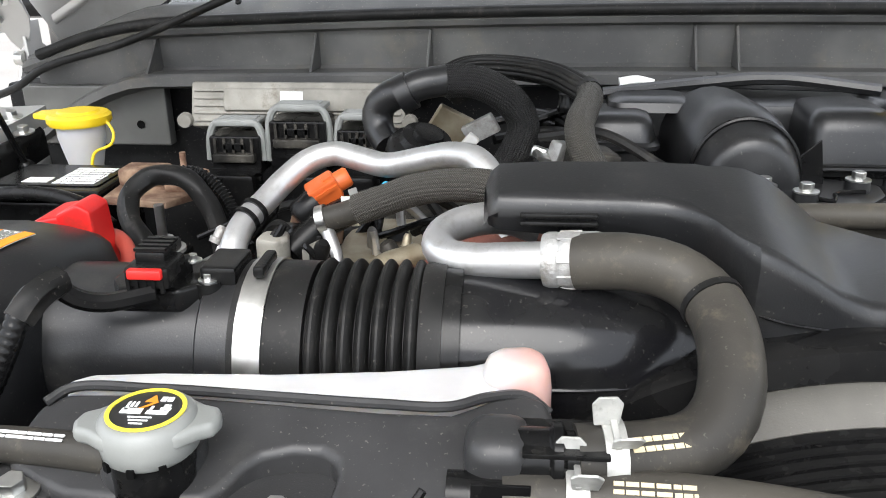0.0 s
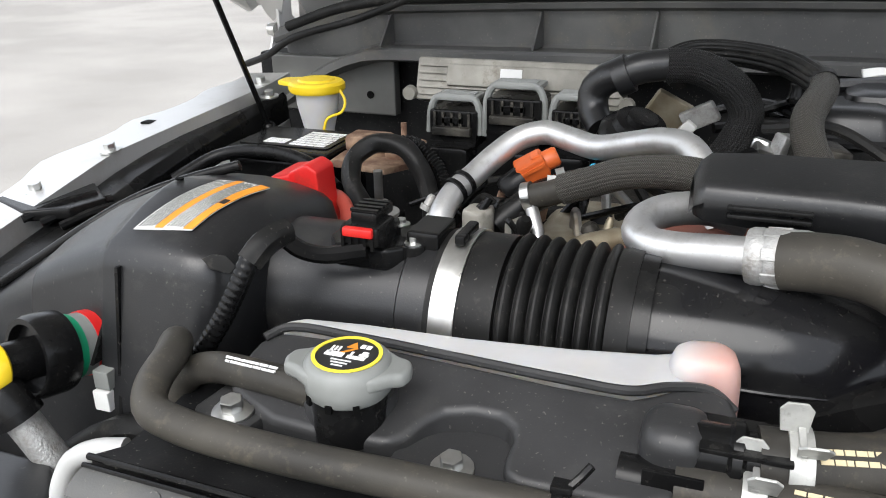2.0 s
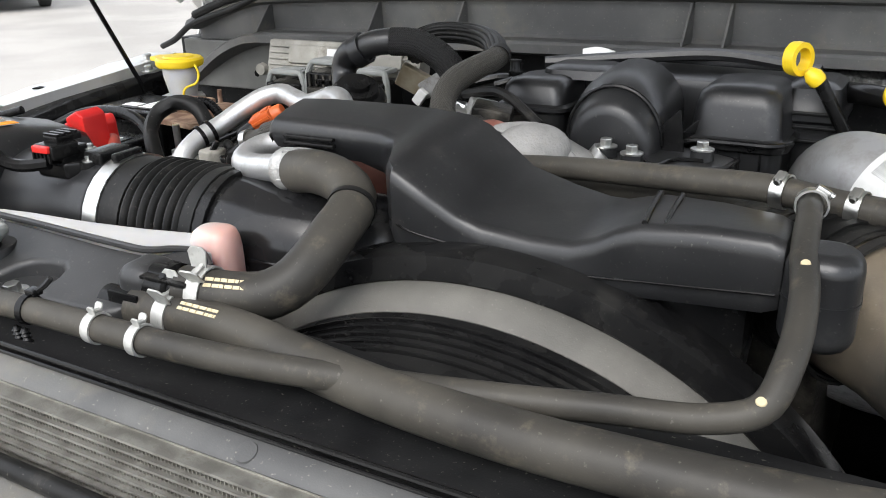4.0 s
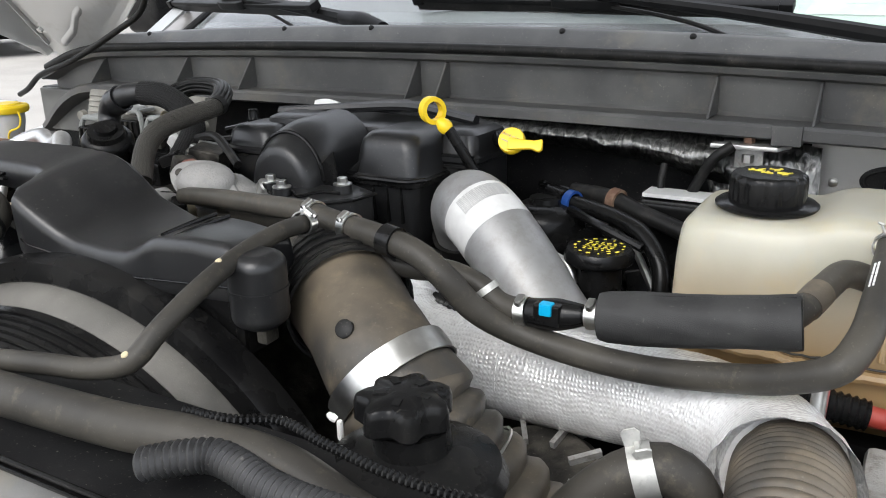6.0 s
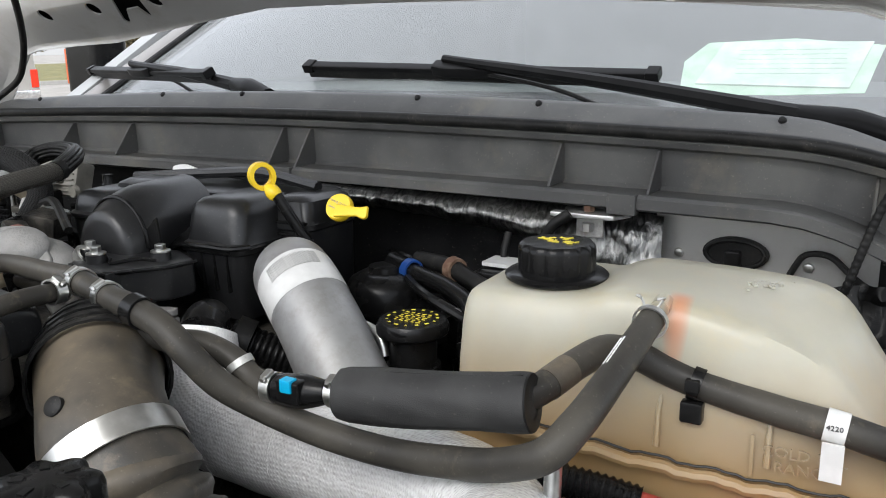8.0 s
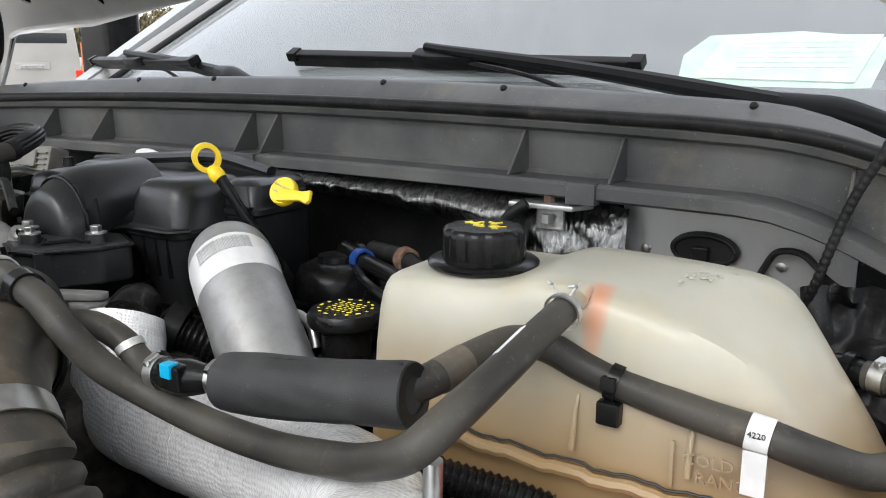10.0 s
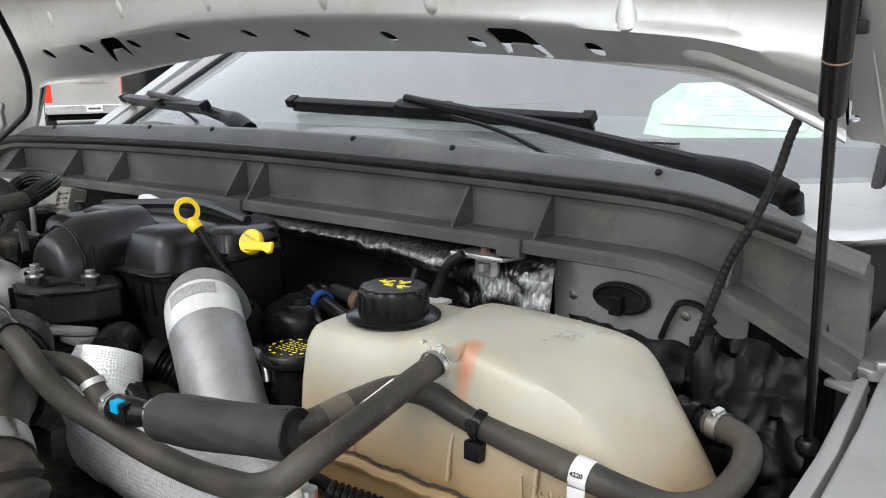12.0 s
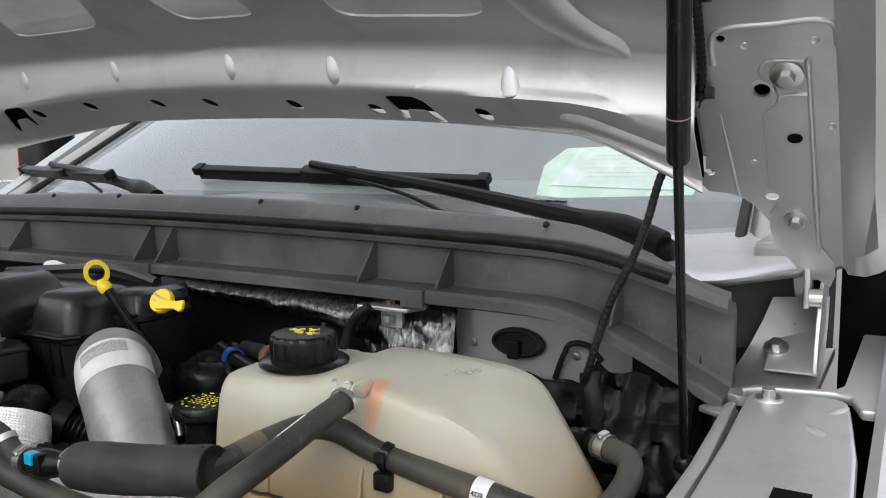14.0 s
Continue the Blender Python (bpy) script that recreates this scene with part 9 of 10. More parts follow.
core = thing("charge_cooler", (0.80, 0.55, 1.15), "woven-textured aluminium cooler below the foil pipe", "cooler")
part("core", B((0.775, 0.515, 1.13), (0.86, 0.60, 1.245)), CAST, core, bevel=0.005)

# ---- dipsticks, oil filler, canisters ----
dip = thing("oil_dipstick", (0.365, 0.765, 1.36), "yellow plastic oil dipstick with a ring handle", "dipstick")
bm = bmesh.new()
m = Matrix.Translation((0.3495, 0.768, 1.4105)) @ Euler((radians(90), radians(-18), radians(58))).to_matrix().to_4x4()
rows = []
for i in range(32):
    a = 2 * math.pi * i / 32
    rows.append([m @ Vector(((0.0108 + dr) * math.cos(a), (0.0118 + dr) * math.sin(a), dz)) for dr, dz in ((-0.0022, -0.0052), (0.0022, -0.0052), (0.0027, 0), (0.0022, 0.0052), (-0.0022, 0.0052), (-0.0025, 0))])
vs = [[bm.verts.new(p) for p in r] for r in rows]
for i in range(32):
    for k in range(6):
        bm.faces.new((vs[i][k], vs[i][(k + 1) % 6], vs[(i + 1) % 32][(k + 1) % 6], vs[(i + 1) % 32][k]))
part("ring_handle", bm, YELLOW, dip)
part("grip_stem", L([(0, 0), (0.0062, 0), (0.0075, 0.003), (0.0075, 0.008), (0.0055, 0.012), (0.0035, 0.015), (0, 0.015)], axis((-0.62, -0.15, 0.62), (0.3685, 0.767, 1.392)), 16), YELLOW, dip)
part("dip_tube", T([(0.3685, 0.767, 1.393), (0.385, 0.775, 1.362), (0.405, 0.79, 1.32), (0.42, 0.80, 1.27)], 0.0055, seg=10), PLASTIC, dip)
tr = thing("gearbox_dipstick", (0.44, 0.785, 1.36), "yellow gearbox dipstick cap with a finger tab", "dipstick")
part("cap", L([(0, 0.004), (0.0125, 0.004), (0.0135, 0.006), (0.0135, 0.011), (0.0125, 0.013), (0, 0.0135)], axis((0.15, -0.85, 0.5), (0.427, 0.795, 1.378)), 24), YELLOW, tr)
m = axis((0.15, -0.85, 0.5), (0.427, 0.795, 1.378))
part("finger_tab", prism(bmesh.new(), [(-0.006, -0.006), (0.020, -0.004), (0.0285, -0.006), (0.0295, 0.005), (0.026, 0.008), (0.018, 0.005), (-0.006, 0.007)], 0.007, 0.0125, axis((0.15, -0.85, 0.5), (0.432, 0.790, 1.376), up=(0, 0, 1)) @ Matrix.Rotation(math.pi, 4, "Z") @ Matrix.Diagonal((-1, 1, 1, 1))), YELLOW, tr, bevel=0.002)
part("raised_print", words("TRANS FLUID", 0.0036, m @ Matrix.Translation((0, 0.003, 0.0136)) @ Matrix.Rotation(-0.35, 4, "Z"), 0.0003), INK_TAN, tr, smooth=False)
part("raised_bar", print_bars(m @ Matrix.Translation((-0.001, -0.003, 0.0136)) @ Matrix.Rotation(-0.35, 4, "Z"), 0.018, 0.0022, 1, 81), INK_TAN, tr, smooth=False)
part("dip_tube", T([(0.425, 0.80, 1.376), (0.40, 0.825, 1.375), (0.375, 0.86, 1.368), (0.35, 0.89, 1.35)], 0.0095, seg=12), SATIN, tr)
of = thing("oil_filler", (0.541, 0.737, 1.2), "black oil filler neck with a yellow-printed cap", "oil filler")
part("neck", L([(0, 0), (0.021, 0), (0.021, 0.09), (0, 0.09)], Matrix.Translation((0.541, 0.737, 1.2)), 24), PLASTIC, of)
ocap = part("cap", L([(0, 0), (0.027, 0), (0.0305, 0.002), (0.0315, 0.004), (0.0315, 0.010), (0.029, 0.0140), (0, 0.015)], Matrix.Translation((0.541, 0.737, 1.289)), 32), SATIN, of)
marks = []
for k in range(15):
    a = 2 * math.pi * k / 15
    marks.append((0.84 * math.cos(a), 0.84 * math.sin(a), 0.0014 + 0.0012 * (k % 3), 0.0022, a + math.pi / 2))
for k in range(6):
    for c in range(5):
        marks.append((-0.46 + 0.22 * c + 0.05 * (k % 2), 0.44 - 0.17 * k, 0.0040 - 0.0009 * ((k + c) % 3), 0.0012, 0.25 * ((k * 3 + c) % 4 - 1)))
pictograms((0.541, 0.737, 1.3042), 0.026, marks, ocap)
part("wide_band", L([(0, 0), (0.024, 0), (0.024, 0.018), (0, 0.018)], Matrix.Translation((0.541, 0.737, 1.245)), 24), PLASTIC, of)
ff = thing("fuel_filter", (0.47, 0.86, 1.2), "black domed fuel filter housing", "filter")
part("dome", L([(0, 0), (0.043, 0), (0.043, 0.078), (0.041, 0.090), (0.036, 0.099), (0.025, 0.105), (0.018, 0.1055), (0.017, 0.111), (0, 0.112)], Matrix.Translation((0.444, 0.838, 1.205)), 36), PLASTIC, ff)
part("rim", L([(0.042, 0), (0.047, 0), (0.0475, 0.002), (0.0475, 0.006), (0.042, 0.008)], Matrix.Translation((0.444, 0.838, 1.270)), 36), PLASTIC, ff)
FL = [(0.463, 0.848, 1.312), (0.490, 0.838, 1.310), (0.525, 0.822, 1.308), (0.560, 0.802, 1.300), (0.582, 0.785, 1.280), (0.588, 0.775, 1.255), (0.585, 0.77, 1.22)]
hose("fuel_line", FL, 0.0085, SATIN, "black plastic fuel line bending down beside the tank")
bf = thing("blue_fitting", (0.468, 0.846, 1.30), "quick fitting with a bright blue lock ring", "fitting")
part("lock_ring", ring_band((0.470, 0.8455, 1.3118), (0.9, -0.35, -0.05), 0.0095, 0.009, 0.0025), DEEPBLUE, bf, "blue lock ring")
part("body", T([(0.44, 0.858, 1.314), (0.463, 0.848, 1.312)], 0.0115, seg=14), PLASTIC, bf)
hose("fuel_return_line", [(0.46, 0.875, 1.316), (0.505, 0.862, 1.316), (0.545, 0.845, 1.308), (0.60, 0.83, 1.295), (0.63, 0.82, 1.28)], 0.009, BLACK_RUBBER, "second fuel line with a copper coloured collar")
part("collar", ring_band((0.513, 0.8585, 1.3155), (0.9, -0.35, -0.1), 0.009, 0.010, 0.003), RUSTY, thing("copper_collar", (0.513, 0.858, 1.31), "copper coloured collar on the fuel line", "collar"))
part("slotted_tag", B((0.535, 0.875, 1.318), (0.60, 0.905, 1.322), Matrix()), LABEL, thing("bay_label", (0.57, 0.89, 1.315), "small white sticker on a black housing", "label"))
bb = thing("brake_booster", (0.58, 0.93, 1.2), "black round brake booster against the firewall", "brake booster")
part("drum", L([(0, 0), (0.10, 0), (0.105, 0.02), (0.09, 0.05), (0.03, 0.06), (0, 0.06)], axis((0, -1, 0.1), (0.58, 0.98, 1.20)), 36), PLASTIC, bb)
part("housing_block", B((0.53, 0.86, 1.22), (0.62, 0.915, 1.316)), PLASTIC, bb, bevel=0.006)
hose("silver_stub", [(0.478, 0.735, 1.29), (0.500, 0.728, 1.292), (0.518, 0.722, 1.286), (0.524, 0.718, 1.272)], 0.0045, STEEL, "small bent steel tube beside the oil filler")
hose("lower_conduit", [(0.40, 0.66, 1.25), (0.43, 0.64, 1.262), (0.455, 0.63, 1.262), (0.48, 0.63, 1.25)], 0.012, SATIN, "ribbed black conduit behind the foil pipe", ripple=(0.005, 0.0018, 1))
rnd = random.Random(31)
eng2 = thing("engine_rear_clutter", (0.5, 0.8, 1.1), "dark brackets, lines and fittings behind the engine", "engine parts")
for k in range(40):
    c = Vector((rnd.uniform(0.36, 0.63), rnd.uniform(0.72, 0.95), rnd.uniform(1.15, 1.27)))
    s = Vector((rnd.uniform(0.006, 0.025), rnd.uniform(0.006, 0.025), rnd.uniform(0.006, 0.02)))
    mm = Matrix.Translation(c) @ Euler((rnd.uniform(-0.5, 0.5), rnd.uniform(-0.5, 0.5), rnd.uniform(0, 3))).to_matrix().to_4x4()
    part("bracket", B(-s, s, mm), rnd.choice((PLASTIC, PLASTIC, PLASTIC, ENGINE, SATIN)), eng2, bevel=0.003)
for k in range(14):
    a = Vector((rnd.uniform(0.36, 0.55), rnd.uniform(0.76, 0.95), rnd.uniform(1.22, 1.32)))
    part("line", T([a, a + Vector((0.04, rnd.uniform(-0.04, 0.02), rnd.uniform(-0.01, 0.02))), a + Vector((0.09, rnd.uniform(-0.05, 0.02), rnd.uniform(-0.05, 0.0)))], rnd.uniform(0.003, 0.006), seg=8), rnd.choice((BLACK_RUBBER, SATIN, SATIN, STEEL)), eng2)

# ---- firewall insulation and fittings ----
hs = thing("heat_shield", (0.48, 0.94, 1.3), "crinkled dark foil insulation along the firewall", "insulation")


def sheet(pts_top, pts_bot, depth, mtl, nm, parent, n=26, rows=9, amp=0.006):
    bm = bmesh.new()
    top, bot = spline(pts_top, 0.004), spline(pts_bot, 0.004)
    grid = []
    for j in range(rows):
        row = []
        for i in range(n):
            a = top[int((len(top) - 1) * i / (n - 1))]
            b = bot[int((len(bot) - 1) * i / (n - 1))]
            p = a.lerp(b, j / (rows - 1))
            w = noise.noise(Vector((p.x * 45, p.z * 60, depth * 99))) * amp + noise.noise(Vector((p.x * 110, p.z * 90, 3))) * amp * 0.5
            row.append(p + Vector((0, w - depth * math.sin(math.pi * j / (rows - 1)), w * 0.4)))
        grid.append(row)
    loft(bm, grid, closed=False)
    bmesh.ops.solidify(bm, geom=bm.faces, thickness=0.002)
    return part(nm, bm, mtl, parent)


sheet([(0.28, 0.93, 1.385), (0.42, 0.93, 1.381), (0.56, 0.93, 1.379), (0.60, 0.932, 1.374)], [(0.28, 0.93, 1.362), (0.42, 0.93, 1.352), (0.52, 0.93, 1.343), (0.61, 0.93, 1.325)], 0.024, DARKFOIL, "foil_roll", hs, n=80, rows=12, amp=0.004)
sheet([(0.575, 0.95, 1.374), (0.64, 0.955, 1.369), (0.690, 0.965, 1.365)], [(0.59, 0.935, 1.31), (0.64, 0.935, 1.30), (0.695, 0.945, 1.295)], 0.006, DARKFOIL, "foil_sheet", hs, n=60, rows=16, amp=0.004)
sheet([(0.70, 0.972, 1.308), (0.78, 0.972, 1.300), (0.86, 0.965, 1.298)], [(0.735, 0.96, 1.25), (0.82, 0.95, 1.24), (0.88, 0.93, 1.23)], 0.004, BLACKFOIL, "black_sheet", hs, n=30, rows=12, amp=0.008)
sheet([(0.86, 0.93, 1.335), (0.91, 0.93, 1.325), (0.955, 0.93, 1.315)], [(0.83, 0.89, 1.20), (0.90, 0.87, 1.20), (0.96, 0.86, 1.21)], 0.008, BLACKFOIL, "black_sheet", hs, n=30, rows=16, amp=0.01)
sb = thing("body_mount_bracket", (0.625, 0.93, 1.355), "pale grey bracket with a rusty bolt under the cowl", "bracket")
part("plate", prism(bmesh.new(), [(0.59, 0.915), (0.655, 0.915), (0.665, 0.94), (0.655, 0.965), (0.60, 0.965), (0.588, 0.94)], 1.366, 1.371), SILVER, sb, bevel=0.0015)
part("web", B((0.612, 0.93, 1.345), (0.640, 0.935, 1.366)), CAST, sb, bevel=0.001)
part("bolt_head", prism(bmesh.new(), hexa(0.006), 1.371, 1.378, Matrix.Translation((0.625, 0.931, 0))), RUSTY, sb, bevel=0.001)
part("nut", prism(bmesh.new(), hexa(0.006), 1.352, 1.36, Matrix.Translation((0.626, 0.926, 0))), STEEL, sb)
gp = thing("firewall_plate", (0.76, 0.98, 1.33), "grey painted firewall panel with an oval rubber grommet", "panel")
part("panel", prism(bmesh.new(), [(0.680, 1.30), (0.678, 1.366), (0.88, 1.362), (0.88, 1.29), (0.84, 1.275), (0.70, 1.285)], 0.0, 0.003, Matrix((Vector((1, 0, 0, 0)), Vector((0, 0, -1, 0.984)), Vector((0, 1, 0, 0)), Vector((0, 0, 0, 1))))), SILVER, gp, smooth=False)
grm = Matrix.Translation((0.757, 0.979, 1.333)) @ Euler((radians(90), 0, 0)).to_matrix().to_4x4()
part("grommet", prism(bmesh.new(), [(0.031 * math.cos(a), 0.0165 * math.sin(a)) for a in [2 * math.pi * k / 24 for k in range(24)]], 0, 0.006, grm), BLACK_RUBBER, gp, "black oval rubber grommet", bevel=0.002)
part("grommet_lip", T([grm @ Vector((0.027 * math.cos(a), 0.013 * math.sin(a), 0.006)) for a in [2 * math.pi * k / 16 for k in range(17)]], 0.0022, seg=8), BLACK_RUBBER, gp)
part("grommet_nose", B((-0.008, -0.016, 0.004), (0.006, 0.004, 0.016), grm), PLASTIC, gp, bevel=0.002)
for p in ((0.702, 0.981, 1.327), (0.822, 0.981, 1.325)):
    part("rivet", L([(0, 0), (0.005, 0), (0.004, 0.003), (0, 0.004)], axis((0, -1, 0), p), 12), STEEL, gp)
part("wire", T([(0.80, 0.975, 1.30), (0.81, 0.972, 1.325), (0.82, 0.968, 1.34), (0.84, 0.963, 1.342), (0.858, 0.955, 1.33)], 0.003, seg=8), BLACK_RUBBER, gp)
hose("strap_cable", [(0.570, 0.905, 1.30), (0.585, 0.902, 1.335), (0.60, 0.90, 1.36), (0.615, 0.905, 1.372)], 0.0055, BLACK_RUBBER, "black rubber strap below the cowl bracket")
hose("sensor_cable", [(0.545, 0.915, 1.345), (0.545, 0.905, 1.325), (0.550, 0.90, 1.305), (0.560, 0.895, 1.295), (0.59, 0.885, 1.30)], 0.004, BLACK_RUBBER, "thin black cable with a sensor end on the firewall")

# ---- right side: bonnet cable, heater hoses, terminal ----
hose("bonnet_harness", [(0.850, 0.915, 1.27), (0.854, 0.912, 1.311), (0.861, 0.910, 1.334), (0.879, 0.915, 1.396), (0.897, 0.920, 1.436), (0.909, 0.925, 1.470), (0.919, 0.928, 1.509), (0.931, 0.93, 1.538), (0.949, 0.918, 1.566), (0.959, 0.905, 1.590), (0.964, 0.875, 1.622), (0.968, 0.83, 1.665), (0.970, 0.78, 1.705)], 0.0040, BLACK_RUBBER, "twisted black taped cable running up to the bonnet", ripple=(0.006, 0.0005, 1), seg=10)
for p in ((0.957, 0.907, 1.583), (0.9665, 0.845, 1.652)):
    tie = thing("harness_clip", p, "black push-in clip holding the cable to the bonnet", "clip", "harness clips")
    part("band", ring_band(p, (0.2, -0.65, 0.75), 0.0046, 0.007, 0.0014), SATIN, tie)
    part("head", B((p[0] + 0.004, p[1] - 0.004, p[2] - 0.005), (p[0] + 0.012, p[1] + 0.006, p[2] + 0.005)), SATIN, tie, bevel=0.0015)
hose("harness_knot", [(0.858, 0.925, 1.325), (0.864, 0.915, 1.30), (0.868, 0.91, 1.27), (0.865, 0.905, 1.24)], 0.011, BLACK_RUBBER, "taped knot of black wires beside the cowl", wobble=0.003)
clamp((0.921, 0.787, 1.309), (0.9, -0.4, 0), 0.0098, (0.3, -0.4, 1))
hc = thing("heater_connector", (0.90, 0.795, 1.29), "black plastic heater connector behind the tank", "connector")
part("body", T([(0.913, 0.790, 1.308), (0.900, 0.796, 1.307), (0.885, 0.803, 1.304), (0.872, 0.81, 1.29)], 0.0095, seg=16, radii=[(0, 0.0085), (0.35, 0.0105), (0.7, 0.0095), (1, 0.008)]), SATIN, hc)
part("collar", ring_band((0.903, 0.7945, 1.3075), (0.9, -0.4, 0), 0.0105, 0.006, 0.002), SATIN, hc)
rt = thing("jump_terminal", (0.83, 0.62, 1.2), "bright red terminal cover on a red cable", "terminal cover")
part("cover", T([(0.81, 0.645, 1.236), (0.835, 0.645, 1.234), (0.87, 0.642, 1.232), (0.90, 0.64, 1.228)], 0.013, seg=14, radii=[(0, 0.010), (0.3, 0.013), (0.8, 0.015), (1, 0.012)]), RED, rt)
part("lid_tab", B((0.885, 0.625, 1.235), (0.915, 0.65, 1.252)), RED, rt, bevel=0.003)
part("cable", T([(0.765, 0.64, 1.245), (0.79, 0.645, 1.24), (0.812, 0.645, 1.236)], 0.0075, seg=12), DULLRED, rt)
hose("black_conduit", [(0.70, 0.62, 1.258), (0.725, 0.63, 1.252), (0.75, 0.638, 1.247), (0.772, 0.642, 1.243)], 0.0115, SATIN, "ribbed black conduit leading to the red terminal", ripple=(0.005, 0.0018, 1))
hose("black_cable", [(0.79, 0.625, 1.23), (0.83, 0.625, 1.222), (0.87, 0.62, 1.215), (0.92, 0.61, 1.21)], 0.007, BLACK_RUBBER, "black cable below the red terminal")
tray = thing("tank_tray", (0.78, 0.70, 1.15), "black tray under the coolant tank", "tray")
# block in the void black fills the space below the tank
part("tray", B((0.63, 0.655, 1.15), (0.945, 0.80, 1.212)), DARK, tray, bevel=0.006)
part("tray_lip", T([(0.64, 0.650, 1.246), (0.70, 0.650, 1.240), (0.80, 0.656, 1.234), (0.90, 0.668, 1.23), (0.95, 0.68, 1.228)], 0.005, seg=8), BLACK_RUBBER, tray)
stud = thing("threaded_stud", (0.795, 0.59, 1.24), "small zinc stud below the hose bend", "stud")
bm = bmesh.new()
rod(bm, (0.745, 0.56, 1.22), (0.748, 0.558, 1.305), 0.005)
part("shaft", bm, STEEL, stud)
part("nut", prism(bmesh.new(), hexa(0.009), 1.255, 1.264, Matrix.Translation((0.746, 0.559, 0))), STEEL, stud)

SIDE = "left"
# ---- left front corner: filter gauge, sensor ----
fg = thing("filter_gauge", (-0.42, 0.345, 1.23), "air filter restriction gauge with a yellow reset button", "filter gauge")
d = Vector((-0.25, -0.95, 0.16)).normalized()
c0 = Vector((-0.397, 0.373, 1.276))
gm = axis(d, c0)
part("clear_barrel", L([(0, 0), (0.021, 0), (0.021, 0.030), (0, 0.030)], gm, 28), GREYPLASTIC, fg)
part("red_band", L([(0.0211, 0.002), (0.0217, 0.002), (0.0217, 0.013), (0.0211, 0.013)], gm, 28), RED, fg, "red band")
part("green_band", L([(0.0211, 0.021), (0.0216, 0.021), (0.0216, 0.028), (0.0211, 0.028)], gm, 28), GREEN, fg, "green band")
part("collar", L([(0.018, 0.028), (0.026, 0.028), (0.027, 0.032), (0.027, 0.046), (0.0255, 0.050), (0.022, 0.050), (0.0205, 0.044), (0.0, 0.044)], gm, 32), SATIN, fg)
part("plunger", L([(0, 0.045), (0.0135, 0.045), (0.0135, 0.066), (0, 0.066)], gm, 24), SATIN, fg)
part("reset_button", L([(0, 0.066), (0.014, 0.066), (0.0155, 0.0675), (0.0155, 0.073), (0.014, 0.075), (0, 0.0752)], gm, 28), YELLOW, fg, "yellow reset button")
part("button_words", words("PUSH\nTO\nRESET", 0.0066, gm @ Matrix.Translation((0, 0, 0.0753)) @ Matrix.Rotation(0, 4, "Z"), 0.0004), INK_TAN, fg, smooth=False)
sv = thing("service_port", (-0.376, 0.31, 1.2), "aluminium service port with a black screw cap", "service port")
pd = Vector((-0.45, -0.1, 0.85)).normalized()
part("tube", L([(0, 0), (0.0105, 0), (0.0105, 0.05), (0, 0.05)], axis(pd, (-0.377, 0.309, 1.214)), 18), CAST, sv)
part("cap", L([(0, 0), (0.0135, 0), (0.0135, 0.020), (0.0115, 0.023), (0, 0.023)], axis(pd, Vector((-0.377, 0.309, 1.214)) + pd * 0.048), 12), SATIN, sv)
part("cap_flange", L([(0, 0), (0.015, 0), (0.015, 0.006), (0, 0.006)], axis(pd, Vector((-0.377, 0.309, 1.214)) + pd * 0.048), 18), SATIN, sv)
fh = thing("headlamp_harness", (-0.32, 0.31, 1.22), "taped black harness with a small white plug", "harness")
part("harness", T([(-0.41, 0.325, 1.20), (-0.38, 0.33, 1.225), (-0.35, 0.333, 1.242), (-0.31, 0.33, 1.25)], 0.009, seg=12, wobble=0.0015), BLACK_RUBBER, fh)
part("white_plug", B((-0.379, 0.341, 1.244), (-0.367, 0.351, 1.258)), WHITE, fh, bevel=0.001)
part("grey_plug", B((-0.378, 0.343, 1.259), (-0.366, 0.352, 1.272)), GREYPLASTIC, fh, bevel=0.001)
part("pale_pipe", T([(-0.352, 0.278, 1.225), (-0.347, 0.279, 1.242), (-0.337, 0.281, 1.258), (-0.322, 0.284, 1.266), (-0.305, 0.288, 1.268)], 0.0062, seg=12), PALE, fh, "pale grey bent pipe")
hose("lower_left_hose", [(-0.36, 0.31, 1.17), (-0.33, 0.315, 1.215), (-0.31, 0.325, 1.25), (-0.30, 0.33, 1.27)], 0.009, DUSTY, "dusty brown hose joining the coolant hose elbow")
corner = thing("radiator_support", (-0.4, 0.28, 1.1), "black plastic radiator support corner", "support")
part("support_shelf", prism(bmesh.new(), softened([(-0.62, 0.20), (-0.36, 0.20), (-0.352, 0.272), (-0.362, 0.288), (-0.386, 0.306), (-0.62, 0.29)], 1), 1.19, 1.232), RESIN, corner, "grey-black shelf", bevel=0.005)
# near-black panel standing for the shaded void below the shelf
part("void_shade_panel", prism(bmesh.new(), [(-0.62, 0.20), (-0.26, 0.24), (-0.26, 0.33), (-0.62, 0.34)], 1.06, 1.145), DARK, corner, bevel=0.012)

SIDE = "right"
# ---- left side of the bonnet: cable ----
hose("bonnet_cable", [(-0.60, 0.93, 1.362), (-0.565, 0.925, 1.374), (-0.52, 0.92, 1.398), (-0.412, 0.91, 1.427), (-0.282, 0.90, 1.474), (-0.215, 0.89, 1.50), (-0.185, 0.88, 1.522), (-0.155, 0.865, 1.55), (-0.092, 0.82, 1.595), (-0.05, 0.78, 1.64)], 0.0045, BLACK_RUBBER, "black cable from the cowl up to the bonnet")
lc = thing("left_cowl_bracket", (-0.47, 0.93, 1.33), "grey painted bracket and grommet at the cowl end", "bracket")
part("panel", B((-0.58, 0.955, 1.30), (-0.395, 0.972, 1.372)), GREYPAINT, lc, bevel=0.003)
part("hole", L([(0, 0), (0.005, 0), (0.005, 0.001), (0, 0.001)], axis((0, -1, 0), (-0.43, 0.954, 1.326)), 12), DARK, lc)

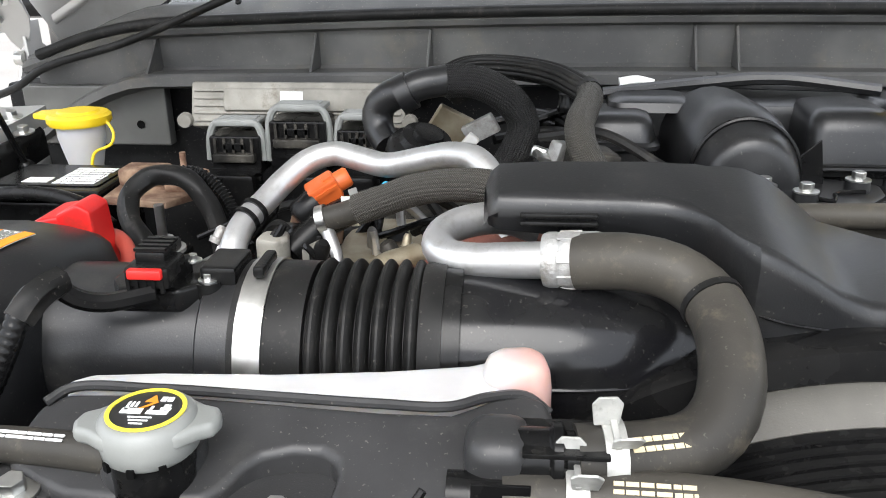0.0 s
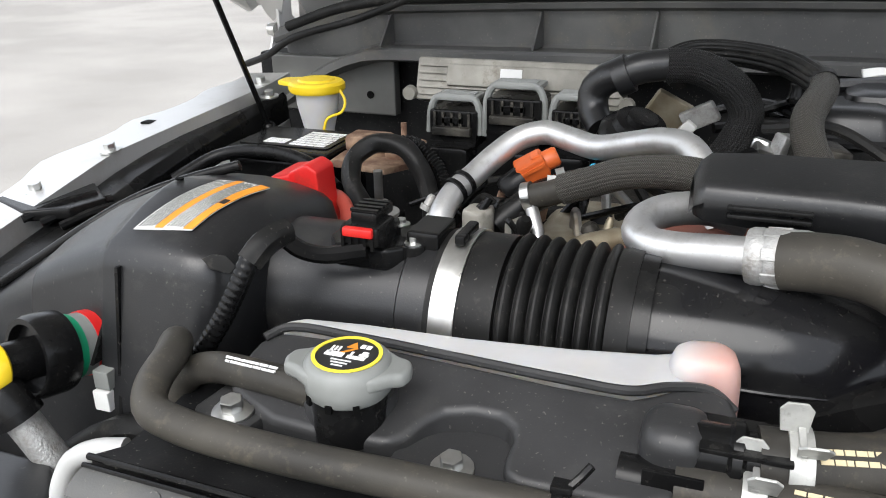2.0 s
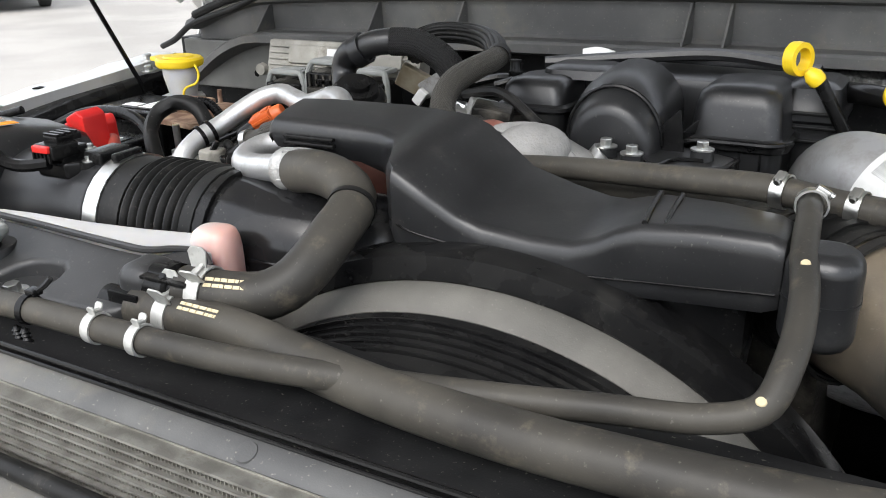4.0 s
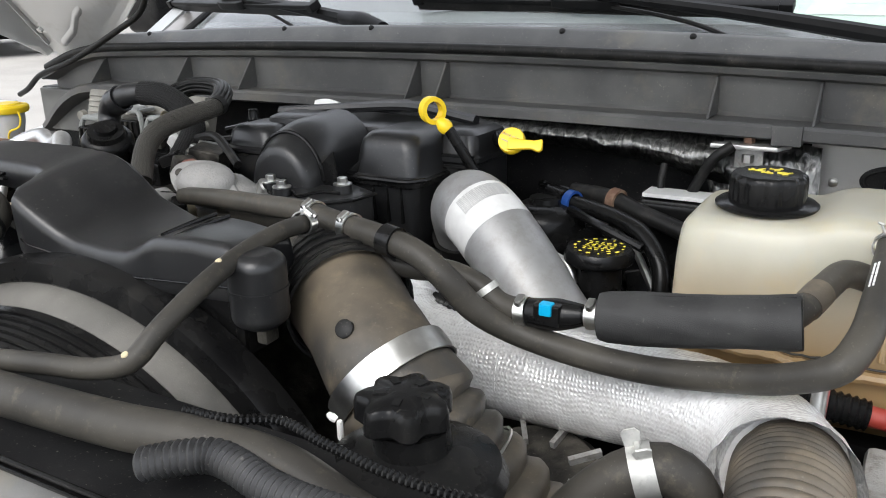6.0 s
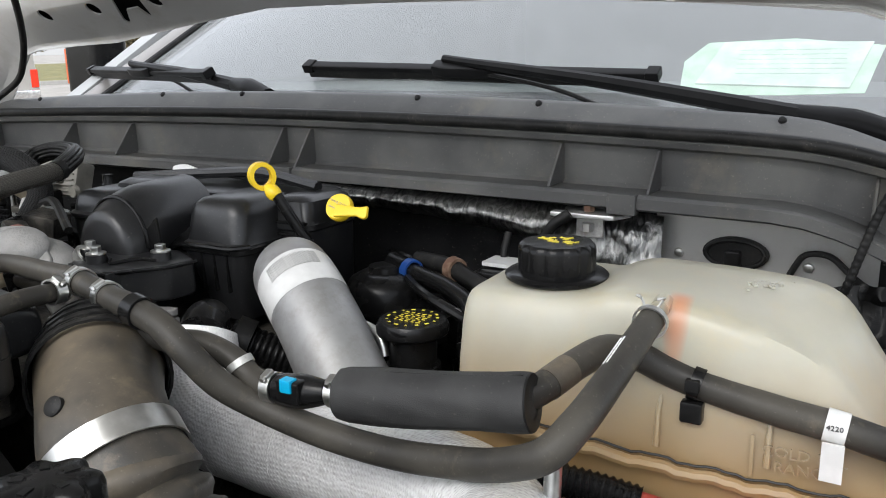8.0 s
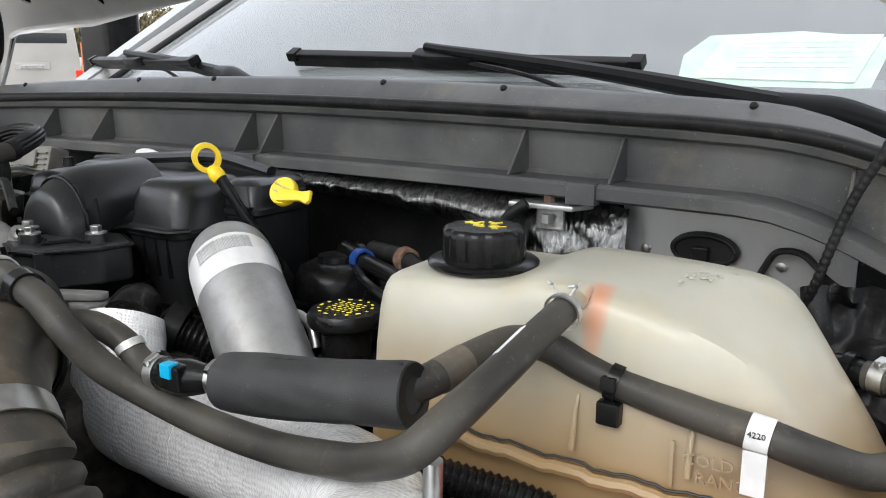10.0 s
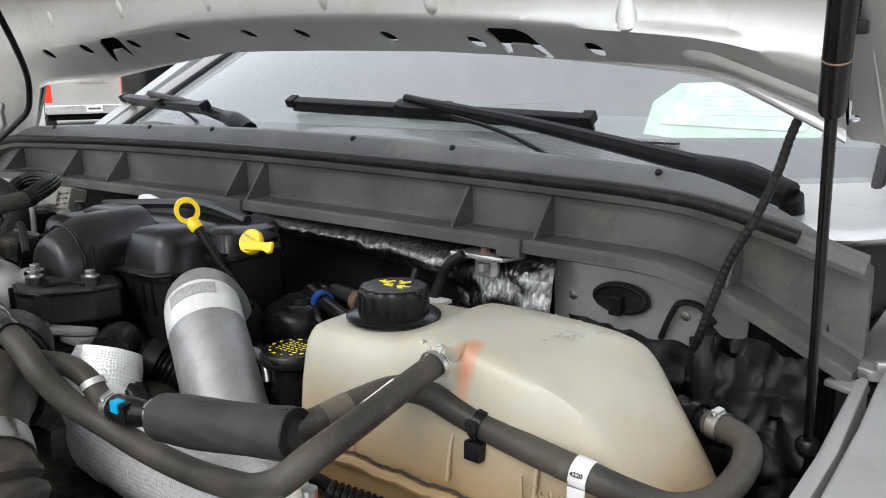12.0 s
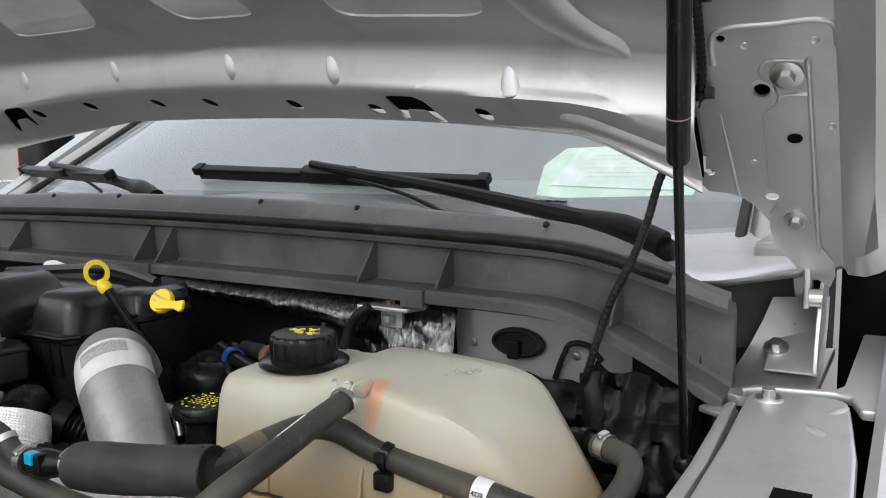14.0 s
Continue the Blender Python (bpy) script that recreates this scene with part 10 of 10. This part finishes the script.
for at, up, s in BOLTS[1:]:
    copy_thing(bolt_proto, axis(up, at) @ Matrix.Diagonal((s, s, s, 1)))
at, up, s = BOLTS[0]
bolt_proto.matrix_basis = axis(up, at) @ Matrix.Diagonal((s, s, s, 1))


SIDE = "far"
# ---- car park: vehicles, posts, platform, kerb, trees ----
def vehicle(name, at, yaw, paint, label, length=5.6, width=1.95, height=1.85, pickup=True, plate=False):
    """A parked vehicle: nose along +x of its own frame."""
    e = thing(name, at, label, name, "parked vehicles")
    m = Matrix.Translation(at) @ Matrix.Rotation(radians(yaw), 4, "Z")
    h = length / 2
    if pickup:
        prof = [(-h, 0.55), (-h, 1.12), (-0.15 * length, 1.12), (-0.12 * length, height - 0.05), (-0.05 * length, height), (0.10 * length, height), (0.22 * length, 1.16), (h - 0.05, 1.08), (h, 0.95), (h, 0.5)]
    else:
        prof = [(-h, 0.5), (-h, height - 0.1), (-h + 0.1, height), (0.30 * length, height), (0.42 * length, 1.15), (h, 1.0), (h, 0.5)]
    bm = bmesh.new()
    loft(bm, [[m @ Vector((x, s * width / 2 * (0.88 if z > 1.3 else 1.0), z)) for x, z in prof] for s in (-1, -0.97, 0.97, 1)])
    part("body", bm, paint, e, bevel=0.05, segs=3)
    part("sill", B((-h + 0.1, -width / 2 + 0.05, 0.35), (h - 0.1, width / 2 - 0.05, 0.6), m), DARK, e)
    for sx in (-0.31, 0.31):
        for sy in (-1, 1):
            mm = m @ axis((0, sy, 0), (sx * length, sy * (width / 2 - 0.2), 0.38))
            w = part("wheel", L([(0, 0), (0.36, 0), (0.38, 0.04), (0.38, 0.19), (0.35, 0.215), (0.24, 0.22), (0, 0.2)], mm, 28), TYRE, e)
            part("rim", L([(0, 0.2), (0.06, 0.225), (0.2, 0.212), (0.24, 0.224), (0.25, 0.21)], mm, 20), STEEL, w)
    for sy in (-1, 1):
        x0, x1 = (-0.10 * length, 0.12 * length) if pickup else (-0.4 * length, 0.30 * length)
        mid = (x0 + x1) / 2
        for a, b in ((x0 + 0.12, mid - 0.05), (mid + 0.05, x1)):
            part("side_window", B((a, sy * width * 0.445 - 0.03, 1.22), (b, sy * width * 0.445 + 0.03, height - 0.16), m), DARKGLASS, e, bevel=0.02)
        part("tail_lamp", B((-h - 0.015, sy * (width / 2 - 0.09) - 0.07, 0.72), (-h + 0.05, sy * (width / 2 - 0.09) + 0.07, 1.08), m), LAMP_RED, e, "red tail lamp", bevel=0.015)
        part("mirror", B((0.16 * length, sy * (width / 2 + 0.1) - 0.1, 1.15), (0.16 * length + 0.1, sy * (width / 2 + 0.1) + 0.1, 1.42), m), SATIN, e, bevel=0.03)
    part("rear_bumper", B((-h - 0.12, -width / 2 + 0.03, 0.48), (-h + 0.02, width / 2 - 0.03, 0.68), m), CHROME, e, bevel=0.03)
    part("front_bumper", B((h - 0.05, -width / 2 + 0.03, 0.42), (h + 0.1, width / 2 - 0.03, 0.66), m), CHROME, e, bevel=0.03)
    part("rear_window", B((-h - 0.01 if not pickup else -0.135 * length - 0.02, -width * 0.36, 1.62 if plate else 1.25), (-h + 0.02 if not pickup else -0.12 * length + 0.05, width * 0.36, height - 0.18), m), DARKGLASS, e, bevel=0.01)
    if pickup:
        part("tailgate", B((-h - 0.02, -width / 2 + 0.17, 0.70), (-h + 0.02, width / 2 - 0.17, 1.12), m), paint, e, bevel=0.02)
        part("tailgate_handle", B((-h - 0.035, -0.14, 0.93), (-h - 0.01, 0.14, 1.02), m), SATIN, e, bevel=0.01)
    if plate:
        part("handle_recess", B((-h - 0.02, -0.32, 1.10), (-h + 0.01, 0.32, 1.24), m), paint, e, bevel=0.015)
        part("gate_handle", B((-h - 0.035, -0.22, 1.13), (-h - 0.015, 0.22, 1.20), m), CHROME, e, bevel=0.008)
        pl = part("number_plate", B((-h - 0.135, -0.16, 0.52), (-h - 0.118, 0.16, 0.66), m), LABEL, e, bevel=0.004)
        part("plate_bars", print_bars(m @ Matrix.Translation((-h - 0.136, 0, 0.59)) @ Matrix((Vector((0, -1, 0)), Vector((0, 0, 1)), Vector((-1, 0, 0)))).transposed().to_4x4(), 0.24, 0.07, 1, 3, thick=0.002), INK_BLACK, pl)
    return e


vehicle("estate_car", (-17.4, 10.9, 0), 152, CHAMPAGNE, "champagne grey estate car parked with its tailgate towards us", length=4.8, width=1.9, height=2.0, pickup=False, plate=True)
vehicle("pickup_truck", (-24.6, 5.6, 1.1), 160, WHITEPAINT, "white pickup truck standing on the steel platform")
vehicle("van", (-118, 38.5, 0), 15, WHITEPAINT, "small white van parked far off beyond the grass", length=5.2, height=2.1, pickup=False)
vehicle("van", (4.5, 30.0, 0), 170, WHITEPAINT, "white van parked behind the cab", length=5.0, height=1.9, pickup=False)

for bx, by in ((-22.6, 9.15), (-24.0, 10.1)):
    e = thing("bollard", (bx, by, 0), "red painted steel bollard on a small concrete foot", "bollard", "red bollards")
    part("post", L([(0, 0), (0.085, 0), (0.085, 1.0), (0.06, 1.05), (0, 1.06)], Matrix.Translation((bx, by, 0)), 20), REDPOST, e)
    part("foot", L([(0, 0), (0.3, 0), (0.28, 0.03), (0, 0.03)], Matrix.Translation((bx, by, 0)), 20), CONCRETE, e)
lamp_base = thing("concrete_block", (-23.0, 11.2, 0), "round pale concrete block beside the bollards", "concrete block")
part("block", L([(0, 0), (0.75, 0), (0.73, 0.55), (0.68, 0.6), (0, 0.6)], Matrix.Translation((-23.0, 11.2, 0)), 28), CONCRETE, lamp_base)

pf = thing("steel_platform", (-20.5, 6.2, 0), "black steel work platform with steps and cross bracing", "platform")
part("deck", B((-28.0, 4.4, 1.02), (-20.0, 7.0, 1.10)), SATIN, pf)
for px, py in ((-27.8, 4.5), (-20.1, 4.5), (-27.8, 6.9), (-20.1, 6.9), (-24.0, 4.5), (-24.0, 6.9)):
    part("leg", B((px - 0.04, py - 0.04, 0), (px + 0.04, py + 0.04, 1.02)), SATIN, pf)
bm = bmesh.new()
rod(bm, (-20.1, 5.3, 0.1), (-20.1, 6.9, 0.95), 0.035)
part("brace", bm, SATIN, pf)
for sy in (7.05, 7.65):
    bm = bmesh.new()
    rod(bm, (-19.5, sy, 0), (-20.1, sy, 1.08), 0.035)
    part("stair_string", bm, SATIN, pf)
for k in range(4):
    z = 0.2 + 0.25 * k
    part("tread", B((-19.75 - 0.14 * k, 7.05, z), (-19.55 - 0.14 * k, 7.65, z + 0.03)), SATIN, pf)

SIDE = "left"
solo("kerb", B((-31.2, -80, 0.0), (-31.0, 90, 0.16), Matrix.Rotation(radians(-6), 4, "Z")), CONCRETE, "low concrete kerb along the car park edge", "kerb", kind="structure", smooth=False)
solo("grass_verge", B((-62, -100, 0.0), (-31.3, 110, 0.14), Matrix.Rotation(radians(-6), 4, "Z")), GRASS, "dry yellow-green grass verge", "grass", kind="structure", smooth=False)
solo("far_road", B((-115, -110, 0.005), (-70, 118, 0.02)), GROUND, "far asphalt road beyond the verge", "road", kind="structure", smooth=False)


SIDE = "far"


def tree(at, h, seed):
    rnd = random.Random(seed)
    e = thing("tree", at, "bare-leaning autumn tree with a ragged brownish-green crown", "tree", "far trees")
    at = Vector(at)
    bm = bmesh.new()
    tube(bm, [at, at + Vector((0.2, 0.1, h * 0.3)), at + Vector((0.1, -0.2, h * 0.6)), at + Vector((0.3, 0, h * 0.9))], 0.3, seg=8, step=h / 14, radii=[(0, 0.32), (0.4, 0.22), (1, 0.05)])
    for k in range(8):
        z = h * rnd.uniform(0.3, 0.8)
        a = rnd.uniform(0, 6.28)
        r = h * 0.3 * rnd.uniform(0.6, 1)
        tube(bm, [at + Vector((0.1, 0, z)), at + Vector((r * 0.5 * math.cos(a), r * 0.5 * math.sin(a), z + h * 0.08)), at + Vector((r * math.cos(a), r * math.sin(a), z + h * 0.14))], 0.1, seg=6, step=h / 12, radii=[(0, 0.12), (1, 0.03)])
    part("trunk", bm, BARK, e)
    vs, fs = [], []
    for k in range(1500):
        while True:
            v = Vector((rnd.uniform(-1, 1), rnd.uniform(-1, 1), rnd.uniform(-1, 1)))
            if v.length < 1 and noise.noise(v * 2.3 + Vector((seed, 0, 0))) > -0.12:
                break
        c = at + Vector((v.x * h * 0.55, v.y * h * 0.55, h * 0.47 + v.z * h * 0.45))
        s = rnd.uniform(0.2, 0.5)
        q = Euler((rnd.uniform(0, 6), rnd.uniform(0, 6), rnd.uniform(0, 6))).to_matrix()
        i = len(vs)
        vs += [c + q @ Vector(o) * s for o in ((-1, -0.5, 0), (1, -0.5, 0.2), (0.8, 0.6, 0), (-0.9, 0.5, 0.3))]
        fs.append((i, i + 1, i + 2, i + 3))
    me = bpy.data.meshes.new("crown")
    me.from_pydata([v - at for v in vs], [], fs)
    me.materials.append(LEAF)
    ob = new("crown", me)
    ob.parent = e


for k in range(24):
    tree((-128 - (k % 3) * 6, -30 + k * 7.2, 0), 7.0 + (k * 37 % 5), k + 1)

SIDE = "right"
# own door mirror
mr = thing("door_mirror", (-1.19, 1.75, 1.35), "black door mirror housing with an amber marker lamp", "mirror")
part("housing", B((-1.27, 1.70, 1.41), (-1.12, 1.82, 1.68)), SATIN, mr, bevel=0.03, segs=3)
part("marker_lamp", B((-1.281, 1.715, 1.46), (-1.262, 1.735, 1.56)), ORANGE, mr, "amber marker lamp", bevel=0.004)
part("arm", B((-1.15, 1.73, 1.39), (-0.60, 1.79, 1.44)), SATIN, mr, bevel=0.015)
